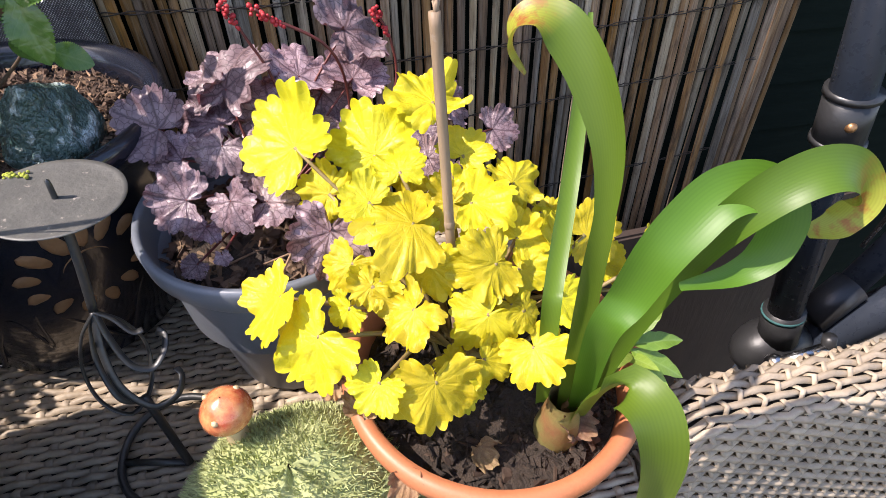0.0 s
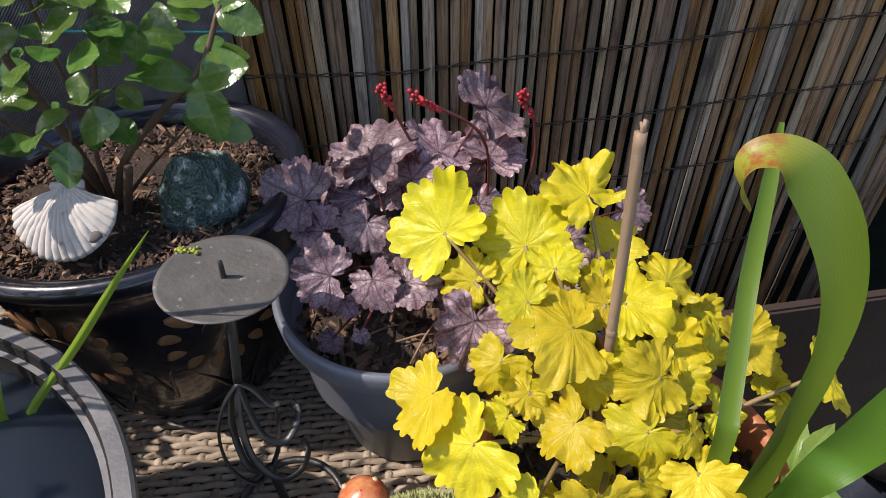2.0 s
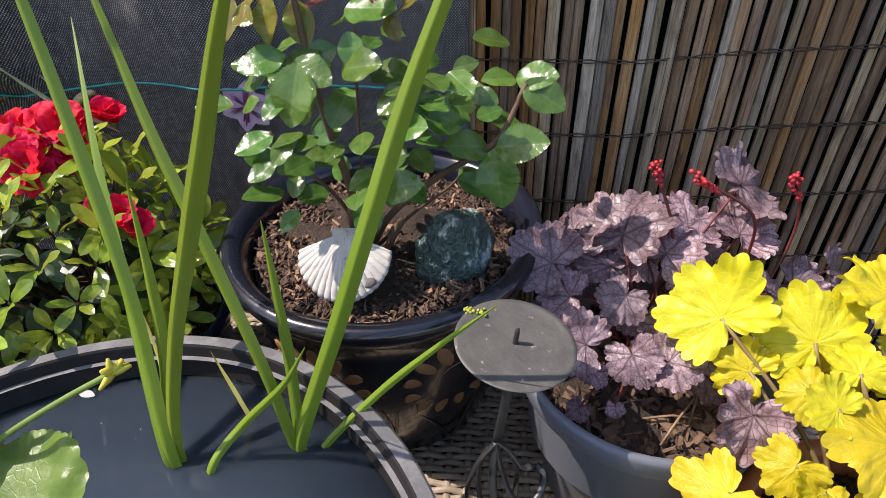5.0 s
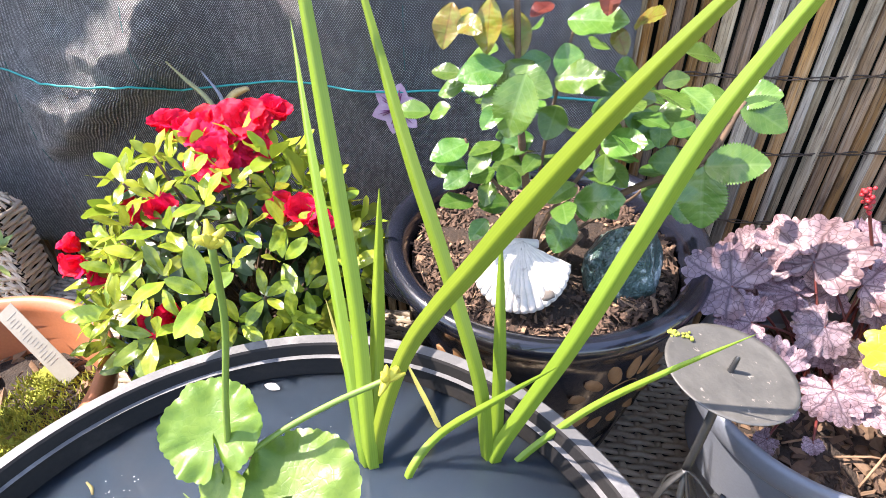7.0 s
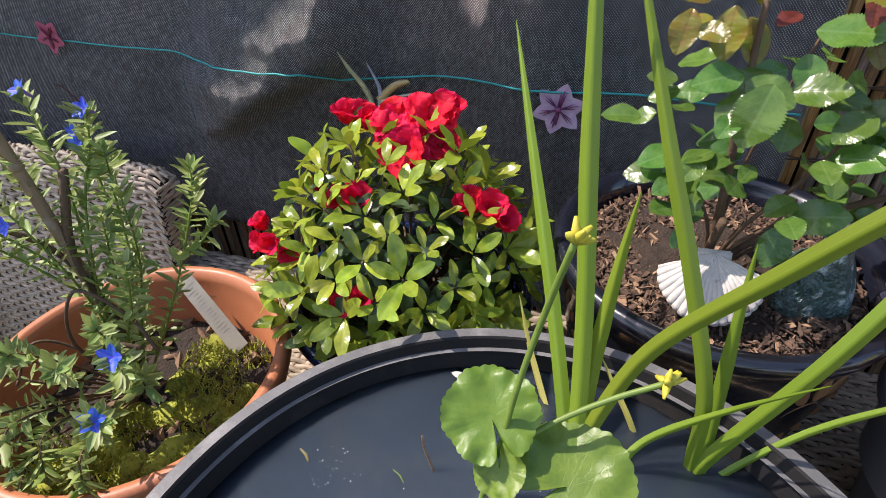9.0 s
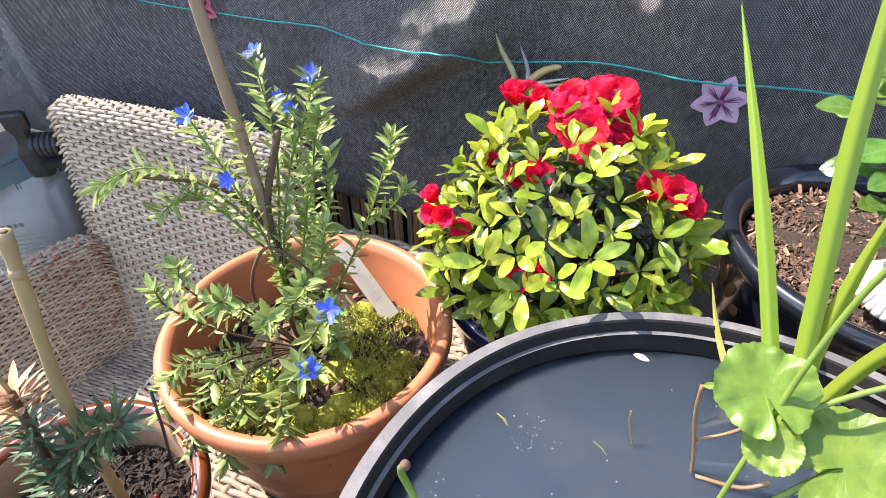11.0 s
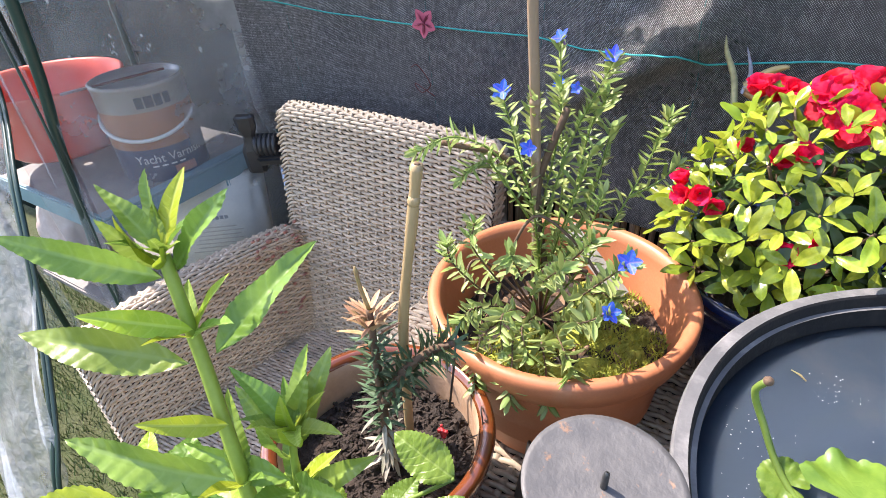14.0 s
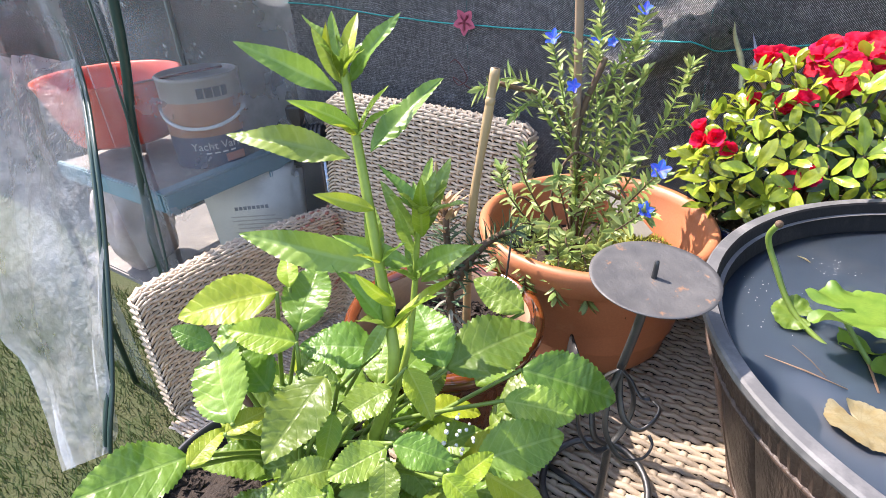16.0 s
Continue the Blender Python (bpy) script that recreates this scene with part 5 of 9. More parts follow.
def taper(n, w, base=0.6, tip=0.04, peak=0.35):
    out = []
    for i in range(n):
        t = i / (n - 1)
        out.append(w * (base + (1 - base) * min(1.0, t / peak)) * (1 if t < 0.6 else max(tip, (1 - (t - 0.6) / 0.4) ** 0.65)))
    return out


def stalk(parent, a, b, r0, r1, mat, sag=0.0, name="leaf_stalk"):
    a, b = Vector(a), Vector(b)
    mid = (a + b) / 2 + Vector((0, 0, sag)) + jit(0.004)
    return part(name, tube(bmesh.new(), spline([a, mid, b], 5), [r0 + (r1 - r0) * i / 10 for i in range(11)], 6), mat, parent)


# ---- yellow heuchera ----
yellow = thing("yellow_heuchera", (C_HEU[0], C_HEU[1], Z_HEU - 0.03), "lime-yellow heuchera with ruffled lobed leaves in a terracotta pot", "plant")
Y_MESH = [palmate_mesh("leaf", M_YELLOW, 100 + i, 0.11 + 0.05 * (i % 3), 5, cup=0.10 - 0.24 * (i % 2), tooth=0.13, deep=0.27) for i in range(8)]
Y_LEAVES = [(0.002, 0.47, 0.222, 0.037), (0.059, 0.45, 0.223, 0.034), (0.102, 0.47, 0.242, 0.029), (0.062, 0.37, 0.21, 0.031), (0.134, 0.4, 0.195, 0.03),
            (0.166, 0.42, 0.193, 0.022), (0.134, 0.45, 0.203, 0.022), (0.112, 0.34, 0.189, 0.026), (-0.018, 0.35, 0.172, 0.025), (-0.001, 0.32, 0.168, 0.031),
            (0.059, 0.32, 0.177, 0.022), (0.105, 0.32, 0.16, 0.023), (0.138, 0.29, 0.154, 0.023), (0.18, 0.37, 0.165, 0.026), (0.213, 0.38, 0.165, 0.023),
            (0.262, 0.355, 0.148, 0.026), (0.045, 0.39, 0.217, 0.016), (0.069, 0.28, 0.149, 0.026), (0.04, 0.34, 0.185, 0.013), (0.134, 0.31, 0.172, 0.013),
            (0.026, 0.33, 0.18, 0.014), (0.111, 0.3, 0.143, 0.017), (0.035, 0.29, 0.155, 0.016), (0.076, 0.42, 0.219, 0.018)]
Y_MORE = [(0.1, 0.4, 0.194, 0.017), (0.085, 0.35, 0.175, 0.02), (0.15, 0.35, 0.165, 0.018), (0.03, 0.37, 0.172, 0.02), (0.08, 0.44, 0.195, 0.022), (0.19, 0.41, 0.16, 0.02),
          (0.16, 0.42, 0.165, 0.02), (0.12, 0.37, 0.17, 0.02), (0.23, 0.37, 0.135, 0.02), (0.05, 0.415, 0.19, 0.02), (0.02, 0.44, 0.19, 0.02), (0.09, 0.31, 0.125, 0.016),
          (0.205, 0.42, 0.14, 0.02), (0.075, 0.385, 0.195, 0.018), (0.155, 0.38, 0.178, 0.022), (0.12, 0.42, 0.19, 0.02), (0.045, 0.36, 0.165, 0.017), (0.14, 0.335, 0.15, 0.018),
          (0.18, 0.34, 0.14, 0.018), (0.09, 0.29, 0.135, 0.015), (0.055, 0.30, 0.13, 0.014), (0.235, 0.35, 0.125, 0.017)]
random.seed(41)
crown = Vector((C_HEU[0] - 0.015, C_HEU[1] + 0.015, Z_HEU - 0.02))
for i, (x, y, z, r) in enumerate(Y_LEAVES + Y_MORE):
    p = Vector((x, y, z))
    out = p - crown
    n = Vector((out.x * 2.2 - 0.08, out.y * 0.8 - 0.42, 0.72)) + jit(0.4)
    n.normalize()
    d = Vector((out.x * 1.2, out.y * 0.5 - 0.03, (z - 0.178) * 1.7)) + jit(0.05)
    d = (d - n * d.dot(n)).normalized()
    r *= 1.2 + 0.1 * rnd(-1, 1)
    base = p - d * r * 0.36
    put("leaf", Y_MESH[i % 8], yellow, aim(base, d, n, r))
    stalk(yellow, crown + jit(0.02), base, 0.0022, 0.0014, STEM_PALE, 0.01)
# withered leaves at the rim
W_MESH = palmate_mesh("withered_leaf", M_WITHERED, 7, 0.35, cup=0.9)
for loc, s in (((0.028, 0.305, 0.115), 0.016), ((0.042, 0.37, 0.145), 0.017), ((0.165, 0.285, 0.09), 0.02), ((0.012, 0.345, 0.09), 0.014), ((0.05, 0.27, 0.085), 0.015), ((0.1, 0.28, 0.08), 0.014)):
    put("withered_leaf", W_MESH, yellow, aim(loc, jit(1), (rnd(-0.5, 0.5), -0.6, 0.7), s), "brown curled dead leaf")

def cane_knots(parent, q, at, r, mat):
    """The swollen rings where a cane's joints are."""
    for i in at:
        d = (q[i + 1] - q[i]).normalized()
        part("joint_ring", tube(bmesh.new(), [q[i] + d * k for k in (-0.004, -0.0015, 0, 0.0015, 0.004)], [r * 0.82, r * 0.96, r, r * 0.93, r * 0.82], 10), mat, parent)


# the support cane among the yellow leaves
bm = bmesh.new()
pts = spline([(0.105, 0.352, 0.06), (0.099, 0.363, 0.183), (0.093, 0.374, 0.291), (0.091, 0.379, 0.33)], 5)
tube(bm, pts, 0.0031, 10)
cane = part("bamboo_cane", bm, CANE_GREY)
cane_knots(cane, pts, (6,), 0.0035, CANE_GREY)
tagged(cane, "weathered grey garden cane stuck in the yellow heuchera's pot", "cane")
bm = bmesh.new()
for k in range(5):
    tube(bm, [(0.091 + rnd(-0.0015, 0.0015), 0.379 + rnd(-0.0015, 0.0015), 0.328), (0.091 + rnd(-0.0035, 0.0035), 0.379 + rnd(-0.003, 0.003), 0.334 + rnd(0, 0.003))], [0.0017, 0.0006], 5)
part("frayed_end", bm, CANE_GREY, cane)

# ---- purple heuchera ----
purple = thing("purple_heuchera", (C_GREY[0], C_GREY[1], Z_GREY - 0.035), "purple heuchera with dark-veined silvery leaves in a grey pot", "plant")
P_MESH = [palmate_mesh("leaf", M_PURPLE, 200 + i, 0.10 + 0.05 * (i % 3), 7, cup=0.02 + 0.12 * (i % 2), tooth=0.13, deep=0.17) for i in range(6)]
P_LEAVES = [(-0.035, 0.56, 0.228, 0.033), (0.018, 0.58, 0.218, 0.027), (0.076, 0.6, 0.235, 0.033), (-0.107, 0.545, 0.197, 0.028), (-0.049, 0.49, 0.195, 0.017), (-0.084, 0.47, 0.176, 0.021),
            (-0.04, 0.45, 0.171, 0.019), (-0.009, 0.45, 0.175, 0.019), (0.021, 0.4, 0.169, 0.025), (-0.08, 0.44, 0.131, 0.009), (-0.054, 0.43, 0.146, 0.006), (-0.07, 0.46, 0.148, 0.012),
            (0.042, 0.57, 0.186, 0.022), (0.197, 0.55, 0.148, 0.02), (-0.02, 0.48, 0.176, 0.015), (0.069, 0.58, 0.208, 0.026), (-0.057, 0.54, 0.195, 0.02), (0.12, 0.55, 0.165, 0.021),
            (-0.08, 0.6, 0.187, 0.024), (0.023, 0.46, 0.141, 0.017), (0.123, 0.5, 0.159, 0.019), (-0.025, 0.55, 0.196, 0.02), (0.0, 0.54, 0.215, 0.022), (-0.055, 0.575, 0.215, 0.022)]
P_MORE = [(0.09, 0.53, 0.17, 0.02), (0.16, 0.58, 0.16, 0.02), (0.02, 0.53, 0.175, 0.02), (-0.03, 0.505, 0.165, 0.017), (0.05, 0.52, 0.18, 0.02), (-0.09, 0.52, 0.175, 0.02),
          (0.14, 0.47, 0.15, 0.018), (-0.075, 0.56, 0.175, 0.022)]
crown = Vector((C_GREY[0] + 0.01, C_GREY[1] + 0.02, Z_GREY - 0.03))
random.seed(43)
for i, (x, y, z, r) in enumerate(P_LEAVES + P_MORE):
    p = Vector((x, y, z))
    out = p - crown
    n = Vector((out.x * 2.0 - 0.05, out.y * 0.8 - 0.48, 0.72)) + jit(0.36)
    n.normalize()
    d = Vector((out.x * 1.1, out.y * 0.4 - 0.02, (z - 0.182) * 1.7)) + jit(0.05)
    d = (d - n * d.dot(n)).normalized()
    r *= 1.36
    base = p - d * r * 0.36
    put("leaf", P_MESH[i % 6], purple, aim(base, d, n, r))
    stalk(purple, crown + Vector((rnd(-0.02, 0.02), rnd(-0.02, 0.02), 0)), base, 0.0013, 0.0009, STEM_RED, 0.012)
for pts in ([(-0.005, 0.52, 0.13), (0.0, 0.545, 0.21), (-0.015, 0.55, 0.255), (-0.028, 0.55, 0.282)], [(0.045, 0.52, 0.14), (0.055, 0.535, 0.2), (0.045, 0.53, 0.25), (0.005, 0.53, 0.277), (-0.003, 0.53, 0.283)],
            [(0.07, 0.53, 0.14), (0.098, 0.56, 0.2), (0.096, 0.565, 0.24), (0.085, 0.566, 0.262)]):
    fl = part("flower_stem", tube(bmesh.new(), spline(pts, 6), 0.0012, 6), STEM_RED, purple)
    bm = bmesh.new()
    end, prev = Vector(pts[-1]), Vector(pts[-2])
    for k in range(26):
        t = rnd(0, 1) ** 1.6
        c = end + (prev - end).normalized() * 0.022 * t + jit(0.0042 * (1.1 - t))
        bmesh.ops.create_icosphere(bm, subdivisions=1, radius=rnd(0.0014, 0.0024), matrix=Matrix.Translation(c))
    part("bud_tip", bm, BUD_RED, fl, "tight cluster of red buds", kind="stuff")
# pale dry stalks on the soil
for a, b in (((-0.03, 0.44, 0.125), (0.01, 0.435, 0.135)), ((0.0, 0.43, 0.12), (0.02, 0.47, 0.15)), ((-0.06, 0.45, 0.12), (-0.01, 0.46, 0.124)), ((-0.02, 0.42, 0.122), (0.005, 0.445, 0.145))):
    part("dry_stalk", tube(bmesh.new(), [a, ((Vector(a) + Vector(b)) / 2 + Vector((0, 0, 0.004))), b], [0.0009, 0.001, 0.0006], 5), LITTER, purple)

# ---- amaryllis ----
amar = thing("amaryllis", (0.165, 0.29, Z_HEU - 0.03), "amaryllis with broad arching green strap leaves, one tip scorched", "plant")
STRAPS = [([(0.163, 0.288, 0.09), (0.157, 0.285, 0.155), (0.152, 0.287, 0.224), (0.153, 0.292, 0.264), (0.151, 0.300, 0.296), (0.144, 0.312, 0.321), (0.135, 0.325, 0.337), (0.126, 0.333, 0.343), (0.117, 0.336, 0.340), (0.114, 0.334, 0.331), (0.121, 0.331, 0.319)],
           (0.0125, 0.0135, 0.0125, 0.010, 0.0145, 0.019, 0.020, 0.019, 0.017, 0.013, 0.004),
           [(-0.5, -0.85, 0.2), (-0.5, -0.85, 0.25), (-0.2, -0.95, 0.25), (-0.55, -0.8, 0.2), (-0.6, -0.7, 0.35), (-0.65, -0.5, 0.55), (-0.55, -0.35, 0.75), (-0.35, -0.2, 0.9), (-0.8, 0.1, 0.55), (-0.9, 0.35, -0.2), (-0.75, 0.5, -0.4)], M_STRAP_TIP),
          ([(0.150, 0.297, 0.09), (0.145, 0.305, 0.176), (0.152, 0.322, 0.196), (0.177, 0.372, 0.23), (0.190, 0.405, 0.278), (0.196, 0.422, 0.306)], (0.010, 0.0115, 0.012, 0.0115, 0.009, 0.003), (-0.3, -0.9, 0.2), M_STRAP),
          ([(0.168, 0.283, 0.1), (0.152, 0.266, 0.204), (0.161, 0.267, 0.23), (0.167, 0.266, 0.257), (0.177, 0.268, 0.273), (0.192, 0.271, 0.286), (0.208, 0.268, 0.289), (0.22, 0.262, 0.277), (0.218, 0.258, 0.258), (0.205, 0.258, 0.247), (0.176, 0.256, 0.248)], (0.013, 0.016, 0.0195, 0.022, 0.0235, 0.0235, 0.0225, 0.021, 0.018, 0.012, 0.004), (-0.35, -0.6, 0.75), M_STRAP),
          ([(0.17, 0.285, 0.1), (0.18, 0.278, 0.19), (0.19, 0.27, 0.25), (0.2, 0.262, 0.285), (0.218, 0.258, 0.302), (0.236, 0.256, 0.302), (0.25, 0.256, 0.288), (0.246, 0.257, 0.272), (0.233, 0.258, 0.268)], (0.012, 0.014, 0.017, 0.019, 0.0195, 0.019, 0.018, 0.015, 0.006), (-0.2, -0.6, 0.75), M_STRAP_TIP),
          ([(0.165, 0.278, 0.095), (0.161, 0.265, 0.15), (0.163, 0.249, 0.181), (0.169, 0.229, 0.183), (0.172, 0.213, 0.155), (0.171, 0.206, 0.10), (0.168, 0.203, 0.03)], (0.013, 0.02, 0.026, 0.029, 0.030, 0.028, 0.02), (0.1, -0.75, 0.6), M_STRAP)]
for pts, w, face, mat in STRAPS:
    q = spline(pts, 8)
    wide = taper(len(q), w, 0.75, 0.25, 0.3) if isinstance(w, float) else [float(v) for v in np.interp(np.linspace(0, 1, len(q)), np.linspace(0, 1, len(w)), w)]
    if isinstance(face, list):
        face = spline(face, 8)
    part("strap_leaf", ribbon(bmesh.new(), q, wide, face, 0.3, 9), mat, amar)
bm = bmesh.new()
lathe(bm, (0.158, 0.285, Z_HEU - 0.04), [(0.002, 0), (0.014, 0.004), (0.0165, 0.02), (0.013, 0.04), (0.010, 0.055), (0.011, 0.06)], 20, 0.05)
part("bulb", bm, surface("papery_bulb", (0.19, 0.21, 0.06), (0.23, 0.09, 0.04), 40, 0.5, 200, 0.3), amar, "green and reddish bulb neck")

# a small bright-leaved seedling beside the amaryllis
LANCE = [blade_mesh("leaf", M_LANCE, 0.34, 0.42, 0.10, 16, 0.25, 0.28, 0.02, i, sharp=0.9) for i in range(3)]
seedling = thing("green_seedling", (0.215, 0.315, Z_HEU - 0.025), "small bright green lance-leaved seedling at the pot's edge", "plant")
part("stem", tube(bmesh.new(), [(0.215, 0.315, 0.07), (0.217, 0.313, 0.1), (0.22, 0.312, 0.128)], [0.002, 0.0018, 0.0014], 6), STEM_GREEN, seedling)
random.seed(3)
for d, s in (((1, -0.1, 0.1), 0.042), ((0.75, -0.5, -0.15), 0.045), ((0.3, 0.5, 0.6), 0.04), ((0.1, -0.6, 0.6), 0.03), ((0.6, 0.3, 0.5), 0.036), ((-0.4, -0.4, 0.5), 0.03), ((0.5, -0.8, 0.0), 0.034)):
    put("leaf", LANCE[random.randrange(3)], seedling, aim((0.218, 0.313, rnd(0.1, 0.126)), d, (-0.2, -0.3, 1), s))

# ---- miniature rose ----
rose = thing("rose_bush", (C_ROSE[0], C_ROSE[1], Z_ROSE - 0.02), "small rose bush with glossy serrated green leaves and bronze young shoots", "plant")
ROSE_MESH = [blade_mesh("leaf", M_ROSE, 0.72, 0.45, 0.12, 21, 0.10 + 0.1 * (i % 2), 0.06 + 0.07 * (i % 3), 0.02, i, n=105, sharp=0.62, round_tip=1.1, quilt=0.007, ribs=6) for i in range(4)]
ROSE_NEW = [blade_mesh("leaf", m, 0.66, 0.45, 0.11, 17, 0.16, 0.12, 0.05, i, n=60, sharp=0.65, quilt=0.02, ribs=6) for i, m in enumerate((M_ROSE_NEW, M_ROSE_RED))]
ROSE_A = [(-0.145, 0.53, 0.303, -0.139, 0.515, 0.26), (-0.145, 0.53, 0.303, -0.11, 0.515, 0.317), (-0.149, 0.54, 0.298, -0.179, 0.525, 0.31), (-0.212, 0.52, 0.314, -0.212, 0.505, 0.299),
          (-0.216, 0.52, 0.321, -0.189, 0.505, 0.331), (-0.228, 0.52, 0.289, -0.248, 0.505, 0.283), (-0.228, 0.52, 0.273, -0.198, 0.505, 0.29), (-0.232, 0.51, 0.272, -0.239, 0.495, 0.244),
          (-0.307, 0.54, 0.307, -0.335, 0.525, 0.299), (-0.291, 0.53, 0.307, -0.304, 0.515, 0.295), (-0.274, 0.54, 0.306, -0.288, 0.525, 0.304), (-0.29, 0.53, 0.281, -0.292, 0.515, 0.27),
          (-0.305, 0.53, 0.265, -0.319, 0.515, 0.267), (-0.281, 0.55, 0.354, -0.305, 0.535, 0.356)]
ROSE_B = [(-0.266, 0.52, 0.36, -0.276, 0.505, 0.33), (-0.201, 0.53, 0.349, -0.224, 0.515, 0.334), (-0.196, 0.54, 0.342, -0.196, 0.525, 0.331), (-0.203, 0.55, 0.344, -0.184, 0.535, 0.347),
          (-0.233, 0.55, 0.349, -0.205, 0.535, 0.358), (-0.179, 0.55, 0.33, -0.153, 0.535, 0.344), (-0.177, 0.54, 0.331, -0.177, 0.525, 0.318), (-0.132, 0.56, 0.341, -0.155, 0.545, 0.348),
          (-0.132, 0.56, 0.341, -0.106, 0.545, 0.352), (-0.127, 0.55, 0.342, -0.098, 0.535, 0.329), (-0.207, 0.55, 0.291, -0.19, 0.535, 0.28), (-0.264, 0.56, 0.345, -0.265, 0.545, 0.361),
          (-0.173, 0.57, 0.263, -0.154, 0.555, 0.255), (-0.25, 0.54, 0.355, -0.219, 0.525, 0.365)]
ROSE_C = [(-0.319, 0.55, 0.401, -0.325, 0.535, 0.375), (-0.294, 0.55, 0.404, -0.297, 0.535, 0.372), (-0.282, 0.56, 0.395, -0.272, 0.545, 0.368), (-0.255, 0.56, 0.399, -0.268, 0.545, 0.396)]
ROSE_D = [(-0.245, 0.55, 0.391, -0.208, 0.535, 0.396), (-0.245, 0.55, 0.377, -0.238, 0.535, 0.355), (-0.282, 0.53, 0.368, -0.312, 0.515, 0.367), (-0.28, 0.53, 0.363, -0.25, 0.515, 0.355),
          (-0.281, 0.52, 0.359, -0.293, 0.505, 0.34), (-0.268, 0.51, 0.37, -0.279, 0.495, 0.332), (-0.198, 0.55, 0.331, -0.174, 0.535, 0.323)]
random.seed(51)
for i, (x0, y0, z0, x1, y1, z1) in enumerate(ROSE_A + ROSE_B + ROSE_D + ROSE_C):
    b, t = Vector((x0, y0, z0)), Vector((x1, y1, z1))
    new_leaf = i >= len(ROSE_A + ROSE_B + ROSE_D)
    me = ROSE_NEW[1 if i == len(ROSE_A + ROSE_B + ROSE_D + ROSE_C) - 1 else 0] if new_leaf else ROSE_MESH[i % 4]
    n = Vector((-0.15, -0.62, 0.72)) + jit(0.22)
    put("leaf", me, rose, aim(b, t - b, n, max(0.02, (t - b).length * 0.96)))
for _ in range(12):
    c = Vector((rnd(-0.32, -0.2), rnd(0.53, 0.58), rnd(0.365, 0.425)))
    put("leaf", ROSE_NEW[0 if random.random() < 0.88 else 1] if c.z > 0.385 else ROSE_MESH[random.randrange(4)], rose, aim(c, jit(1.0) + Vector((0, -0.3, 0)), Vector((-0.1, -0.75, 0.6)) + jit(0.3), rnd(0.018, 0.03)), "bronze young leaf" if c.z > 0.385 else "")
for _ in range(64):
    a, q = rnd(0, 6.28), rnd(0.02, 0.1)
    c = Vector((C_ROSE[0] + 0.005 + q * math.cos(a), C_ROSE[1] - 0.035 + 0.7 * q * math.sin(a), rnd(0.25, 0.37)))
    d = Vector((math.cos(a), math.sin(a), rnd(-0.5, 0.3)))
    put("leaf", ROSE_MESH[random.randrange(4)], rose, aim(c, d, Vector((0, -0.4, 0.9)) + jit(0.4), rnd(0.018, 0.030)))
foot = Vector((C_ROSE[0] - 0.012, C_ROSE[1] - 0.025, Z_ROSE - 0.022))
for pts, r in (([foot, (-0.262, 0.56, 0.25), (-0.272, 0.55, 0.33), (-0.278, 0.55, 0.41)], 0.0042), ([foot, (-0.245, 0.555, 0.235), (-0.22, 0.545, 0.29), (-0.2, 0.54, 0.345)], 0.0024),
               ([foot, (-0.23, 0.56, 0.225), (-0.185, 0.55, 0.27), (-0.145, 0.535, 0.305), (-0.125, 0.55, 0.342)], 0.0036), ([foot, (-0.27, 0.555, 0.24), (-0.3, 0.54, 0.29), (-0.31, 0.54, 0.31)], 0.002),
               ([foot, (-0.255, 0.575, 0.24), (-0.25, 0.57, 0.31), (-0.24, 0.555, 0.385)], 0.002), ([foot, (-0.215, 0.575, 0.215), (-0.18, 0.575, 0.245), (-0.17, 0.57, 0.263)], 0.0018),
               ([foot, (-0.25, 0.54, 0.23), (-0.236, 0.52, 0.265), (-0.228, 0.518, 0.29)], 0.0018)):
    q = spline(pts, 5)
    part("stem", tube(bmesh.new(), q, [r * (1 - 0.55 * i / len(q)) for i in range(len(q))], 7), STEM_BROWN, rose)

for pts, r in (([foot + Vector((0.012, -0.01, 0)), (-0.226, 0.545, 0.215), (-0.218, 0.54, 0.232)], 0.0052), ([foot + Vector((-0.004, 0, 0)), (-0.262, 0.552, 0.222), (-0.259, 0.55, 0.246)], 0.0058)):
    part("cut_stump", tube(bmesh.new(), spline(pts, 5), r * 0.62, 9), STEM_BROWN, rose, "greenish-brown pruned stump")

# scallop shell and green stone on the soil
sc = Vector((-0.262, 0.520, 0.186))
bm = bmesh.new()
nr, na = 18, 160
rows = []
for i in range(nr + 1):
    t = i / nr
    row = []
    for k in range(na + 1):
        s = -1 + 2 * k / na
        a = s * 1.22
        rr = 0.056 * t * (1 - 0.20 * abs(s) ** 2.2) * (1 + 0.007 * math.cos(k * 2 * math.pi / 8) * t + 0.03 * noise.noise((s * 3, 4.0, 0)))
        rib = 0.0015 * abs(math.cos(k * math.pi / 8)) * min(1, t * 2)
        row.append(bm.verts.new((rr * math.sin(a) * 0.92, rr * math.cos(a), 0.016 * math.sin(math.pi * min(1, t * 0.62 + 0.1)) * (1 - 0.5 * s * s) + rib + 0.0008 * noise.noise((s * 9, t * 9, 0)))))
    rows.append(row)
for p, q in zip(rows, rows[1:]):
    for k in range(na):
        bm.faces.new((p[k], q[k], q[k + 1], p[k + 1]))
box(bm, (0, 0.001, 0.004), (0.026, 0.008, 0.003), bevel=0.001)
bmesh.ops.remove_doubles(bm, verts=bm.verts, dist=1e-6)
shell_thing = thing("scallop_shell", sc, "chalky white ribbed scallop shell lying on the compost", "seashell")
sh_m = aim((-0.262, 0.537, 0.222), (0.02, -0.62, -0.78), (-0.1, -0.72, 0.58))
ob = part("valve", bm, SHELL, shell_thing, m=sh_m)
ob.modifiers.new("thick", "SOLIDIFY").thickness = 0.0016
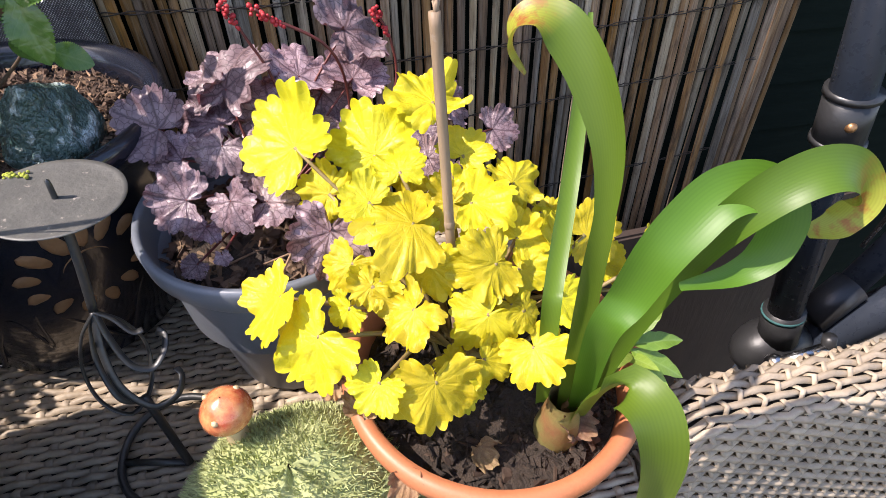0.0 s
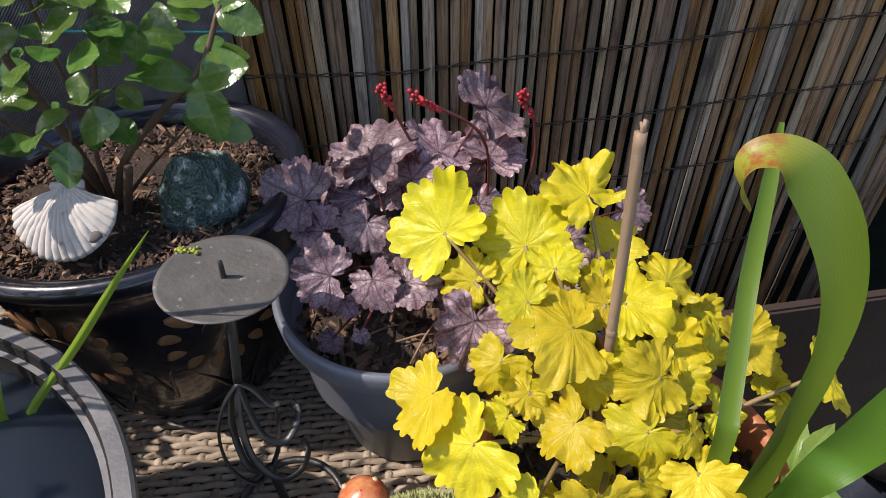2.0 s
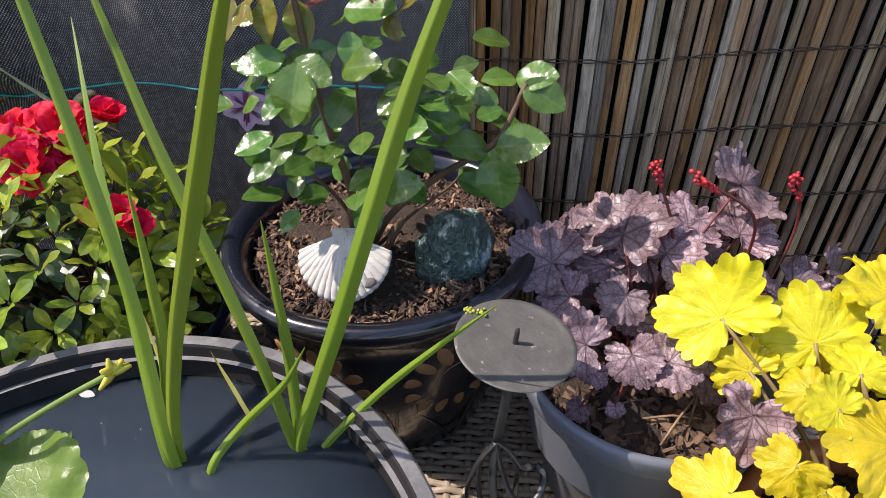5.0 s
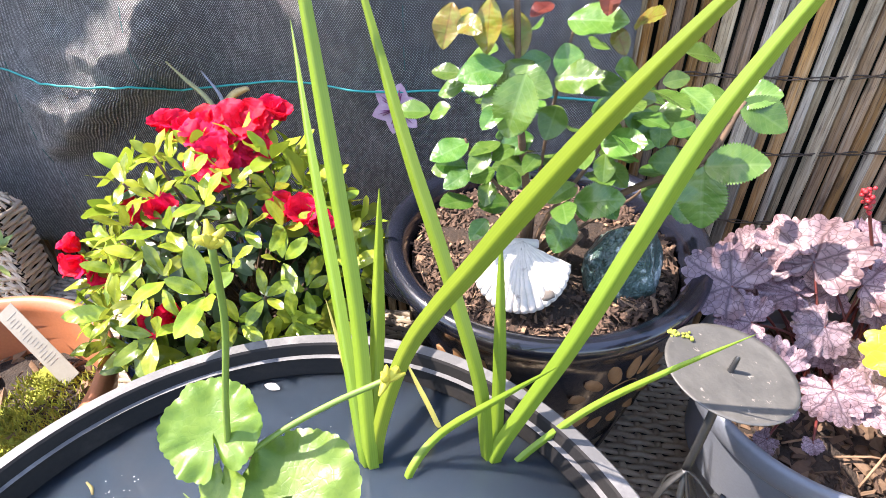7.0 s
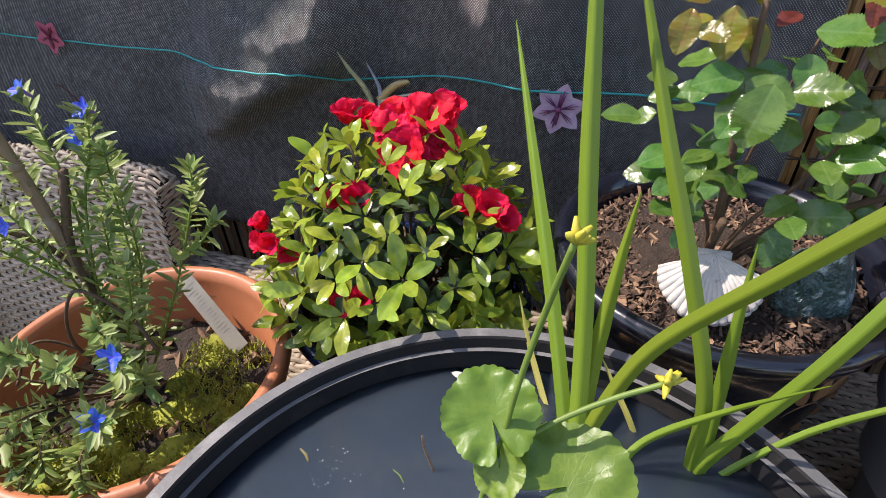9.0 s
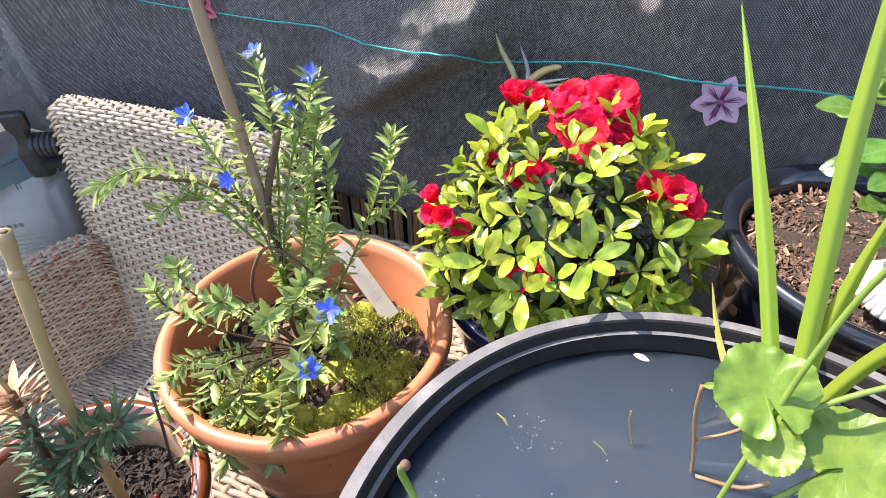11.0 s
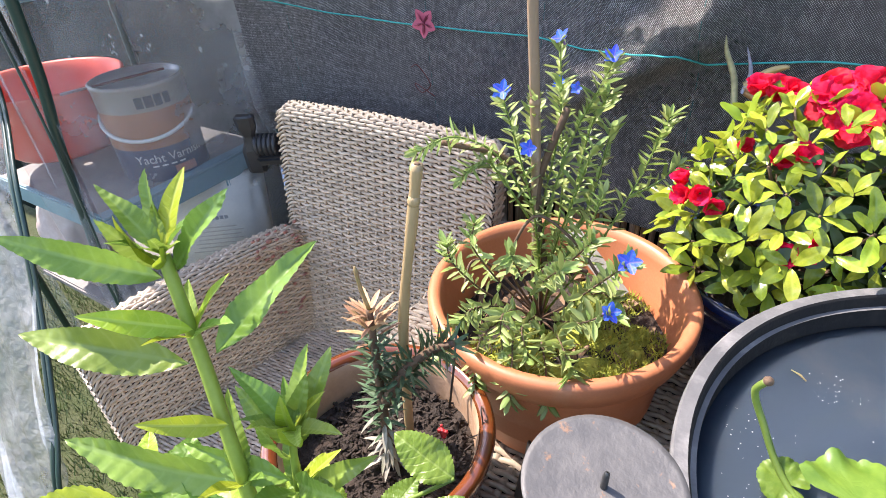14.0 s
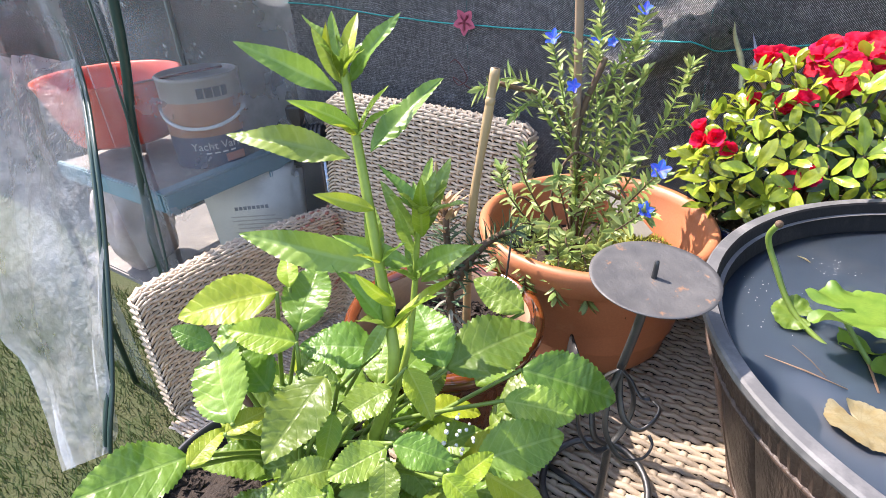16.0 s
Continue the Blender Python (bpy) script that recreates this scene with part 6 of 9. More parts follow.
for u, v, s in ((0.019, 0.034, 0.0045), (-0.022, 0.04, 0.0065), (0.016, 0.044, 0.003)):
    bm = bmesh.new()
    bmesh.ops.create_icosphere(bm, subdivisions=2, radius=s, matrix=Matrix.Diagonal((1, 0.7, 0.35, 1)))
    for vtx in bm.verts:
        vtx.co *= 1 + 0.4 * noise.noise(vtx.co * 300)
    part("worn_patch", bm, SHELL_HOLE, shell_thing, "dark worn hollow", m=sh_m @ Matrix.Translation((u, v, 0.0145)))

bm = bmesh.new()
bmesh.ops.create_icosphere(bm, subdivisions=5, radius=1.0)
random.seed(19)
cuts = [(Vector((-0.25, -0.9, 0.35)), 0.55), (Vector((0.62, -0.35, 0.7)), 0.5), (Vector((-0.75, -0.2, 0.45)), 0.66), (Vector((0.9, -0.3, -0.1)), 0.72), (Vector((0.1, 0.2, 1.0)), 0.74), (Vector((-0.9, 0.1, -0.3)), 0.78), (Vector((0.3, -0.8, -0.5)), 0.68)]
cuts += [((jit(1.0)).normalized(), rnd(0.78, 0.9)) for _ in range(9)]
for v in bm.verts:
    p = v.co.copy()
    for n, d in cuts:
        over = p.dot(n.normalized()) - d
        if over > 0:
            p -= n.normalized() * over * 0.94
    p *= 1 + 0.05 * noise.noise(p * 3.2) + 0.025 * noise.noise(p * 9) + 0.012 * noise.noise(p * 22)
    v.co = Vector((p.x * 0.040, p.y * 0.028, p.z * 0.040))
stone = part("green_stone", bm, ROCK, m=pose(-0.176, 0.550, 0.190, 8, 10, 15) @ Matrix.Diagonal((1.04, 1.1, 1.42, 1)), smooth=False)
tagged(stone, "dark green quartz stone with white flecks on the compost", "stone")


# ---- candle holders of bent iron ----
def candle_holder(top, tilt, r, mat, knee, joint, footc, label, turn):
    """A pricket plate on a stem that splits into curled feet."""
    ob = thing("candle_holder", (footc[0], footc[1], TZ), label, "candle holder", "iron candle holders")
    top = Vector(top)
    n = Vector(tilt).normalized()
    m = aim(top, n.cross(Vector((1, 0, 0))), n)
    bm = bmesh.new()
    lathe(bm, (0, 0, 0), [(0.0005, 0.0), (r * 0.5, 0.0003), (r * 0.93, 0.0004), (r, 0.0012), (r, 0.0004), (r * 0.93, -0.0012), (r * 0.4, -0.0014), (0.0005, -0.0014)], 64)
    part("plate", bm, mat, ob, m=m)
    bm = bmesh.new()
    lathe(bm, (0, 0, 0), [(0.0018, 0), (0.0017, 0.009), (0.0014, 0.0125), (0.0003, 0.0135)], 10)
    part("spike", bm, IRON, ob, m=m)
    bm = bmesh.new()
    bmesh.ops.create_icosphere(bm, subdivisions=1, radius=0.0022)
    bmesh.ops.scale(bm, vec=(1, 1, 0.5), verts=bm.verts)
    part("weld", bm, IRON, ob, m=m)
    knee, joint = Vector(knee), Vector(joint)
    part("stem", tube(bmesh.new(), spline([top - n * 0.001, top * 0.5 + knee * 0.5 + Vector((0.001, 0, 0)), knee], 6), 0.0032, 8, 0.7), IRON, ob)
    f = Vector((footc[0], footc[1], TZ + 0.004))
    # flat strips that leave the knee: some sweep out to free curled ends, the others meet again at the lower joint
    for k, strip in enumerate((((0, 0, 0), (0.003, 0.006, 0.25), (0.011, 0.013, 0.46), (0.024, 0.012, 0.54), (0.034, 0.003, 0.48), (0.037, -0.006, 0.40), (0.031, -0.011, 0.38)),
                               ((0, 0, 0), (-0.005, 0.010, 0.3), (-0.002, 0.019, 0.62), (0.014, 0.021, 0.86), (0.031, 0.012, 0.88), (0.037, 0.001, 0.80), (0.033, -0.006, 0.76)),
                               ((0, 0, 0), (-0.017, 0.004, 0.2), (-0.029, 0.006, 0.52), (-0.026, 0.012, 0.80), (-0.011, 0.013, 0.98), (0, 0, 1)),
                               ((0, 0, 0.02), (-0.012, -0.008, 0.22), (-0.019, -0.002, 0.5), (-0.013, 0.009, 0.82), (0, 0, 1)),
                               ((0, 0, 0), (0.008, -0.014, 0.25), (0.014, -0.019, 0.55), (0.009, -0.010, 0.85), (0, 0, 1)),
                               ((0, 0, 0), (0.010, 0.0, 0.10), (0.020, 0.004, 0.22), (0.027, 0.001, 0.24)))):
        q = spline([knee.lerp(joint, t) + 0.86 * Vector((u * math.cos(turn) + v * math.sin(turn), u * math.sin(turn) - v * math.cos(turn), 0.0)) for u, v, t in strip], 7)
        part("scroll", tube(bmesh.new(), q, [0.0027 if i < len(q) - 4 or k in (2, 3, 4) else 0.0034 for i in range(len(q))], 8, 0.42), IRON, ob)
    part("shank", tube(bmesh.new(), spline([joint + (joint - f).normalized() * 0.004, joint * 0.5 + f * 0.5, f], 5), 0.0034, 8), IRON, ob)
    ring = [Vector((f.x + 0.047 * math.cos(t) - 0.008, f.y + 0.047 * math.sin(t) + 0.012, TZ + 0.004 + 0.010 * max(0.0, math.sin(t)))) for t in (2 * math.pi * k / 36 for k in range(33))]
    part("foot_ring", tube(bmesh.new(), ring, 0.0034, 8), IRON, ob)
    part("foot_bar", tube(bmesh.new(), [f, (f + ring[18]) / 2 + Vector((0, 0, 0.001)), ring[18]], 0.003, 7), IRON, ob)
    return ob


candle_holder((-0.130, 0.422, 0.222), (0.09, 0.0, 1), 0.039, DISH_IRON, (-0.139, 0.406, 0.138), (-0.131, 0.386, 0.054), (-0.122, 0.372), "black bent-iron candle holder with a grey worn plate", 0.0)
candle_holder((-0.609, 0.121, 0.226), (0.05, -0.06, 1), 0.0405, DISH_RUST, (-0.622, 0.128, 0.138), (-0.622, 0.128, 0.054), (-0.625, 0.135), "black bent-iron candle holder with a rust-spotted plate", 0.1)
bm = bmesh.new()
random.seed(6)
for _ in range(26):
    bmesh.ops.create_icosphere(bm, subdivisions=1, radius=rnd(0.0008, 0.0016), matrix=Matrix.Translation((-0.155 + rnd(-0.008, 0.006), 0.446 + rnd(-0.004, 0.003), 0.2255)))
tagged(part("moss_bits", bm, MOSS_GREEN), "tiny bits of green moss on the iron plate", "moss", kind="stuff")

# ---- moss-covered fairy hut with a toadstool ----
hut = thing("fairy_hut", (-0.022, 0.293, TZ), "small garden ornament hut with a roof of pale artificial moss", "ornament")
hc = Vector((-0.022, 0.290, TZ))
bm = bmesh.new()
lathe(bm, hc, [(0.054, 0), (0.056, 0.03), (0.052, 0.075)], 24, 0.05)
part("wall", bm, STEM_BROWN, hut)


def roof_point(a, t):
    return Vector((hc.x + 0.082 * math.cos(a) * math.sin(t), hc.y + 0.070 * math.sin(a) * math.sin(t), hc.z + 0.053 + 0.070 * math.cos(t) + 0.006 * noise.noise((math.cos(a) * 2, math.sin(a) * 2, t * 2))))


bm = bmesh.new()
rows = [[bm.verts.new(roof_point(2 * math.pi * k / 40, 0.02 + 1.6 * i / 14)) for k in range(40)] for i in range(15)]
for p, q in zip(rows, rows[1:]):
    for k in range(40):
        bm.faces.new((p[k], q[k], q[(k + 1) % 40], p[(k + 1) % 40]))
part("roof", bm, MOSS, hut)
verts, faces = [], []
random.seed(8)
for _ in range(15000):
    a, t = rnd(0, 6.2832), 1.6 * math.sqrt(rnd(0, 1))
    p = roof_point(a, t)
    n = (p - hc - Vector((0, 0, 0.045))).normalized()
    d = (n + jit(0.75)).normalized()
    s = d.orthogonal().normalized() * 0.00065
    ln = rnd(0.003, 0.0075)
    i = len(verts)
    verts += [p - s, p + s, p + d * ln]
    faces.append((i, i + 1, i + 2))
me = bpy.data.meshes.new("moss_fibre")
me.from_pydata(verts, [], faces)
me.materials.append(MOSS)
put("moss_fibre", me, hut, kind="stuff")
bm = bmesh.new()
for dx in (-0.008, -0.0025, 0.003, 0.0085):
    box(bm, (hc.x + dx, hc.y - 0.056, hc.z + 0.024), (0.005, 0.006, 0.048), bevel=0.001)
part("door", bm, surface("red_brown_door", (0.16, 0.035, 0.02), (0.1, 0.02, 0.015), 60, 0.6), hut, "tiny red-brown plank door", smooth=False)

toad = thing("toadstool", (-0.055, 0.325, TZ + 0.1), "small glazed red toadstool ornament with pale spots", "ornament")
tc = Vector((-0.056, 0.326, 0.111))
bm = bmesh.new()
lathe(bm, tc, [(0.009, -0.05), (0.007, -0.02), (0.0065, -0.004)], 14)
part("stalk", bm, CREAM, toad)
bm = bmesh.new()
lathe(bm, tc, [(0.0005, 0.0165), (0.007, 0.0152), (0.0125, 0.011), (0.016, 0.004), (0.0165, -0.002), (0.014, -0.007), (0.007, -0.010), (0.001, -0.0105)], 28)
part("cap", bm, [TOADSTOOL, CREAM], toad)
for a, t in ((-1.9, 1.0), (0.8, 0.8), (2.6, 0.9)):
    bm = bmesh.new()
    bmesh.ops.create_icosphere(bm, subdivisions=1, radius=0.0024, matrix=Matrix.Translation((tc.x + 0.016 * math.sin(t) * math.cos(a), tc.y + 0.016 * math.sin(t) * math.sin(a), tc.z + 0.0155 * math.cos(t))))
    part("spot", bm, CREAM, toad)

# withered bits between pot and hut
bm = bmesh.new()
random.seed(77)
for loc, s in (((-0.005, 0.372, 0.098), 0.020), ((0.018, 0.355, 0.095), 0.015)):
    tagged(put("dead_leaf", W_MESH, None, aim(loc, (1, 0.2, 0.1), (0, -0.6, 0.8), s)), "crumpled brown dead leaf caught at the pot rim", "dead leaf")
bm.free()

# ---- azalea ----
azalea = thing("azalea", (C_AZ[0], C_AZ[1], Z_AZ - 0.03), "bushy azalea with green leaf whorls and crimson double flowers", "plant")
AZ_MESH = [blade_mesh("leaf", M_AZALEA, 0.40, 0.58, 0.0, 10, 0.12, 0.12 + 0.14 * (i % 2), 0.04, i, n=12, sharp=0.8, round_tip=0.75) for i in range(4)]
AZ_DARK = [blade_mesh("leaf", M_AZALEA_SHADED, 0.40, 0.55, 0.0, 10, 0.2, 0.22, 0.02, i, n=10, sharp=0.8, round_tip=0.75) for i in range(3)]
AZC = Vector((-0.532, 0.545, 0.125))


def dome(a, t):
    """A point of the bush's outside; t from 0 at the top to 1 at the skirt."""
    q = math.sin(t * 1.75) * (1 - 0.13 * max(0.0, t - 0.62) / 0.38)
    bulge = 1 + 0.09 * noise.noise((math.cos(a) * 1.6, math.sin(a) * 1.6, t * 2.5))
    return AZC + Vector((0.132 * q * math.cos(a) * bulge, 0.124 * q * math.sin(a) * bulge, 0.158 * math.cos(t * 1.75) * bulge))


random.seed(61)
tips, far = [], []
WHORLS = 118
for i in range(WHORLS):
    t = math.sqrt((i + 0.5) / WHORLS) * 0.9
    a = i * 2.39996
    p = AZC + (dome(a, t) - AZC) * rnd(0.90, 1.04)
    if p.z < Z_AZ + 0.035:
        p.z = Z_AZ + rnd(0.024, 0.048)
    if p.y > 0.655:
        p.y = 0.655
    n = Vector((p.x - AZC.x, p.y - AZC.y, (p.z - AZC.z) * 0.9 + 0.05)).normalized()
    tips.append((p, n))
    k = 5 if i % 3 else 4
    front = p.y < 0.535 and len(azalea.children) < 285
    size = rnd(0.021, 0.034)
    for j in range(k):
        th = 6.2832 * j / k + rnd(-0.4, 0.4)
        side = n.orthogonal().normalized()
        u = side * math.cos(th) + n.cross(side) * math.sin(th)
        lift = rnd(0.1, 1.0) if j % 2 else rnd(0.8, 2.4)
        m = aim(p + u * 0.002, u + n * lift, n - u * 0.3 + jit(0.45), size * rnd(0.85, 1.15))
        if front:
            put("leaf", AZ_MESH[random.randrange(4)], azalea, m)
        else:
            far.append((AZ_MESH[random.randrange(4)], m))
clump("leaf_mass", far, azalea, M_AZALEA_MASS)
# inner leaves, coloured dark for the shade inside the bush
far = []
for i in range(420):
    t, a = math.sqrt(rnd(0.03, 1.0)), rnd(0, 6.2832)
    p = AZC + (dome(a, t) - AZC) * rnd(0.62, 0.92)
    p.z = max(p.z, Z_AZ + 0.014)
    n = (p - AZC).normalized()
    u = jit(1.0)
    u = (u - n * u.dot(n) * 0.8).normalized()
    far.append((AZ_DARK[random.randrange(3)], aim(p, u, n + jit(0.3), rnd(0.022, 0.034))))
clump("inner_leaf_mass", far, azalea, M_AZALEA_INNER_SHADED, "inner leaves toned dark for the shade inside the bush")
for p, n in tips[::4]:
    stalk(azalea, (C_AZ[0] + rnd(-0.01, 0.01), C_AZ[1] + rnd(-0.01, 0.01), Z_AZ - 0.03), p, 0.0022, 0.0012, STEM_BROWN, 0.005, "twig")
PETAL = [blade_mesh("petal", M_RED_PETAL, 0.95, 0.62, 0.05, 9, 0.2, 0.35, 0.14, i, n=28, sharp=0.75, round_tip=0.55, quilt=0.09, ribs=3) for i in range(3)]


def bloom(parent, c, n, r, petals=19):
    n = Vector(n).normalized()
    fl = part("flower", tube(bmesh.new(), [Vector(c) - n * r * 0.8, Vector(c)], [0.002, 0.004], 6), STEM_GREEN, parent, "crimson double azalea flower")
    for k in range(petals):
        th = k * 2.39996
        side = n.orthogonal().normalized()
        u = side * math.cos(th) + n.cross(side) * math.sin(th)
        lift = 0.15 + 1.5 * (1 - k / petals) ** 1.2
        put("petal", PETAL[k % 3], fl, aim(Vector(c) - n * 0.002, u + n * lift, n - u * 0.2 + jit(0.25), r * rnd(0.8, 1.1)))


def bud(parent, c, d, ln):
    fl = part("bud", tube(bmesh.new(), [Vector(c) - Vector(d).normalized() * 0.006, Vector(c)], [0.0014, 0.003], 6), STEM_GREEN, parent, "half-open crimson bud")
    d = Vector(d).normalized()
    for k in range(5):
        side = d.orthogonal().normalized()
        u = side * math.cos(k * 1.257) + d.cross(side) * math.sin(k * 1.257)
        put("petal", PETAL[k % 3], fl, aim(Vector(c) + u * ln * 0.05, d + u * 0.16, -u, ln))


random.seed(62)
for c, n, r in (((-0.542, 0.575, 0.283), (-0.2, -0.5, 0.9), 0.026), ((-0.512, 0.585, 0.288), (0.1, -0.4, 0.9), 0.026), ((-0.525, 0.55, 0.272), (0.0, -0.85, 0.6), 0.025), ((-0.498, 0.568, 0.274), (0.4, -0.6, 0.7), 0.018)):
    bloom(azalea, c, n, r)
for c, d, ln in (((-0.607, 0.612, 0.262), (-0.1, -0.2, 1), 0.024), ((-0.592, 0.606, 0.262), (0.15, -0.2, 1), 0.026), ((-0.58, 0.6, 0.265), (0.3, -0.3, 1), 0.022), ((-0.64, 0.488, 0.198), (-0.5, -0.7, 0.3), 0.018), ((-0.63, 0.483, 0.205), (0.1, -0.8, 0.3), 0.018),
                 ((-0.647, 0.497, 0.204), (-0.4, -0.2, 0.8), 0.017), ((-0.622, 0.487, 0.194), (0.4, -0.6, 0.1), 0.018), ((-0.568, 0.508, 0.235), (-0.1, -0.5, 0.8), 0.021), ((-0.56, 0.51, 0.238), (0.4, -0.4, 0.8), 0.023), ((-0.456, 0.53, 0.234), (-0.2, -0.4, 0.8), 0.024), ((-0.445, 0.527, 0.235), (0.3, -0.4, 0.8), 0.024),
                 ((-0.436, 0.525, 0.23), (0.6, -0.4, 0.6), 0.021), ((-0.545, 0.452, 0.178), (-0.1, -0.8, 0.4), 0.02), ((-0.536, 0.452, 0.182), (0.3, -0.6, 0.6), 0.02), ((-0.521, 0.655, 0.265), (0.1, -0.3, 1), 0.022), ((-0.512, 0.65, 0.265), (0.4, -0.2, 0.9), 0.02), ((-0.6, 0.53, 0.235), (-0.3, -0.4, 0.8), 0.014)):
    bud(azalea, c, d, ln)

# ---- lithodora on its cane ----
def spray(parent, pts, leaf, gap, name="leafy_shoot", start=0.15, mat=None, whorl=3, spread=0.9):
    """A shoot with narrow leaves all along it."""
    q = spline(pts, 8)
    sh = part(name, tube(bmesh.new(), q, [0.0013 * (1 - 0.5 * i / len(q)) for i in range(len(q))], 5), STEM_GREEN if start < 0.3 else STEM_BROWN, parent)
    length = sum((b - a).length for a, b in zip(q, q[1:]))
    n = max(3, int(length * (1 - start) / gap))
    bm = bmesh.new()
    for i in range(n + 1):
        t = start + (1 - start) * i / n
        f = t * (len(q) - 1)
        k = min(int(f), len(q) - 2)
        p = q[k].lerp(q[k + 1], f - k)
        d = (q[k + 1] - q[k]).normalized()
        end = i > n - 2
        for j in range(whorl + (2 if end else 0)):
            th = i * 1.9 + 6.2832 * j / whorl + rnd(-0.4, 0.4)
            side = d.orthogonal().normalized()
            u = side * math.cos(th) + d.cross(side) * math.sin(th)
            w = (u + d * (rnd(0.2, 1.3) if not end else rnd(0.6, 2.0))) * spread + Vector((0, 0, rnd(-0.25, 0.35)))
            w = w.normalized()
            nrm = (d - w * d.dot(w)).normalized()
            s = w.cross(nrm)
            ln = leaf * rnd(0.6, 1.25)
            hw = ln * 0.155
            ps = [p, p + w * ln * 0.35 + s * hw + nrm * 0.0006, p + w * ln * 0.35 - s * hw + nrm * 0.0006, p + w * ln * 0.75 + s * hw * 0.8 - nrm * ln * 0.03, p + w * ln * 0.75 - s * hw * 0.8 - nrm * ln * 0.03, p + w * ln - nrm * ln * 0.12, p + w * ln * 0.35 - nrm * hw * 0.5, p + w * ln * 0.75 - nrm * (hw * 0.5 + ln * 0.03)]
            v = [bm.verts.new(x) for x in ps]
            for f4 in ((v[0], v[6], v[1]), (v[0], v[2], v[6]), (v[1], v[6], v[7], v[3]), (v[6], v[2], v[4], v[7]), (v[3], v[7], v[5]), (v[7], v[4], v[5])):
                bm.faces.new(f4)
    part("shoot_leaf", bm, mat or M_LITHO, sh, kind="stuff")
    return sh


litho = thing("lithodora", (C_TERRA[0], C_TERRA[1], Z_TERRA - 0.066), "lithodora with narrow grey-green leaves and bright blue star flowers", "plant")
F = Vector((-0.752, 0.388, 0.065))
random.seed(71)
for pts in ([F, (-0.757, 0.392, 0.16), (-0.742, 0.408, 0.26), (-0.722, 0.42, 0.315), (-0.712, 0.422, 0.342)], [F, (-0.762, 0.4, 0.18), (-0.752, 0.412, 0.28), (-0.757, 0.416, 0.352)],
            [F, (-0.762, 0.39, 0.18), (-0.778, 0.382, 0.26), (-0.79, 0.371, 0.318)], [(-0.77, 0.395, 0.2), (-0.795, 0.37, 0.262), (-0.825, 0.345, 0.285), (-0.85, 0.322, 0.276)],
            [(-0.77, 0.39, 0.19), (-0.79, 0.37, 0.24), (-0.8, 0.355, 0.262), (-0.815, 0.34, 0.25)], [F, (-0.71, 0.41, 0.15), (-0.685, 0.43, 0.215), (-0.672, 0.445, 0.26), (-0.665, 0.45, 0.29)],
            [(-0.685, 0.43, 0.215), (-0.665, 0.435, 0.23), (-0.65, 0.44, 0.25)], [F, (-0.74, 0.42, 0.18), (-0.73, 0.43, 0.27), (-0.715, 0.425, 0.31)], [F, (-0.752, 0.43, 0.19), (-0.765, 0.45, 0.27), (-0.769, 0.452, 0.303)],
            [F, (-0.745, 0.398, 0.15), (-0.728, 0.40, 0.22), (-0.715, 0.4, 0.27)], [F, (-0.735, 0.385, 0.14), (-0.71, 0.385, 0.19), (-0.698, 0.388, 0.235)], [F, (-0.77, 0.4, 0.2), (-0.775, 0.4, 0.27), (-0.77, 0.395, 0.31)],
            [F, (-0.73, 0.405, 0.16), (-0.715, 0.415, 0.22), (-0.705, 0.415, 0.285)]):
    spray(litho, pts, 0.0168, 0.0085, whorl=3)
for pts in ([F, (-0.71, 0.35, 0.13), (-0.675, 0.33, 0.185), (-0.655, 0.32, 0.215)], [F, (-0.715, 0.335, 0.12), (-0.68, 0.3, 0.16), (-0.657, 0.29, 0.188)], [F, (-0.735, 0.33, 0.12), (-0.73, 0.29, 0.14), (-0.715, 0.27, 0.13)],
            [F, (-0.765, 0.33, 0.12), (-0.775, 0.285, 0.15), (-0.78, 0.27, 0.145)], [F, (-0.79, 0.34, 0.12), (-0.81, 0.31, 0.17), (-0.815, 0.305, 0.195)], [F, (-0.78, 0.35, 0.13), (-0.795, 0.32, 0.19), (-0.79, 0.315, 0.22)],
            [F, (-0.75, 0.32, 0.13), (-0.745, 0.28, 0.155), (-0.735, 0.262, 0.13)], [F, (-0.72, 0.31, 0.12), (-0.7, 0.275, 0.12), (-0.692, 0.262, 0.09)], [F, (-0.76, 0.31, 0.12), (-0.76, 0.265, 0.13), (-0.755, 0.245, 0.1)],
            [F, (-0.71, 0.32, 0.12), (-0.69, 0.285, 0.14), (-0.675, 0.268, 0.135)], [F, (-0.74, 0.34, 0.14), (-0.72, 0.32, 0.18), (-0.705, 0.31, 0.2)], [F, (-0.73, 0.36, 0.15), (-0.705, 0.35, 0.19), (-0.69, 0.34, 0.215)],
            [F, (-0.755, 0.345, 0.15), (-0.755, 0.32, 0.19), (-0.75, 0.31, 0.2)], [F, (-0.775, 0.32, 0.12), (-0.79, 0.275, 0.13), (-0.795, 0.26, 0.11)], [F, (-0.705, 0.36, 0.13), (-0.68, 0.345, 0.16), (-0.665, 0.335, 0.165)],
            [F, (-0.74, 0.3, 0.12), (-0.725, 0.26, 0.13), (-0.72, 0.245, 0.1)]):
    spray(litho, pts, 0.0168, 0.0085, start=0.35)
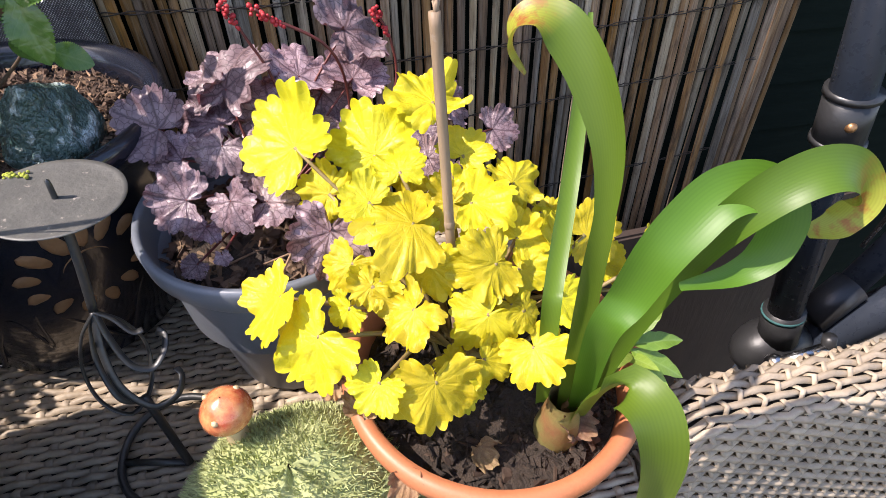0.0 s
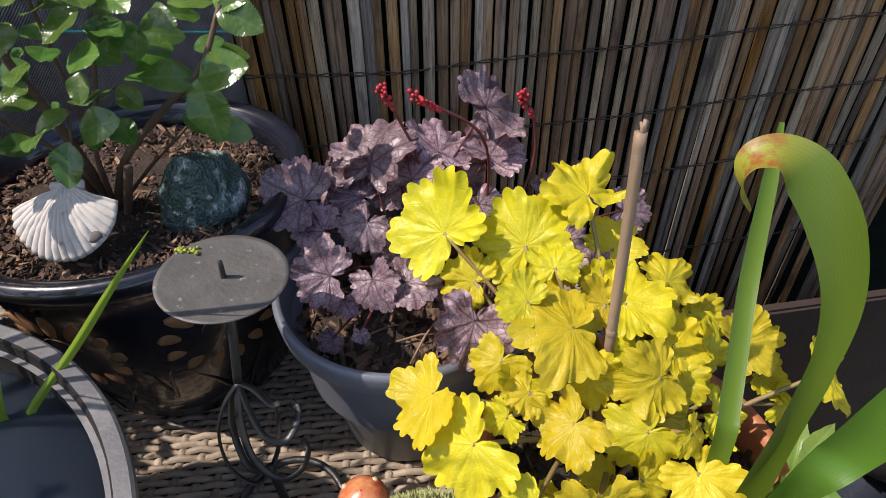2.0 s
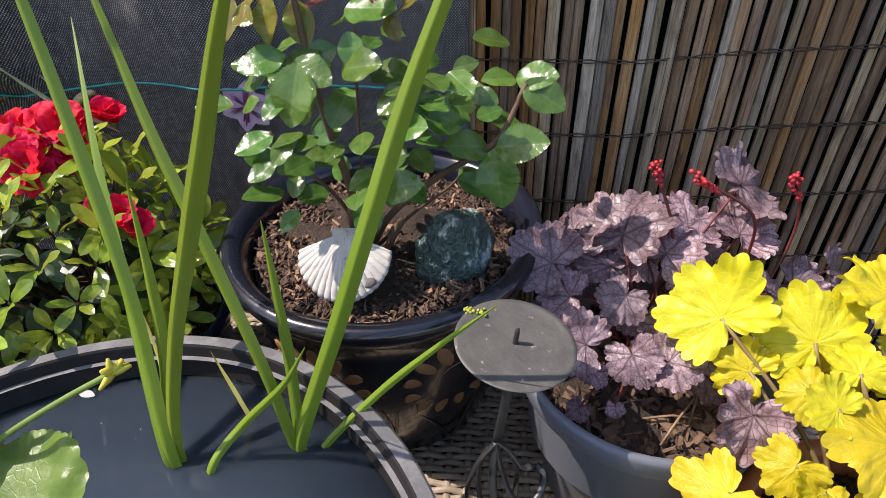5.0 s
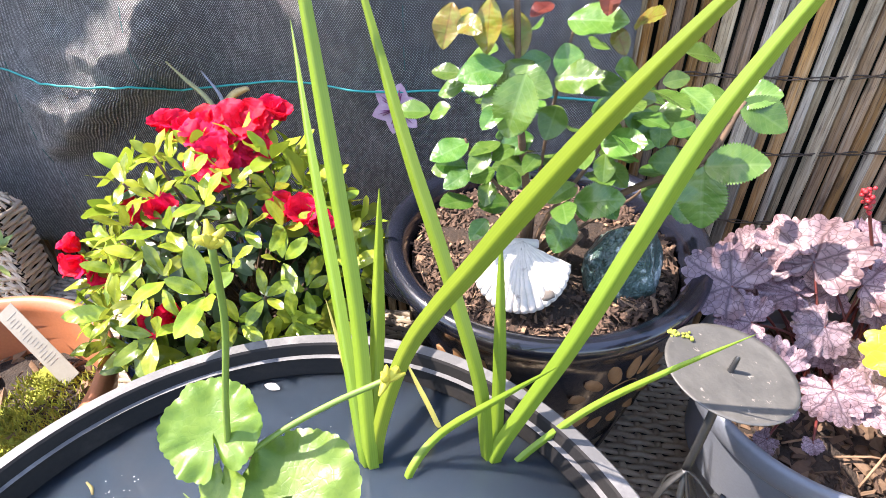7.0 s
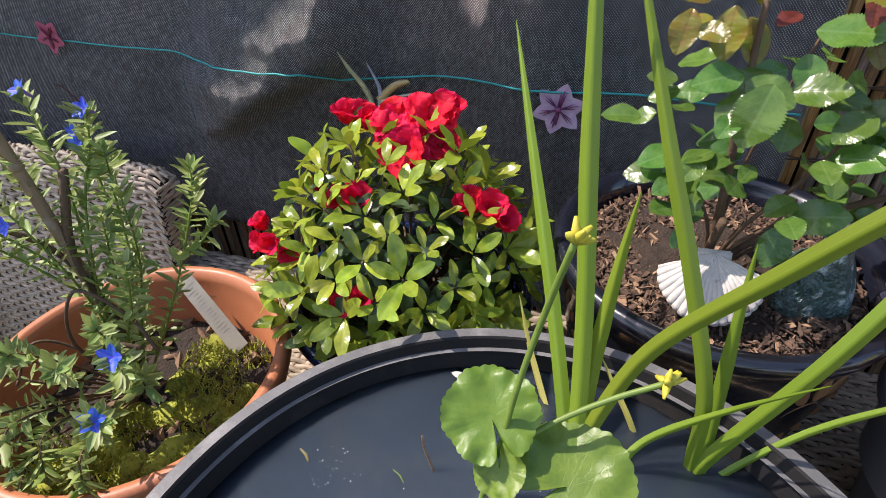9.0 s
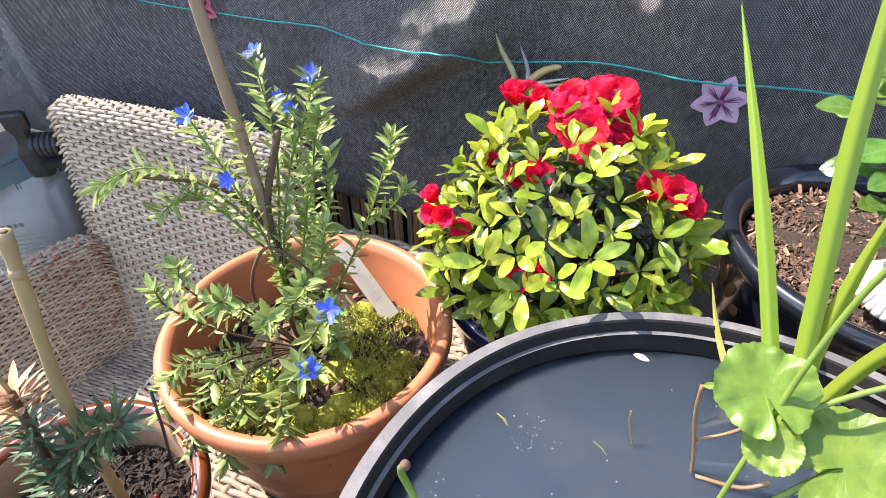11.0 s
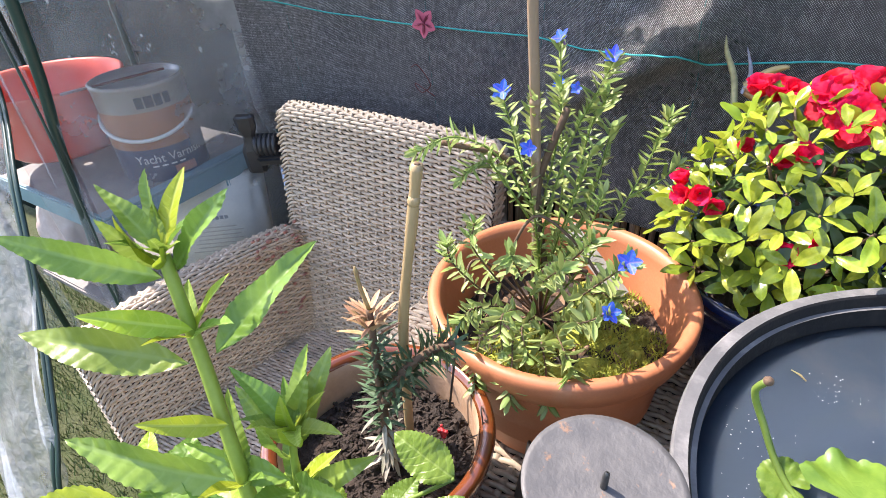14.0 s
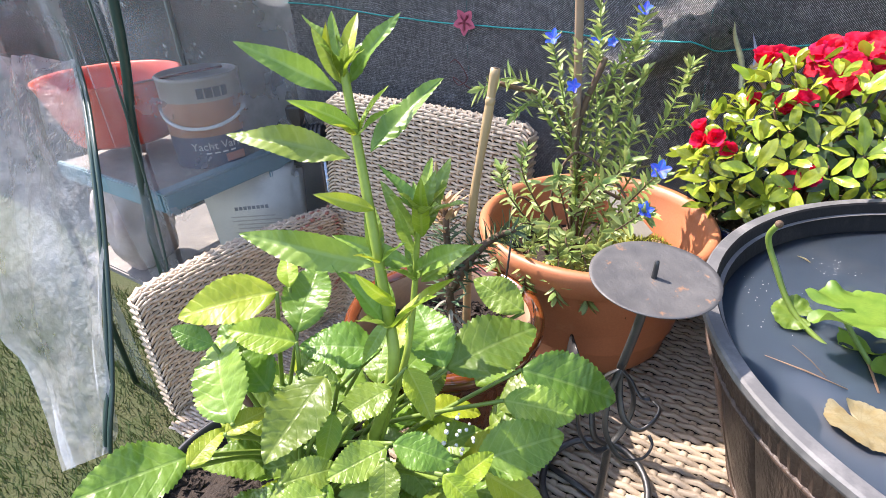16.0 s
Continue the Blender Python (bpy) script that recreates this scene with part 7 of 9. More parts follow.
# woody bare stems and a pale shed twig
for pts, r in (([F, (-0.765, 0.395, 0.12), (-0.77, 0.4, 0.2), (-0.79, 0.38, 0.255), (-0.835, 0.34, 0.28)], 0.0026), ([F, (-0.755, 0.4, 0.13), (-0.765, 0.398, 0.22), (-0.745, 0.41, 0.3)], 0.0036), ([F, (-0.745, 0.37, 0.14), (-0.725, 0.36, 0.17), (-0.7, 0.37, 0.16)], 0.0022),
               ([F, (-0.78, 0.37, 0.14), (-0.76, 0.38, 0.2), (-0.72, 0.385, 0.18), (-0.69, 0.375, 0.155)], 0.0016), ([F, (-0.8, 0.38, 0.12), (-0.82, 0.36, 0.14), (-0.815, 0.33, 0.12)], 0.0014)):
    part("woody_stem", tube(bmesh.new(), spline(pts, 7), r, 6), STEM_BROWN, litho)
BLUE = [blade_mesh("petal", M_BLUE_PETAL, 0.62, 0.5, 0.0, 8, 0.2, -0.1, 0.03, i, n=8, sharp=0.8) for i in range(2)]
CALYX = surface("blue_throat", (0.25, 0.12, 0.5), (0.3, 0.2, 0.6), 80, 0.5)
random.seed(72)
for c, n, r in (((-0.712, 0.422, 0.346), (-0.1, -0.6, 0.5), 0.0095), ((-0.757, 0.417, 0.358), (-0.2, -0.5, 0.7), 0.009), ((-0.769, 0.45, 0.309), (0.0, -0.7, 0.4), 0.008), ((-0.745, 0.43, 0.312), (0.2, -0.7, 0.4), 0.007), ((-0.788, 0.368, 0.324), (0.0, -0.7, 0.5), 0.0105), ((-0.76, 0.362, 0.279), (0.1, -0.8, 0.35), 0.009),
                ((-0.653, 0.318, 0.22), (0.1, -0.7, 0.6), 0.0115), ((-0.656, 0.287, 0.191), (0.5, -0.4, 0.6), 0.010)):
    n = Vector(n).normalized()
    bm = bmesh.new()
    tube(bm, [Vector(c) - n * r * 0.9, Vector(c) - n * r * 0.3, Vector(c)], [r * 0.1, r * 0.16, r * 0.2], 7)
    fl = part("flower", bm, CALYX, litho, "bright blue five-petalled flower")
    for k in range(5):
        side = n.orthogonal().normalized()
        u = side * math.cos(k * 1.257) + n.cross(side) * math.sin(k * 1.257)
        put("petal", BLUE[k % 2], fl, aim(c, u + n * 0.35, n, r))
bm = bmesh.new()
q = spline([(-0.762, 0.4, 0.06), (-0.768, 0.398, 0.25), (-0.773, 0.391, 0.392), (-0.777, 0.388, 0.52)], 8)
tube(bm, q, 0.0047, 10)
cane_knots(tagged(part("bamboo_cane", bm, CANE_GREY), "tall weathered garden cane supporting the lithodora", "cane"), q, (5, 11, 17), 0.0055, CANE_GREY)

# plant label in the terracotta pot
lab = thing("plant_label", (-0.70, 0.462, 0.08), "white plastic plant label with small print in the pot", "plant label")
m = aim((-0.683, 0.452, 0.078), Vector((-0.764, 0.493, 0.137)) - Vector((-0.679, 0.456, 0.083)), (0.3, -0.75, 0.55))
bm = bmesh.new()
box(bm, (0, 0.048, 0), (0.019, 0.1, 0.0008), bevel=0.0003)
part("tag", bm, TAG, lab, m=m, smooth=False)
bm = bmesh.new()
random.seed(5)
for k in range(16):
    box(bm, (rnd(-0.002, 0.001), 0.024 + k * 0.0042, 0.0007), (rnd(0.006, 0.012), 0.00035, 0.0002))
part("print", bm, INK, lab, "illegible fine print", smooth=False, m=m)

# ---- spiny cutting in the brown pot ----
spiny = thing("spiny_conifer_cutting", (-0.8, 0.17, Z_BROWN - 0.045), "small spiny conifer cutting with brown dead tips in a brown pot", "plant")
NEEDLE = [blade_mesh("needle_leaf", M_SPINY, 0.2, 0.3, 0, 8, 0.2, 0.1, 0, i, n=6, sharp=0.7) for i in range(2)]
NEEDLE_D = [blade_mesh("dead_needle_leaf", M_SPINY_DEAD, 0.22, 0.3, 0, 8, 0.2, 0.15, 0, i, n=6, sharp=0.7) for i in range(2)]
NEEDLE_G = [blade_mesh("withered_needle_leaf", M_SPINY_GREY, 0.2, 0.3, 0, 8, 0.2, 0.3, 0, i, n=6, sharp=0.7) for i in range(2)]
random.seed(81)
for pts, n, dead, low in (([(-0.79, 0.165, 0.05), (-0.797, 0.168, 0.1), (-0.806, 0.18, 0.16), (-0.812, 0.188, 0.208)], 170, 0.84, 0.36), ([(-0.797, 0.172, 0.125), (-0.784, 0.183, 0.155), (-0.766, 0.197, 0.176), (-0.748, 0.206, 0.186)], 100, 2.0, 0.0)):
    q = spline(pts, 8)
    st = part("stem", tube(bmesh.new(), q, [0.0052 * (1 - 0.5 * i / len(q)) for i in range(len(q))], 7), STEM_BROWN, spiny)
    for i in range(n):
        t = 0.1 + 0.9 * i / n
        k = min(int(t * (len(q) - 1)), len(q) - 2)
        d = (q[k + 1] - q[k]).normalized()
        side = d.orthogonal().normalized()
        th = i * 2.39996
        u = side * math.cos(th) + d.cross(side) * math.sin(th)
        p = q[k].lerp(q[k + 1], t * (len(q) - 1) - k)
        is_dead, is_grey = t > dead + rnd(-0.06, 0.06), t < low + rnd(-0.08, 0.08)
        kind, me, up = ("dead_needle_leaf", NEEDLE_D, rnd(0.2, 1.4)) if is_dead else ("withered_needle_leaf", NEEDLE_G, rnd(-0.9, 0.2)) if is_grey else ("needle_leaf", NEEDLE, rnd(0.1, 0.8))
        put(kind, me[i % 2], st, aim(p + u * 0.003, u + d * up, d, rnd(0.015, 0.024) * (1.2 if is_dead else 1)))
part("dry_tip", tube(bmesh.new(), spline([(-0.812, 0.188, 0.208), (-0.819, 0.19, 0.225), (-0.823, 0.192, 0.243)], 5), [0.0016] * 10 + [0.0006], 6), STEM_PALE, spiny)
bm = bmesh.new()
q = spline([(-0.799, 0.198, 0.05), (-0.793, 0.203, 0.186), (-0.781, 0.214, 0.283), (-0.776, 0.219, 0.324)], 8)
tube(bm, q, [0.0040 + 0.0003 * math.sin(i * 0.9) for i in range(len(q))], 12)
short_cane = tagged(part("bamboo_cane", bm, CANE), "short tan bamboo cane standing in the brown pot", "cane")
cane_knots(short_cane, q, (8, 18), 0.0046, CANE)
bm = bmesh.new()
tube(bm, [(-0.776, 0.219, 0.3238), (-0.776, 0.2191, 0.3245)], [0.0024, 0.0022], 10)
part("cut_end", bm, STEM_BROWN, short_cane, "dark hollow cut end")
# small red tag, sprout and rusty wire in the brown pot
bm = bmesh.new()
for k in range(9):
    bmesh.ops.create_icosphere(bm, subdivisions=1, radius=rnd(0.0015, 0.003), matrix=Matrix.Translation((-0.765 + rnd(-0.004, 0.004), 0.205 + rnd(-0.003, 0.003), 0.066 + rnd(0, 0.009))))
tagged(part("red_fragment", bm, BUD_RED), "small red withered fragment on the soil", "fragment")
sprout = thing("seedling", (-0.742, 0.175, 0.058), "tiny green seedling sprouting from dark soil", "seedling")
part("stem", tube(bmesh.new(), [(-0.756, 0.178, 0.055), (-0.756, 0.178, 0.066)], 0.0008, 5), STEM_GREEN, sprout)
for k in range(5):
    put("leaf", LANCE[k % 3], sprout, aim((-0.756, 0.178, 0.06 + 0.002 * k), (math.cos(k * 2.4), math.sin(k * 2.4), 0.8), (0, -0.5, 1), 0.008))
bm = bmesh.new()
tube(bm, spline([(-0.737, 0.226, 0.098), (-0.732, 0.216, 0.106), (-0.728, 0.21, 0.09), (-0.738, 0.205, 0.08), (-0.745, 0.212, 0.07), (-0.733, 0.216, 0.068), (-0.738, 0.22, 0.086), (-0.726, 0.214, 0.1)], 8), 0.0007, 5)
tagged(part("rusty_wire", bm, WIRE), "tangle of thin rusty wire at the brown pot's rim", "wire")
bm = bmesh.new()
tube(bm, [(-0.775, 0.232, 0.07), (-0.771, 0.238, 0.12), (-0.768, 0.242, 0.165)], 0.0012, 6)
tagged(part("metal_pick", bm, IRON), "thin dark banded metal pick in the brown pot", "pick")

# dark strip of folded plastic between the pots
bm = bmesh.new()
box(bm, (0, 0, 0), (0.003, 0.035, 0.10), bevel=0.001)
tagged(part("plastic_strip", bm, BLACK_PLASTIC, m=pose(-0.694, 0.225, 0.012, 4, 6, 35)), "folded black plastic strip wedged between two pots", "plastic")

# ---- pond plants in the tub ----
iris = thing("pond_iris", (-0.31, 0.375, Z_WATER), "pond iris with long upright green blades growing from the water", "plant")
BLADES = [([(-0.35, 0.362, 0.13), (-0.353, 0.365, 0.171), (-0.376, 0.418, 0.245), (-0.403, 0.477, 0.316), (-0.433, 0.549, 0.388)], 0.0115, M_IRIS), ([(-0.347, 0.36, 0.13), (-0.348, 0.364, 0.179), (-0.356, 0.398, 0.262), (-0.367, 0.425, 0.345), (-0.377, 0.448, 0.435), (-0.385, 0.465, 0.51)], 0.0125, M_IRIS),
          ([(-0.345, 0.365, 0.13), (-0.346, 0.369, 0.183), (-0.345, 0.392, 0.232), (-0.342, 0.406, 0.286), (-0.338, 0.415, 0.34)], 0.011, M_IRIS), ([(-0.347, 0.362, 0.14), (-0.34, 0.368, 0.195), (-0.318, 0.374, 0.265), (-0.277, 0.357, 0.345), (-0.248, 0.344, 0.399), (-0.225, 0.331, 0.44), (-0.2, 0.318, 0.48)], 0.0112, M_IRIS),
          ([(-0.27, 0.375, 0.13), (-0.274, 0.379, 0.17), (-0.28, 0.385, 0.226), (-0.302, 0.407, 0.294), (-0.325, 0.43, 0.354), (-0.345, 0.455, 0.408), (-0.362, 0.476, 0.455)], 0.0105, M_IRIS), ([(-0.267, 0.374, 0.13), (-0.268, 0.378, 0.164), (-0.269, 0.395, 0.218), (-0.271, 0.408, 0.267), (-0.273, 0.419, 0.315)], 0.0095, M_IRIS),
          ([(-0.272, 0.372, 0.13), (-0.267, 0.378, 0.17), (-0.231, 0.385, 0.266), (-0.207, 0.395, 0.332), (-0.186, 0.404, 0.389), (-0.16, 0.402, 0.45), (-0.145, 0.4, 0.49)], 0.0115, M_IRIS), ([(-0.325, 0.35, 0.14), (-0.32, 0.36, 0.165), (-0.303, 0.378, 0.182), (-0.267, 0.378, 0.225), (-0.238, 0.36, 0.28)], 0.0065, M_IRIS),
          ([(-0.258, 0.375, 0.14), (-0.253, 0.38, 0.16), (-0.215, 0.394, 0.201), (-0.178, 0.393, 0.245), (-0.143, 0.389, 0.286)], 0.006, M_IRIS), ([(-0.355, 0.378, 0.14), (-0.364, 0.391, 0.152), (-0.378, 0.416, 0.166), (-0.391, 0.438, 0.185), (-0.403, 0.456, 0.215)], 0.006, M_IRIS_DEAD),
          ([(-0.3, 0.39, 0.14), (-0.312, 0.4, 0.165), (-0.325, 0.412, 0.182), (-0.338, 0.424, 0.2)], 0.005, M_IRIS_DEAD)]
for pts, w, mat in BLADES:
    q = spline(pts, 8)
    part("blade", ribbon(bmesh.new(), q, taper(len(q), w * 0.88, 0.85, 0.06, 0.2), (-0.15, -0.95, 0.25), -0.62, 7, True), mat, iris)

lily = thing("marsh_marigold", (-0.4, 0.28, Z_WATER), "marsh marigold with scalloped green leaves rising from the tub", "plant")
LILY = [palmate_mesh("leaf", M_LILY, 300 + i, 0.15, 9, 0.22, 0.04, True) for i in range(2)]
put("leaf", LILY[0], lily, aim((-0.392, 0.302, 0.275), (-0.25, 0.35, 0.25), (0.25, -0.75, 0.65), 0.025))
put("leaf", LILY[1], lily, aim((-0.352, 0.290, 0.254), (0.7, 0.35, 0.2), (-0.1, -0.35, 0.95), 0.031))
put("leaf", LILY[1], lily, aim((-0.384, 0.287, 0.258), (0.25, -0.8, -0.45), (-0.3, -0.5, 0.7), 0.014))
put("leaf", LILY[0], lily, aim((-0.524, 0.214, 0.168), (-0.85, 0.1, 0.1), (0.1, -0.5, 0.85), 0.015), "pale young leaf")
put("leaf", LILY[1], lily, aim((-0.49, 0.2, 0.19), (0.9, 0.1, 0.15), (0.0, 0.1, 1), 0.037))
put("leaf", LILY[0], lily, aim((-0.46, 0.21, 0.159), (0.6, 0.6, 0.0), (0, 0, 1), 0.04))
for pts, r in (([(-0.40, 0.27, 0.15), (-0.392, 0.285, 0.23), (-0.386, 0.297, 0.262), (-0.381, 0.306, 0.299), (-0.374, 0.313, 0.337), (-0.366, 0.311, 0.378)], 0.0015), ([(-0.386, 0.295, 0.258), (-0.364, 0.31, 0.27), (-0.34, 0.322, 0.281), (-0.316, 0.33, 0.292)], 0.0015),
               ([(-0.41, 0.26, 0.15), (-0.38, 0.275, 0.22), (-0.352, 0.292, 0.252)], 0.0017), ([(-0.44, 0.16, 0.14), (-0.48, 0.185, 0.152), (-0.522, 0.213, 0.167), (-0.545, 0.226, 0.2), (-0.553, 0.228, 0.218), (-0.55, 0.226, 0.23)], 0.0022), ([(-0.45, 0.17, 0.14), (-0.48, 0.19, 0.165), (-0.5, 0.2, 0.188)], 0.0018)):
    q = spline(pts, 7)
    part("stem", tube(bmesh.new(), q, r, 7), STEM_GREEN, lily)
FADED = surface("faded_yellow_flower", (0.55, 0.45, 0.03), (0.45, 0.42, 0.05), 60, 0.6)
random.seed(91)
for c in ((-0.366, 0.311, 0.378), (-0.316, 0.33, 0.292)):
    bm = bmesh.new()
    for k in range(9):
        d = (jit(1) + Vector((0.1, 0, 0.5))).normalized()
        tube(bm, [c, Vector(c) + d * 0.004, Vector(c) + d * rnd(0.006, 0.009)], [0.0022, 0.0019, 0.0007], 5)
    part("seed_head", bm, FADED, lily, "faded yellow flower head", kind="stuff")
bm = bmesh.new()
bmesh.ops.create_icosphere(bm, subdivisions=2, radius=0.003, matrix=Matrix.Translation((-0.549, 0.226, 0.231)))
part("dark_bud", bm, STEM_BROWN, lily, "dark withered tip")
# floating bits
STRAW = surface("wet_brown_straw", (0.30, 0.17, 0.08), (0.2, 0.1, 0.05), 60, 0.5)
for a, b, r, mat, label in (((-0.536, 0.164), (-0.488, 0.154), 0.0009, STRAW, "pale brown straw floating in the tub"), ((-0.521, 0.185), (-0.5, 0.16), 0.0006, STEM_BROWN, "thin dark straw floating in the tub"), ((-0.484, 0.216), (-0.472, 0.16), 0.0013, STRAW, "rusty brown dead blade floating in the tub"),
                            ((-0.46, 0.325), (-0.45, 0.318), 0.0006, STEM_GREEN, "green scrap floating on the water"),
                            ((-0.527, 0.322), (-0.517, 0.315), 0.0012, STEM_PALE, "small dead leaf floating on the water")):
    c = Vector((*a, Z_WATER + 0.0008)).lerp(Vector((*b, Z_WATER + 0.0008)), 0.5) + Vector((0.001, 0.0006, 0.0003))
    tagged(part("floating_scrap", tube(bmesh.new(), [Vector((*a, Z_WATER + 0.0008)), c, Vector((*b, Z_WATER + 0.0008))], [r * 0.5, r, r * 0.6], 6, 0.5), mat), label, "plant scrap")
# pale specks: bubbles, and small reflections on the water modelled as bits
bm = bmesh.new()
random.seed(92)
for cx, cy, n, w in ((-0.545, 0.255, 22, 0.012), (-0.50, 0.315, 30, 0.008), (-0.46, 0.27, 8, 0.04), (-0.40, 0.35, 8, 0.05), (-0.53, 0.215, 14, 0.01)):
    for _ in range(n):
        bmesh.ops.create_icosphere(bm, subdivisions=1, radius=rnd(0.00015, 0.0005), matrix=Matrix.Translation((cx + random.gauss(0, w), cy + random.gauss(0, w), Z_WATER)) @ Matrix.Diagonal((1, 1, 0.5, 1)))
tagged(part("surface_bubble", bm, WHITE_PAINT, kind="stuff"), "tiny pale bubbles and specks, some standing in for reflections on the water", "bubble")
LILY_DEAD = palmate_mesh("floating_leaf", M_LILY_DEAD, 311, 0.09, 9, 0.1, 0.05, True)
tagged(put("floating_leaf", LILY_DEAD, None, aim((-0.482, 0.124, Z_WATER + 0.003), (0.5, -0.5, 0.02), (0.05, 0.05, 1), 0.0215)), "yellowed dying leaf floating on the pond water", "leaf")
PETAL_W = blade_mesh("floating_petal", SHELL, 0.5, 0.5, 0, 6, 0.1, 0.1, 0.01, 1, n=8)
tagged(put("floating_petal", PETAL_W, None, aim((-0.445, 0.413, Z_WATER + 0.0015), (1, -0.1, 0), (0, 0, 1), 0.013)), "white fallen petal floating on the pond water", "petal")
twig = thing("twig", (-0.39, 0.33, Z_WATER), "forked brown dead twig sticking out of the water", "twig")
for pts, r in (([(-0.395, 0.325, 0.145), (-0.4, 0.33, 0.175), (-0.408, 0.332, 0.21), (-0.411, 0.332, 0.236)], 0.0012), ([(-0.402, 0.331, 0.188), (-0.385, 0.335, 0.2), (-0.372, 0.335, 0.222)], 0.001), ([(-0.395, 0.325, 0.16), (-0.37, 0.325, 0.163), (-0.355, 0.33, 0.17)], 0.0014), ([(-0.43, 0.33, 0.15), (-0.44, 0.335, 0.175), (-0.442, 0.336, 0.19)], 0.0008)):
    part("branch", tube(bmesh.new(), spline(pts, 5), r, 6), STRAW, twig)
for c, d in (((-0.411, 0.332, 0.236), (0.4, -0.2, 0.4)), ((-0.372, 0.335, 0.222), (0.3, -0.1, 0.9))):
    put("bud_leaf", LANCE[0], twig, aim(c, d, (0, -0.7, 0.6), 0.012))

# ---- bright green broad-leaved plant and tall lance-leaved plant in the black pot ----
mint = thing("broad_leaved_plant", (C_MINT[0], C_MINT[1], Z_MINT - 0.02), "lush plant with broad toothed bright green leaves in a black pot", "plant")
MINT = [blade_mesh("leaf", M_MINT, 0.60, 0.42, 0.085, 19, 0.16, 0.2 + 0.12 * (i % 2), 0.05, i, n=85, sharp=0.72, quilt=0.03) for i in range(4)]
MINT_Y = [blade_mesh("leaf", M_MINT_YOUNG, 0.54, 0.40, 0.055, 17, 0.2, 0.3, 0.03, i, n=85, sharp=0.7, quilt=0.02) for i in range(2)]
BROAD = [(-0.808, -0.099, 0.163, -0.818, -0.151, 0.184), (-0.796, -0.075, 0.174, -0.847, -0.049, 0.206), (-0.808, -0.006, 0.191, -0.825, 0.037, 0.222), (-0.806, -0.039, 0.165, -0.85, -0.036, 0.203),
         (-0.764, -0.025, 0.187, -0.761, -0.081, 0.176), (-0.734, 0.001, 0.17, -0.751, -0.035, 0.17), (-0.714, 0.033, 0.171, -0.754, 0.057, 0.198), (-0.716, 0.038, 0.165, -0.677, 0.093, 0.187),
         (-0.697, 0.119, 0.168, -0.737, 0.115, 0.189), (-0.675, 0.069, 0.159, -0.611, 0.09, 0.148), (-0.676, 0.045, 0.15, -0.632, 0.061, 0.148), (-0.673, 0.002, 0.137, -0.631, 0.038, 0.151),
         (-0.707, -0.039, 0.171, -0.721, -0.071, 0.173), (-0.709, -0.032, 0.166, -0.675, -0.024, 0.165), (-0.742, -0.087, 0.17, -0.724, -0.061, 0.169), (-0.701, -0.048, 0.174, -0.686, -0.069, 0.165),
         (-0.839, -0.019, 0.201, -0.855, -0.034, 0.212), (-0.84, -0.048, 0.197, -0.856, -0.061, 0.21), (-0.758, 0.02, 0.178, -0.799, -0.011, 0.191), (-0.792, -0.02, 0.176, -0.795, 0.002, 0.183),
         (-0.764, 0.004, 0.17, -0.785, 0.007, 0.178), (-0.767, -0.014, 0.171, -0.786, -0.024, 0.182), (-0.718, -0.079, 0.168, -0.735, -0.096, 0.172)]
YOUNG = [(-0.82, -0.006, 0.22, -0.854, -0.056, 0.227), (-0.79, -0.022, 0.201, -0.82, -0.046, 0.218), (-0.727, 0.009, 0.184, -0.699, -0.003, 0.169), (-0.8, -0.105, 0.165, -0.8, -0.08, 0.175),
         (-0.796, -0.081, 0.171, -0.792, -0.067, 0.174), (-0.827, 0.01, 0.212, -0.841, 0.023, 0.228), (-0.752, -0.035, 0.17, -0.741, -0.057, 0.16), (-0.671, -0.026, 0.15, -0.663, -0.013, 0.156),
         (-0.675, -0.031, 0.16, -0.66, -0.032, 0.153)]
random.seed(95)
foot = Vector((C_MINT[0] + 0.02, C_MINT[1] + 0.02, Z_MINT - 0.02))
for i, (x0, y0, z0, x1, y1, z1) in enumerate(BROAD + YOUNG):
    b, t = Vector((x0, y0, z0)), Vector((x1, y1, z1))
    me = MINT[i % 4] if i < len(BROAD) else MINT_Y[i % 2]
    put("leaf", me, mint, aim(b, t - b, Vector((0.35, -0.4, 0.8)) + jit(0.22), max(0.028, (t - b).length * 1.02)))
    stalk(mint, foot + Vector((rnd(-0.03, 0.03), rnd(-0.03, 0.03), 0)), b, 0.0022, 0.0014, STEM_GREEN, 0.012)
for _ in range(60):
    a, q = rnd(0, 6.28), rnd(0.01, 0.1)
    p = Vector((-0.79 + q * math.cos(a), 0.0 + q * 0.8 * math.sin(a), rnd(0.04, 0.115) - 0.25 * q))
    put("leaf", (MINT + MINT_Y[:1])[random.randrange(5)], mint, aim(p, (math.cos(a), math.sin(a), rnd(-0.3, 0.7)), Vector((0.1, -0.3, 0.9)) + jit(0.5), rnd(0.03, 0.056)))
for _ in range(70):
    a, q = rnd(0, 6.28), 0.105 * math.sqrt(rnd(0.0, 1))
    p = Vector((-0.765 + q * math.cos(a), 0.015 + q * 0.75 * math.sin(a), rnd(0.085, 0.15) - 0.35 * q))
    put("leaf", (MINT + MINT_Y[:1])[random.randrange(5)], mint, aim(p, (math.cos(a), math.sin(a), rnd(-0.2, 0.9)), Vector((0.05, -0.35, 0.9)) + jit(0.45), rnd(0.036, 0.06)))
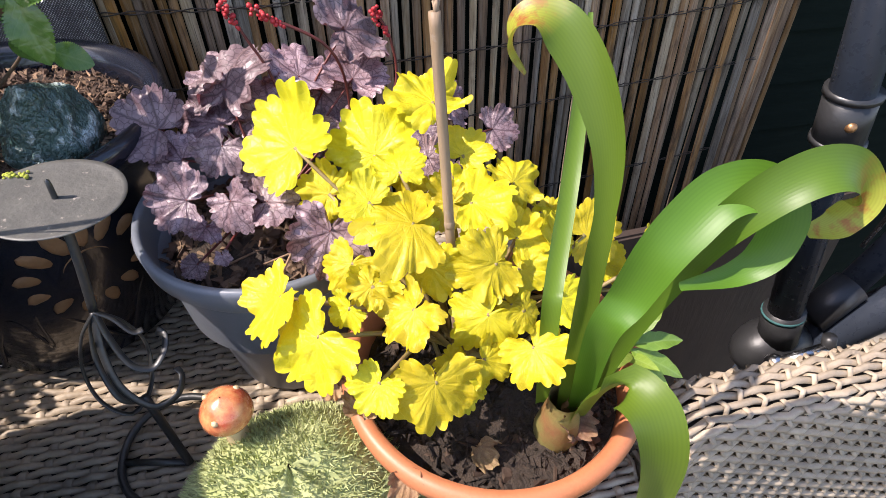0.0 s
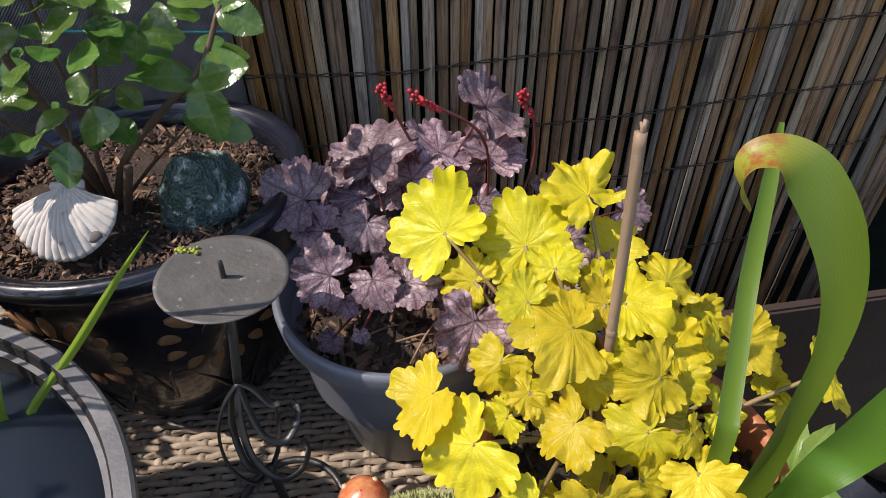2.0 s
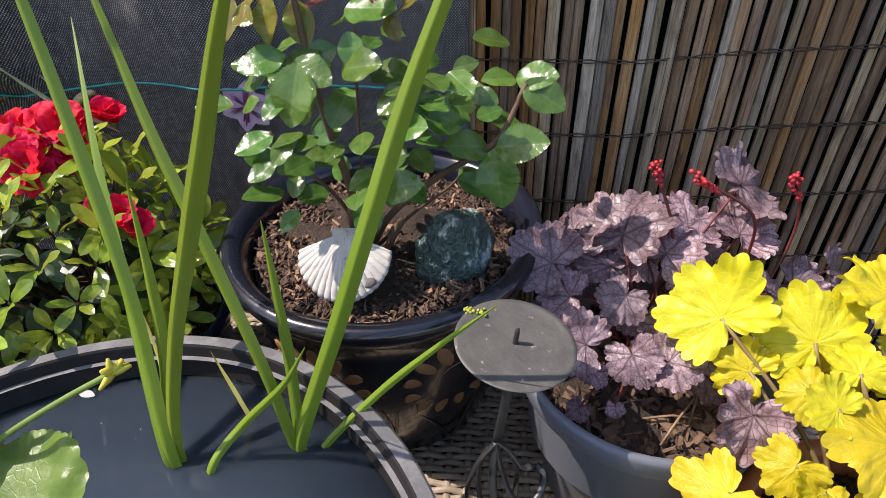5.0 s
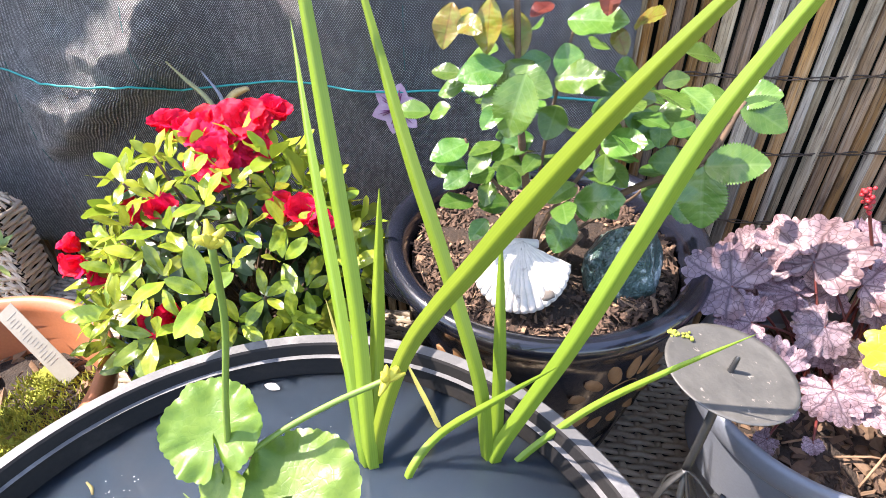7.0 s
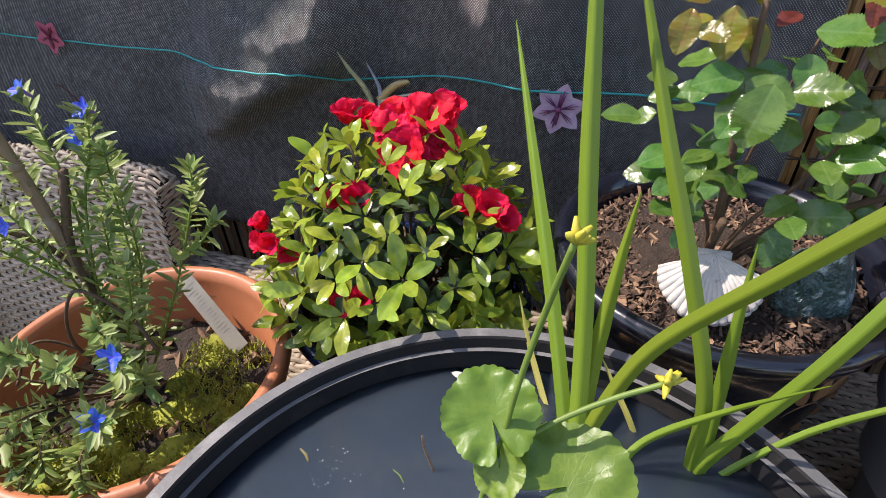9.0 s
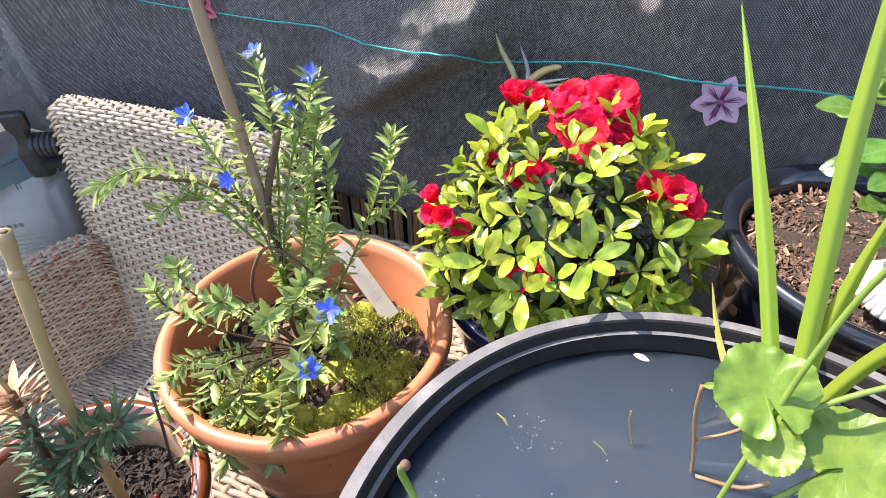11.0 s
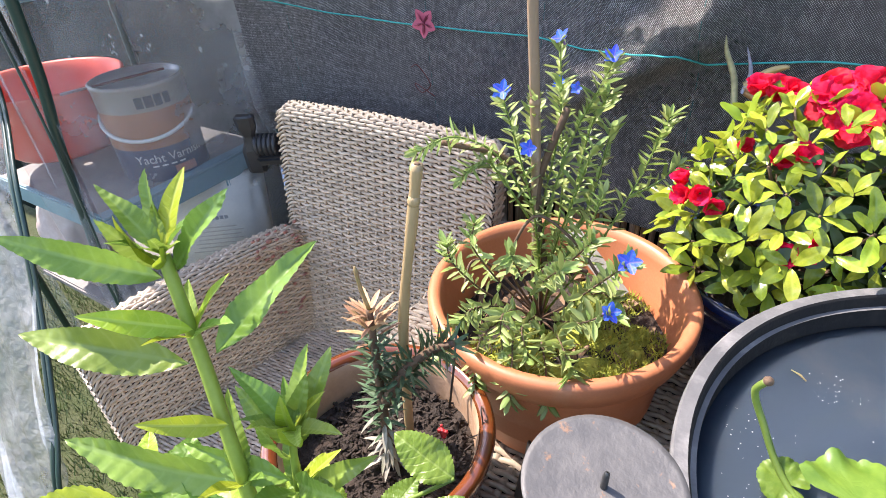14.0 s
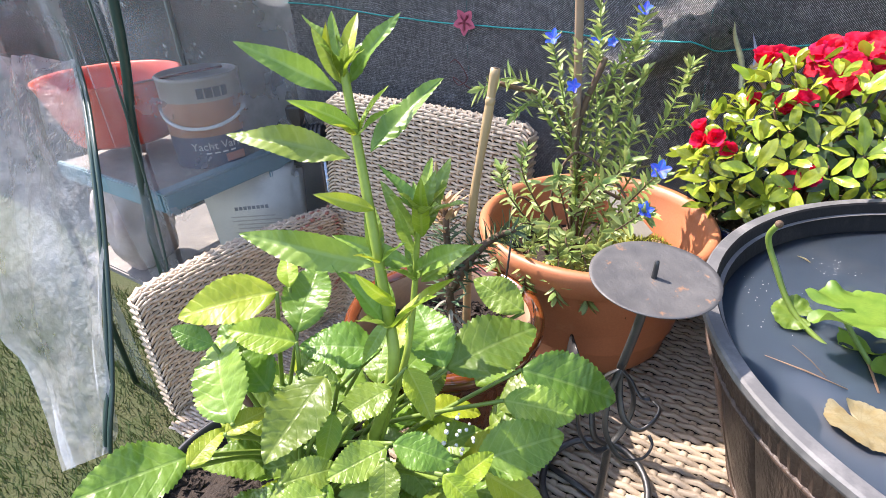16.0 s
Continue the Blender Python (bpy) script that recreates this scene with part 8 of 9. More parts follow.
part("curled_stem", tube(bmesh.new(), spline([(-0.815, -0.03, 0.06), (-0.842, -0.03, 0.112), (-0.862, -0.03, 0.138), (-0.858, -0.03, 0.158), (-0.845, -0.03, 0.168), (-0.83, -0.03, 0.168)], 7), 0.0036, 8), surface("rusty_hook", (0.14, 0.06, 0.035), (0.1, 0.045, 0.03), 60, 0.6), mint, "brown hooked dead stem")
bm = bmesh.new()
for _ in range(16):
    bmesh.ops.create_icosphere(bm, subdivisions=1, radius=rnd(0.0008, 0.0018), matrix=Matrix.Translation((-0.684 + rnd(-0.014, 0.014), 0.0 + rnd(-0.01, 0.01), 0.16 + rnd(-0.03, 0.012))))
part("tiny_flower", bm, WHITE_PAINT, mint, "tiny white flowers", kind="stuff")

tall = thing("lance_leaved_plant", (-0.78, 0.0, Z_MINT - 0.02), "tall upright plant with pointed lance-shaped green leaves", "plant")
BIG_LANCE = [blade_mesh("leaf", M_LANCE, 0.25, 0.4, 0.06, 20, 0.4, 0.16, 0.03, i, n=70, sharp=0.85, quilt=0.013, ribs=11) for i in range(3)]
YEL_LANCE = [blade_mesh("leaf", M_MINT_YOUNG, 0.27, 0.4, 0.05, 20, 0.35, 0.2, 0.02, i, sharp=0.85) for i in range(2)]
for pts, r in (([(-0.79, -0.01, 0.03), (-0.757, 0.004, 0.115), (-0.741, 0.012, 0.176), (-0.747, 0.02, 0.206), (-0.757, 0.028, 0.241), (-0.765, 0.034, 0.273), (-0.773, 0.04, 0.303), (-0.779, 0.044, 0.329), (-0.785, 0.048, 0.356)], 0.0046),
               ([(-0.78, 0.0, 0.03), (-0.75, 0.012, 0.13), (-0.741, 0.024, 0.171), (-0.741, 0.034, 0.194), (-0.742, 0.044, 0.224), (-0.741, 0.048, 0.252), (-0.738, 0.05, 0.27)], 0.003)):
    q = spline(pts, 7)
    part("stem", tube(bmesh.new(), q, [r * (1 - 0.4 * i / len(q)) for i in range(len(q))], 8), STEM_LIME, tall)
L1 = [(-0.769, 0.045, 0.309, -0.749, 0.087, 0.347), (-0.777, 0.036, 0.307, -0.833, 0, 0.328), (-0.79, 0.046, 0.344, -0.817, 0.009, 0.375), (-0.788, 0.05, 0.352, -0.8, 0.057, 0.384),
      (-0.784, 0.05, 0.347, -0.758, 0.058, 0.384), (-0.76, 0.028, 0.24, -0.83, -0.012, 0.263), (-0.739, 0.046, 0.224, -0.708, 0.06, 0.252), (-0.739, 0.05, 0.256, -0.732, 0.07, 0.299),
      (-0.743, 0.05, 0.251, -0.734, 0.055, 0.294), (-0.741, 0.042, 0.238, -0.781, 0.02, 0.259), (-0.742, 0.05, 0.255, -0.757, 0.04, 0.289), (-0.742, 0.045, 0.232, -0.703, 0.03, 0.268),
      (-0.746, 0.02, 0.21, -0.757, 0, 0.183), (-0.788, 0.05, 0.347, -0.785, 0.03, 0.376), (-0.745, 0.05, 0.242, -0.746, 0.035, 0.275)]
L2 = [(-0.774, 0.042, 0.324, -0.788, 0.014, 0.347), (-0.761, 0.034, 0.277, -0.775, 0.008, 0.295), (-0.79, 0.05, 0.347, -0.784, 0.03, 0.377), (-0.786, 0.05, 0.35, -0.769, 0.035, 0.371),
      (-0.74, 0.02, 0.221, -0.748, 0, 0.246), (-0.738, 0.05, 0.256, -0.731, 0.04, 0.293)]
random.seed(98)
for i, (x0, y0, z0, x1, y1, z1) in enumerate(L1 + L2):
    b, t = Vector((x0, y0, z0)), Vector((x1, y1, z1))
    put("leaf", (BIG_LANCE[i % 3] if i < len(L1) else YEL_LANCE[i % 2]), tall, aim(b, t - b, Vector((0.2, -0.7, 0.65)) + jit(0.15), (t - b).length * 1.1))
random.seed(97)
for tip, n, ln in (((-0.785, 0.048, 0.356), 7, 0.036), ((-0.738, 0.05, 0.27), 8, 0.038), ((-0.757, 0.028, 0.241), 3, 0.045), ((-0.776, 0.042, 0.318), 4, 0.04), ((-0.742, 0.044, 0.224), 4, 0.04), ((-0.745, 0.018, 0.2), 5, 0.055)):
    for k in range(n):
        a = k * 2.39996
        d = Vector((math.cos(a), math.sin(a), rnd(0.7, 2.0)))
        put("leaf", (BIG_LANCE + YEL_LANCE)[random.randrange(5)], tall, aim(tip, d, Vector((-d.x, -d.y, 1.0)) + jit(0.2), ln * rnd(0.6, 1.1)))

# ---- plastic-covered growhouse with stored things ----
house = thing("growhouse", (-1.85, 0.6, GZ), "small plastic-covered growhouse with dark green tube frame", "growhouse")


def film_material(name, low, span):
    m, nt, p = nodes_of(name)
    p.inputs["Base Color"].default_value = (0.80, 0.83, 0.86, 1)
    p.inputs["Roughness"].default_value = 0.25
    bumped(nt, p, noisy(nt, 11.0, 5.0, 0.65), 0.9, 0.03)
    tr = nt.nodes.new("ShaderNodeBsdfTranslucent")
    tr.inputs[0].default_value = (0.85, 0.88, 0.9, 1)
    haze = nt.nodes.new("ShaderNodeMixShader")
    haze.inputs[0].default_value = 0.6
    nt.links.new(p.outputs[0], haze.inputs[1])
    nt.links.new(tr.outputs[0], haze.inputs[2])
    clear = nt.nodes.new("ShaderNodeBsdfTransparent")
    clear.inputs[0].default_value = (0.93, 0.95, 0.96, 1)
    mx = nt.nodes.new("ShaderNodeMixShader")
    nt.links.new(maths(nt, "ADD", maths(nt, "MULTIPLY", ramp(nt, noisy(nt, 5.0, 5.0, 0.65), 0.4, 0.8), span), low), mx.inputs[0])
    nt.links.new(clear.outputs[0], mx.inputs[1])
    nt.links.new(haze.outputs[0], mx.inputs[2])
    nt.links.new(mx.outputs[0], nt.nodes["Material Output"].inputs[0])
    return m


FILM = film_material("cloudy_clear_film", 0.15, 0.26)
FLAP = film_material("crumpled_cloudy_film", 0.28, 0.42)


def film(name, corners, nu=24, nv=30, wob=0.012, seed=0.0, label="", edges=None, mat=None):
    """A loose sheet between four corners: a at the foot, b at the foot's other end, c above b, d above a."""
    a, b, c, d = (Vector(v) for v in corners)
    nrm = (b - a).cross(d - a).normalized()
    bm = bmesh.new()
    g = []
    for i in range(nu + 1):
        col = []
        for j in range(nv + 1):
            u, v = i / nu, j / nv
            p = (a * (1 - u) + b * u) * (1 - v) + (d * (1 - u) + c * u) * v
            if edges:
                ka, kb = (min(int(v * (len(q) - 1) + 0.5), len(q) - 1) for q in edges)
                p = edges[0][ka].lerp(edges[1][kb], u)
            w = noise.noise((u * 4 + seed, v * 3, seed)) + 0.5 * noise.noise((u * 9 + seed, v * 5 + u * 6, 2 + seed))
            col.append(bm.verts.new(p + nrm * wob * w))
        g.append(col)
    for i in range(nu):
        for j in range(nv):
            bm.faces.new((g[i][j], g[i + 1][j], g[i + 1][j + 1], g[i][j + 1]))
    return part(name, bm, mat or FILM, house, label)


film("side_sheet", ((-1.625, 0.35, -0.45), (-1.545, 0.745, -0.35), (-1.545, 0.745, 0.95), (-1.625, 0.35, 0.95)), seed=1.3, label="cloudy clear plastic sheet")
film("front_sheet", ((-1.8, 0.34, -0.2), (-1.63, 0.345, -0.45), (-1.625, 0.35, 0.95), (-1.86, 0.345, 0.95)), seed=2.2)
ZIP = [(-1.86, 0.34, 0.95), (-1.815, 0.352, 0.5), (-1.79, 0.356, 0.235), (-1.6, 0.245, 0.1), (-1.55, 0.174, -0.08), (-1.49, 0.09, -0.25), (-1.476, 0.05, -0.33), (-1.48, 0.033, -0.385)]
film("door_flap", ((-1.58, -0.03, -0.44), (-1.48, 0.033, -0.385), (-1.79, 0.352, 0.24), (-2.1, 0.30, 0.24)), nu=30, nv=48, wob=0.028, seed=5.1, label="crumpled open plastic door flap", mat=FLAP,
     edges=(spline([(-1.58, -0.03, -0.44), (-1.79, 0.05, -0.33), (-1.92, 0.07, -0.26), (-2.08, 0.2, 0.0), (-2.1, 0.30, 0.24)], 40), spline(ZIP[:1:-1], 32)))
film("door_sheet", ((-2.1, 0.30, 0.2), (-1.79, 0.352, 0.2), (-1.86, 0.345, 0.95), (-2.3, 0.32, 0.95)), seed=6.4)
film("far_sheet", ((-2.6, 0.36, GZ), (-2.0, 0.34, GZ), (-2.1, 0.34, 0.95), (-2.6, 0.36, 0.95)), seed=8.0)
# unseen roof film, added to soften sun patches on the shelves
film("roof_sheet", ((-2.6, 0.35, 0.96), (-1.55, 0.35, 0.96), (-1.55, 0.8, 0.96), (-2.6, 0.8, 0.96)), seed=7.7, mat=FLAP)
film("rear_sheet", ((-2.6, 0.82, GZ), (-1.56, 0.79, GZ), (-1.56, 0.79, 0.95), (-2.6, 0.82, 0.95)), seed=4.0)
for pts, r in ((spline([(-1.76, 0.35, GZ), (-1.727, 0.35, -0.2), (-1.706, 0.35, -0.085), (-1.651, 0.35, 0.114), (-1.574, 0.35, 0.35), (-1.5, 0.35, 0.95)], 6), 0.009), ([(-1.548, 0.75, GZ), (-1.548, 0.752, 0.95)], 0.008), ([(-2.1, 0.33, GZ), (-2.1, 0.33, 0.95)], 0.008), ([(-2.12, 0.79, GZ), (-2.12, 0.79, 0.95)], 0.008)):
    part("frame_tube", tube(bmesh.new(), pts, r, 10), GREEN_TUBE, house)
for off in (0.0, 0.016):
    q = spline([(x - off, y, z) for x, y, z in ZIP], 8)
    part("zip_tape", tube(bmesh.new(), q, 0.0075, 6, 0.5), GREEN_TUBE, house, "dark green zip edging")
part("seam_tape", tube(bmesh.new(), spline([(-1.63, 0.336, 0.6), (-1.627, 0.336, 0.2), (-1.64, 0.33, -0.1), (-1.61, 0.29, -0.3), (-1.6, 0.28, -0.45)], 8), 0.004, 6, 0.5), GREEN_TUBE, house)
for z in (-0.065, 0.36):
    bm = bmesh.new()
    box(bm, (-1.86, 0.57, z + 0.026), (0.445, 0.41, 0.012), bevel=0.003)
    shelf = part("shelf", bm, SHELF_TRAY, house, "greyish dusty shelf tray", smooth=False)
    bm = bmesh.new()
    box(bm, (-1.634, 0.57, z + 0.016), (0.012, 0.43, 0.044), bevel=0.003)
    box(bm, (-1.642, 0.57, z + 0.040), (0.03, 0.43, 0.005), bevel=0.001)
    box(bm, (-1.634, 0.66, z - 0.012), (0.0115, 0.05, 0.03), bevel=0.004)
    part("rail", bm, SHELF_TEAL, shelf, "teal plastic front rail", smooth=False)
    bm = bmesh.new()
    box(bm, (-1.86, 0.361, z + 0.016), (0.44, 0.012, 0.044), bevel=0.003)
    part("rail", bm, SHELF_TEAL, shelf, "teal plastic front rail", smooth=False)
bm = bmesh.new()
box(bm, (-1.9, 0.57, -0.33), (0.5, 0.42, 0.02), bevel=0.004)
part("shelf", bm, SHELF_TRAY, house, "greyish dusty shelf tray", smooth=False)


def words(text, parent, m, size, mat, name="lettering", label=""):
    cu = bpy.data.curves.new(name, "FONT")
    cu.body, cu.size, cu.extrude, cu.align_x = text, size, 0.0004, "CENTER"
    tmp = bpy.data.objects.new("tmp_text", cu)
    scene.collection.objects.link(tmp)
    dg = bpy.context.evaluated_depsgraph_get()
    me = bpy.data.meshes.new_from_object(tmp.evaluated_get(dg))
    bpy.data.objects.remove(tmp)
    me.materials.clear()
    me.materials.append(mat)
    return me


TC = Vector((-1.74, 0.575, -0.03))
tin = thing("paint_tin", TC, "large varnish tin with copper and navy bands and a pale lid", "paint tin")
for name, prof, mat in (("body", [(0.02, 0.0), (0.088, 0.0), (0.09, 0.003), (0.09, 0.075)], TIN_NAVY), ("copper_band", [(0.09, 0.075), (0.0905, 0.077), (0.0905, 0.150), (0.09, 0.152)], TIN_COPPER),
                        ("top_band", [(0.09, 0.152), (0.09, 0.195), (0.092, 0.197), (0.092, 0.203), (0.088, 0.205)], TIN_DARK), ("lid", [(0.088, 0.205), (0.084, 0.204), (0.082, 0.198), (0.06, 0.196), (0.001, 0.196)], TIN_LID)):
    bm = bmesh.new()
    lathe(bm, TC, prof, 56)
    part(name, bm, mat, tin)
part("handle", tube(bmesh.new(), [TC + Vector((0.094 * math.cos(a), 0.094 * math.sin(a), 0.138 - 0.042 * math.cos((a + 0.75) * 0.95))) for a in (-2.3 + 0.16 * k for k in range(20))], 0.004, 6), WHITE_PAINT, tin, "white plastic carrying handle")
part("stirring_stick", tube(bmesh.new(), [TC + Vector((-0.05, -0.13, 0.199)), TC + Vector((0.03, 0.05, 0.208))], 0.006, 6, 0.4), STEM_RED, tin, "red-stained stirring stick")


def wrap_text(text, z, size, mat, ang, name):
    me = words(text, tin, None, size, mat, name)
    for v in me.vertices:
        a = ang + v.co.x / 0.0915
        v.co = TC + Vector((0.0915 * math.cos(a) + v.co.z * math.cos(a), 0.0915 * math.sin(a) + v.co.z * math.sin(a), z + v.co.y))
    me.update()
    put(name, me, tin)


wrap_text("Yacht Varnish", 0.045, 0.026, LABEL_WHITE, -0.35, "lettering")
bm = bmesh.new()
for k, w in enumerate((0.014, 0.016, 0.014, 0.012)):
    a = -0.62 + k * 0.2
    box(bm, TC + Vector((0.0912 * math.cos(a), 0.0912 * math.sin(a), 0.172)), (0.002, w, 0.022), Matrix.Rotation(a, 4, "Z"))
part("brand_mark", bm, BLACK_PLASTIC, tin, "dark brand mark", smooth=False)
bm = bmesh.new()
a = -0.12
box(bm, TC + Vector((0.0915 * math.cos(a), 0.0915 * math.sin(a), 0.022)), (0.002, 0.045, 0.018), Matrix.Rotation(a, 4, "Z"))
part("colour_patch", bm, RED_PAINT, tin, smooth=False)
bm = bmesh.new()
for k in range(4):
    a = -0.75 + 0.2 * k
    box(bm, TC + Vector((0.0912 * math.cos(a), 0.0912 * math.sin(a), 0.037)), (0.001, 0.012, 0.003), Matrix.Rotation(a, 4, "Z"))
part("print", bm, WHITE_PAINT, tin, "illegible small print", smooth=False)

BC = Vector((-1.98, 0.50, 0.012))
bucket = thing("plastic_bowl", BC, "large orange-red plastic bowl on the growhouse shelf", "bowl")
bm = bmesh.new()
lathe(bm, BC, [(0.02, 0.0), (0.11, 0.0), (0.12, 0.01), (0.16, 0.14), (0.166, 0.15), (0.164, 0.153), (0.158, 0.15), (0.145, 0.12), (0.115, 0.012), (0.01, 0.008)], 56)
part("shell", bm, PLASTIC_RED, bucket)
JC = Vector((-1.70, 0.63, -0.319))
JM = pose(JC.x, JC.y, JC.z, 0, 0, 37)
jug = thing("jerrycan", JC, "cream plastic jerrycan with a printed mark below the shelf", "jerrycan")
bm = bmesh.new()
box(bm, (0, 0, 0.122), (0.25, 0.11, 0.244), bevel=0.02)
for v in bm.verts:
    v.co.x *= 0.86 + 0.14 * v.co.z / 0.244
part("body", bm, JUG, jug, m=JM)
part("carry_handle", tube(bmesh.new(), spline([(-0.03, 0, 0.235), (-0.01, 0, 0.252), (0.05, 0, 0.254), (0.085, 0, 0.235)], 6), 0.011, 10), JUG, jug, m=JM)
bm = bmesh.new()
lathe(bm, (-0.085, 0, 0.24), [(0.02, 0), (0.02, 0.012), (0.018, 0.015), (0.001, 0.015)], 20)
part("cap", bm, WHITE_PAINT, jug, m=JM)
bm = bmesh.new()
for k in range(8):
    box(bm, (-0.04 + k * 0.011, -0.0555, 0.158 + 0.0004 * k), (0.008, 0.0012, 0.009))
part("brand_mark", bm, INK, jug, "dark brand mark", smooth=False, m=JM)
random.seed(34)
bm = bmesh.new()
for r in range(7):
    box(bm, (rnd(-0.015, 0.01), -0.0555, 0.135 - r * 0.011), (rnd(0.09, 0.13), 0.0012, 0.0028))
part("print", bm, JUG_PRINT, jug, "faint lines of small print", smooth=False, m=JM)
random.seed(33)
sack = thing("plastic_sack", (-1.97, 0.44, -0.319), "crumpled pale plastic sack in the growhouse", "sack")
bm = bmesh.new()
bmesh.ops.create_icosphere(bm, subdivisions=4, radius=1.0)
for v in bm.verts:
    f = 1 + 0.28 * noise.noise(v.co * 1.6) + 0.12 * noise.noise(v.co * 4)
    v.co = Vector((v.co.x * 0.10 * f, v.co.y * 0.08 * f, v.co.z * 0.14 * f))
part("body", bm, surface("dirty_white_sack", (0.5, 0.44, 0.42), (0.36, 0.27, 0.23), 14, 0.5, 120, 0.4), sack, m=Matrix.Translation((-1.97, 0.44, -0.2)))

# black clamp between chair and growhouse
clamp = thing("spring_clamp", (-1.455, 0.6, 0.0), "black plastic spring clamp holding the film by the chair", "clamp")
LEVER = pose(-1.474, 0.612, 0.055, 4, 0, 35)
bm = bmesh.new()
prev = None
for z, w, d in ((-0.062, 0.018, 0.010), (-0.05, 0.020, 0.012), (-0.012, 0.020, 0.012), (0.004, 0.013, 0.009), (0.018, 0.011, 0.008), (0.034, 0.018, 0.010), (0.058, 0.019, 0.010), (0.062, 0.014, 0.008)):
    ring = [bm.verts.new((x * w, y * d, z)) for x, y in ((-1, -0.5), (-0.6, -1), (0.6, -1), (1, -0.5), (1, 0.6), (-1, 0.6))]
    if prev:
        for k in range(6):
            bm.faces.new((prev[k], prev[(k + 1) % 6], ring[(k + 1) % 6], ring[k]))
    else:
        bm.faces.new(ring[::-1])
    prev = ring
bm.faces.new(prev)
part("lever", bm, BLACK_PLASTIC, clamp, m=LEVER, smooth=False)
for k in range(5):
    bm = bmesh.new()
    lathe(bm, (0, 0, 0), [(0.001, -0.005), (0.02, -0.005), (0.023, -0.002), (0.023, 0.002), (0.02, 0.005), (0.001, 0.005)], 20)
    part("ribbed_collar", bm, BLACK_PLASTIC, clamp, m=Matrix.Translation((-1.466 + 0.0085 * k, 0.622 + 0.0045 * k, 0.05)) @ Matrix.Rotation(radians(28), 4, "Z") @ Matrix.Rotation(radians(90), 4, "Y"))
bm = bmesh.new()
box(bm, (0, 0, 0), (0.06, 0.03, 0.022), bevel=0.005)
part("jaw", bm, BLACK_PLASTIC, clamp, m=pose(-1.443, 0.632, 0.022, 20, 0, 35), smooth=False)
bm = bmesh.new()
box(bm, (0, 0, 0), (0.01, 0.012, 0.34), bevel=0.003)
part("rod", bm, CHROME, clamp, "pale metal rod", m=pose(-1.452, 0.655, -0.16))

# ---- parasol frame at the other end ----
para = thing("parasol_frame", (0.61, 0.463, GZ), "charcoal metal parasol frame with hinged lower joint and crank", "parasol frame")


def seg(name, a, b, r, mat=ALU, label="", n=20):
    return part(name, tube(bmesh.new(), [a, b], r, n), mat, para, label)


pole = seg("pole", (0.425, 0.565, 0.76), (0.588, 0.462, -0.14), 0.0205)
seg("collar", (0.534, 0.5, 0.176), (0.541, 0.494, 0.126), 0.0245, BLACK_PLASTIC, "black plastic collar")
for x, y, z in ((0.534, 0.5, 0.177), (0.541, 0.494, 0.126)):
    seg("collar_ring", (x, y, z + 0.003), (x + 0.0005, y, z - 0.003), 0.0265, BLACK_PLASTIC)
bm = bmesh.new()
bmesh.ops.create_uvsphere(bm, u_segments=12, v_segments=8, radius=0.0055, matrix=Matrix.Translation((0.526, 0.477, 0.152)))
part("screw", bm, BRASS, para, "small brass screw")
seg("socket", (0.585, 0.465, -0.122), (0.594, 0.457, -0.175), 0.0255, BLACK_PLASTIC)
seg("wire_band", (0.5852, 0.4648, -0.126), (0.5858, 0.4642, -0.130), 0.0265, TEAL_DULL, "thin green wire band")
bm = bmesh.new()
bmesh.ops.create_uvsphere(bm, u_segments=24, v_segments=14, radius=1.0)
bm.transform(Matrix.Translation((0.602, 0.462, -0.205)) @ Matrix.Diagonal((0.058, 0.042, 0.045, 1)))
part("hinge_body", bm, BLACK_PLASTIC, para, "rounded black hinge housing")
seg("lower_tube", (0.65, 0.456, -0.215), (0.98, 0.43, 0.04), 0.028)
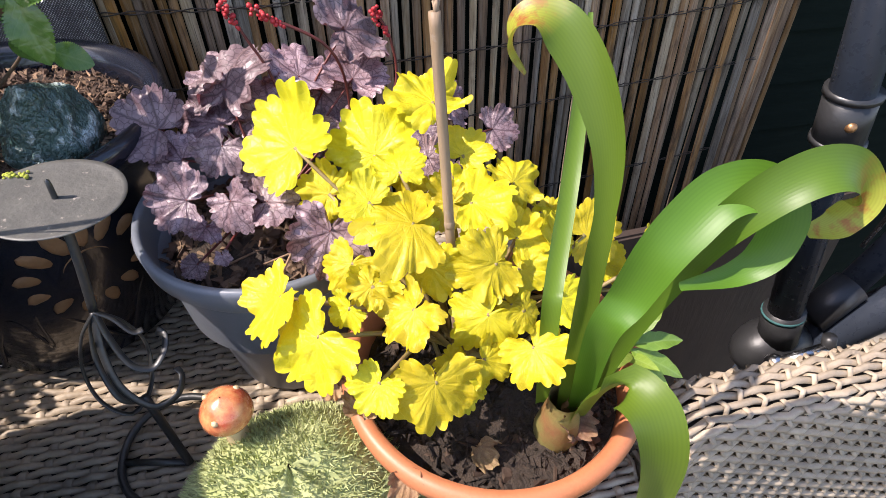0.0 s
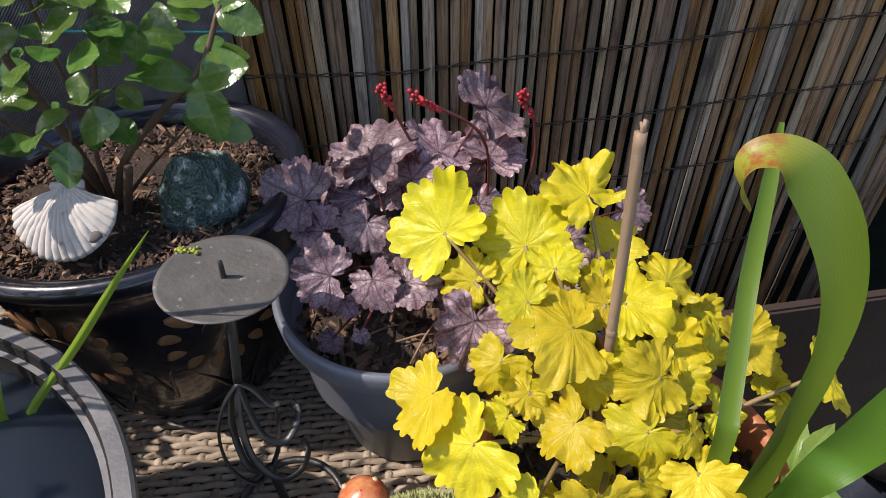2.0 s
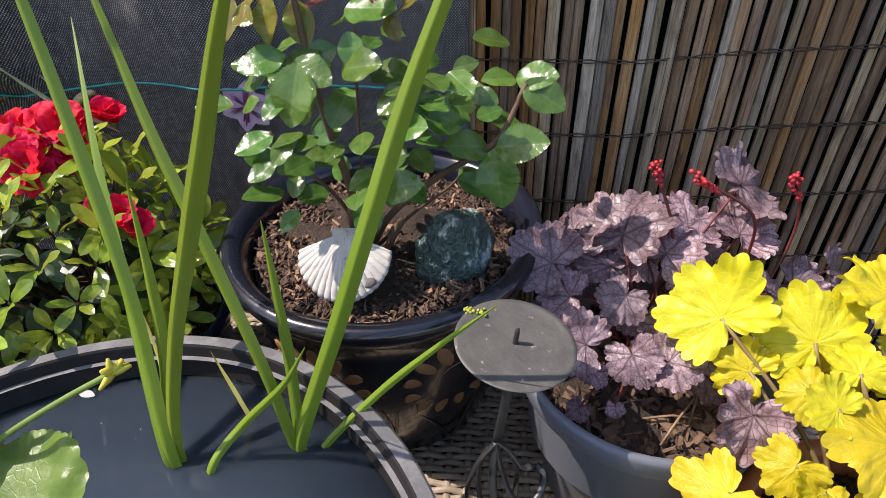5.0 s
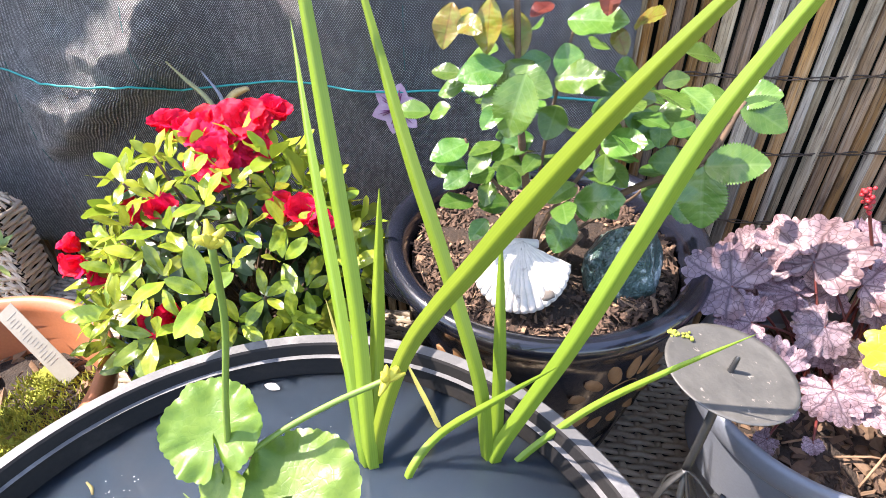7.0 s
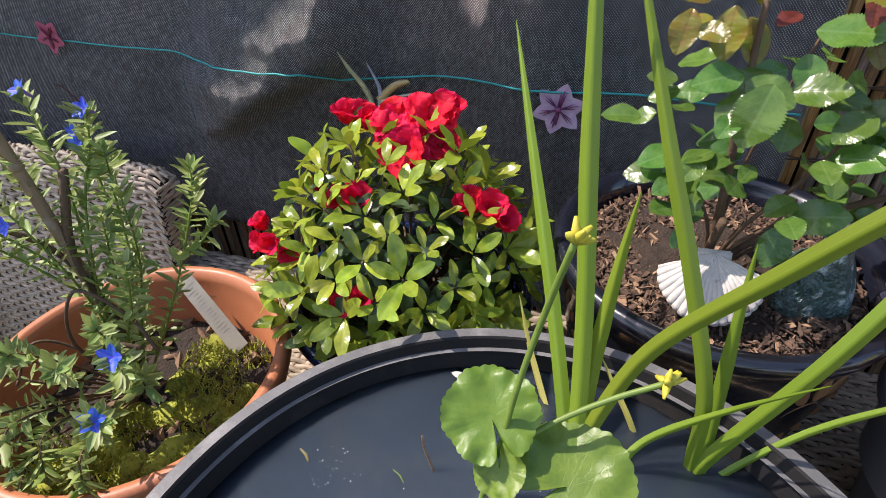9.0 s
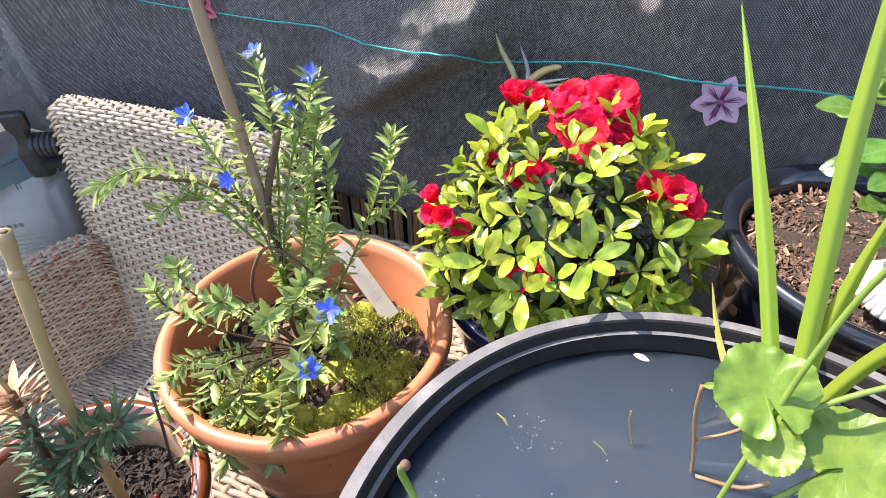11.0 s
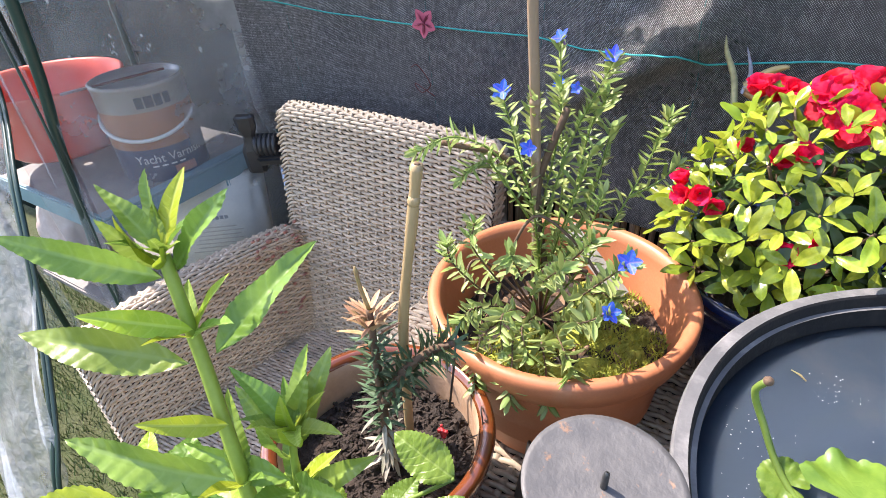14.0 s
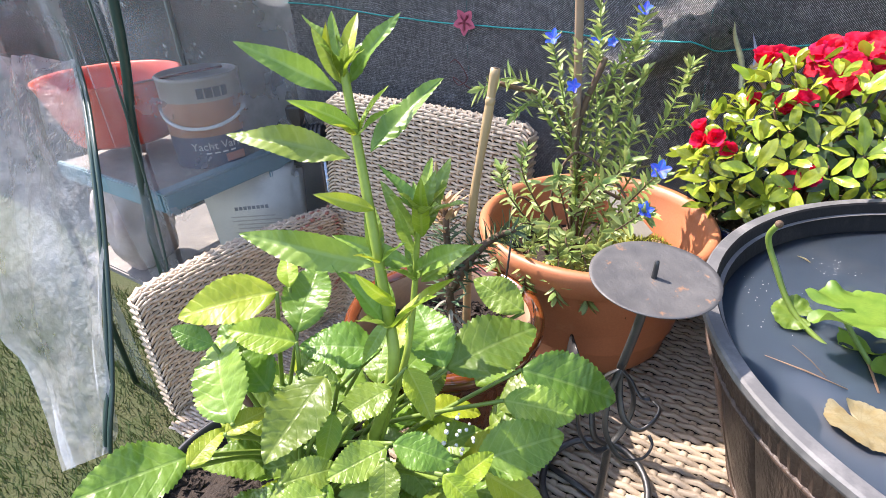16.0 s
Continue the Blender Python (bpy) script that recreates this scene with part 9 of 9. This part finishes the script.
seg("side_socket", (0.650, 0.470, -0.165), (0.704, 0.481, -0.122), 0.0245, BLACK_PLASTIC)
seg("side_tube", (0.69, 0.478, -0.135), (0.86, 0.52, 0.10), 0.0185)
seg("thin_rod", (0.679, 0.487, -0.05), (0.78, 0.53, 0.12), 0.003, CHROME)
seg("crank_arm", (0.556, 0.414, -0.165), (0.62, 0.411, -0.146), 0.008, CHROME, "steel crank arm")
seg("crank_knob", (0.624, 0.408, -0.160), (0.617, 0.416, -0.128), 0.0085, BLACK_PLASTIC)
bm = bmesh.new()
bmesh.ops.create_uvsphere(bm, u_segments=16, v_segments=8, radius=0.0125, matrix=Matrix.Translation((0.553, 0.416, -0.165)))
part("crank_hub", bm, CHROME, para, "round steel crank hub")
seg("foot_post", (0.605, 0.463, -0.23), (0.61, 0.463, GZ + 0.02), 0.026)
seg("foot_plate", (0.61, 0.463, GZ + 0.01), (0.61, 0.463, GZ + 0.035), 0.16, BLACK_PLASTIC)
# a dark board leaning behind the table
bm = bmesh.new()
box(bm, (0, 0, 0), (0.62, 0.02, 0.66), bevel=0.004)
tagged(part("wooden_board", bm, surface("dark_brown_board", (0.05, 0.032, 0.024), (0.032, 0.022, 0.017), 10, 0.7, 120, 0.5, stretch=(1, 1, 0.15)), m=pose(0.56, 0.60, -0.43, -6, 0, 3), smooth=False), "dark brown wooden board leaning by the fence", "board")

# ---- grass ----
verts, faces = [], []
random.seed(17)
for _ in range(26000):
    x, y = rnd(-3.2, -0.95), rnd(-0.6, 0.6)
    ln = rnd(0.015, 0.05)
    a = rnd(0, 6.28)
    d = Vector((rnd(-0.6, 0.6), rnd(-0.6, 0.6), 1)).normalized()
    p = Vector((x, y, GZ))
    s = Vector((math.cos(a), math.sin(a), 0)) * 0.0016
    i = len(verts)
    verts += [p - s, p + s, p + d * ln]
    faces.append((i, i + 1, i + 2))
me = bpy.data.meshes.new("grass")
me.from_pydata(verts, [], faces)
me.materials.append(GRASS)
tagged(put("grass", me), "short uneven lawn grass blades", "grass", kind="stuff")
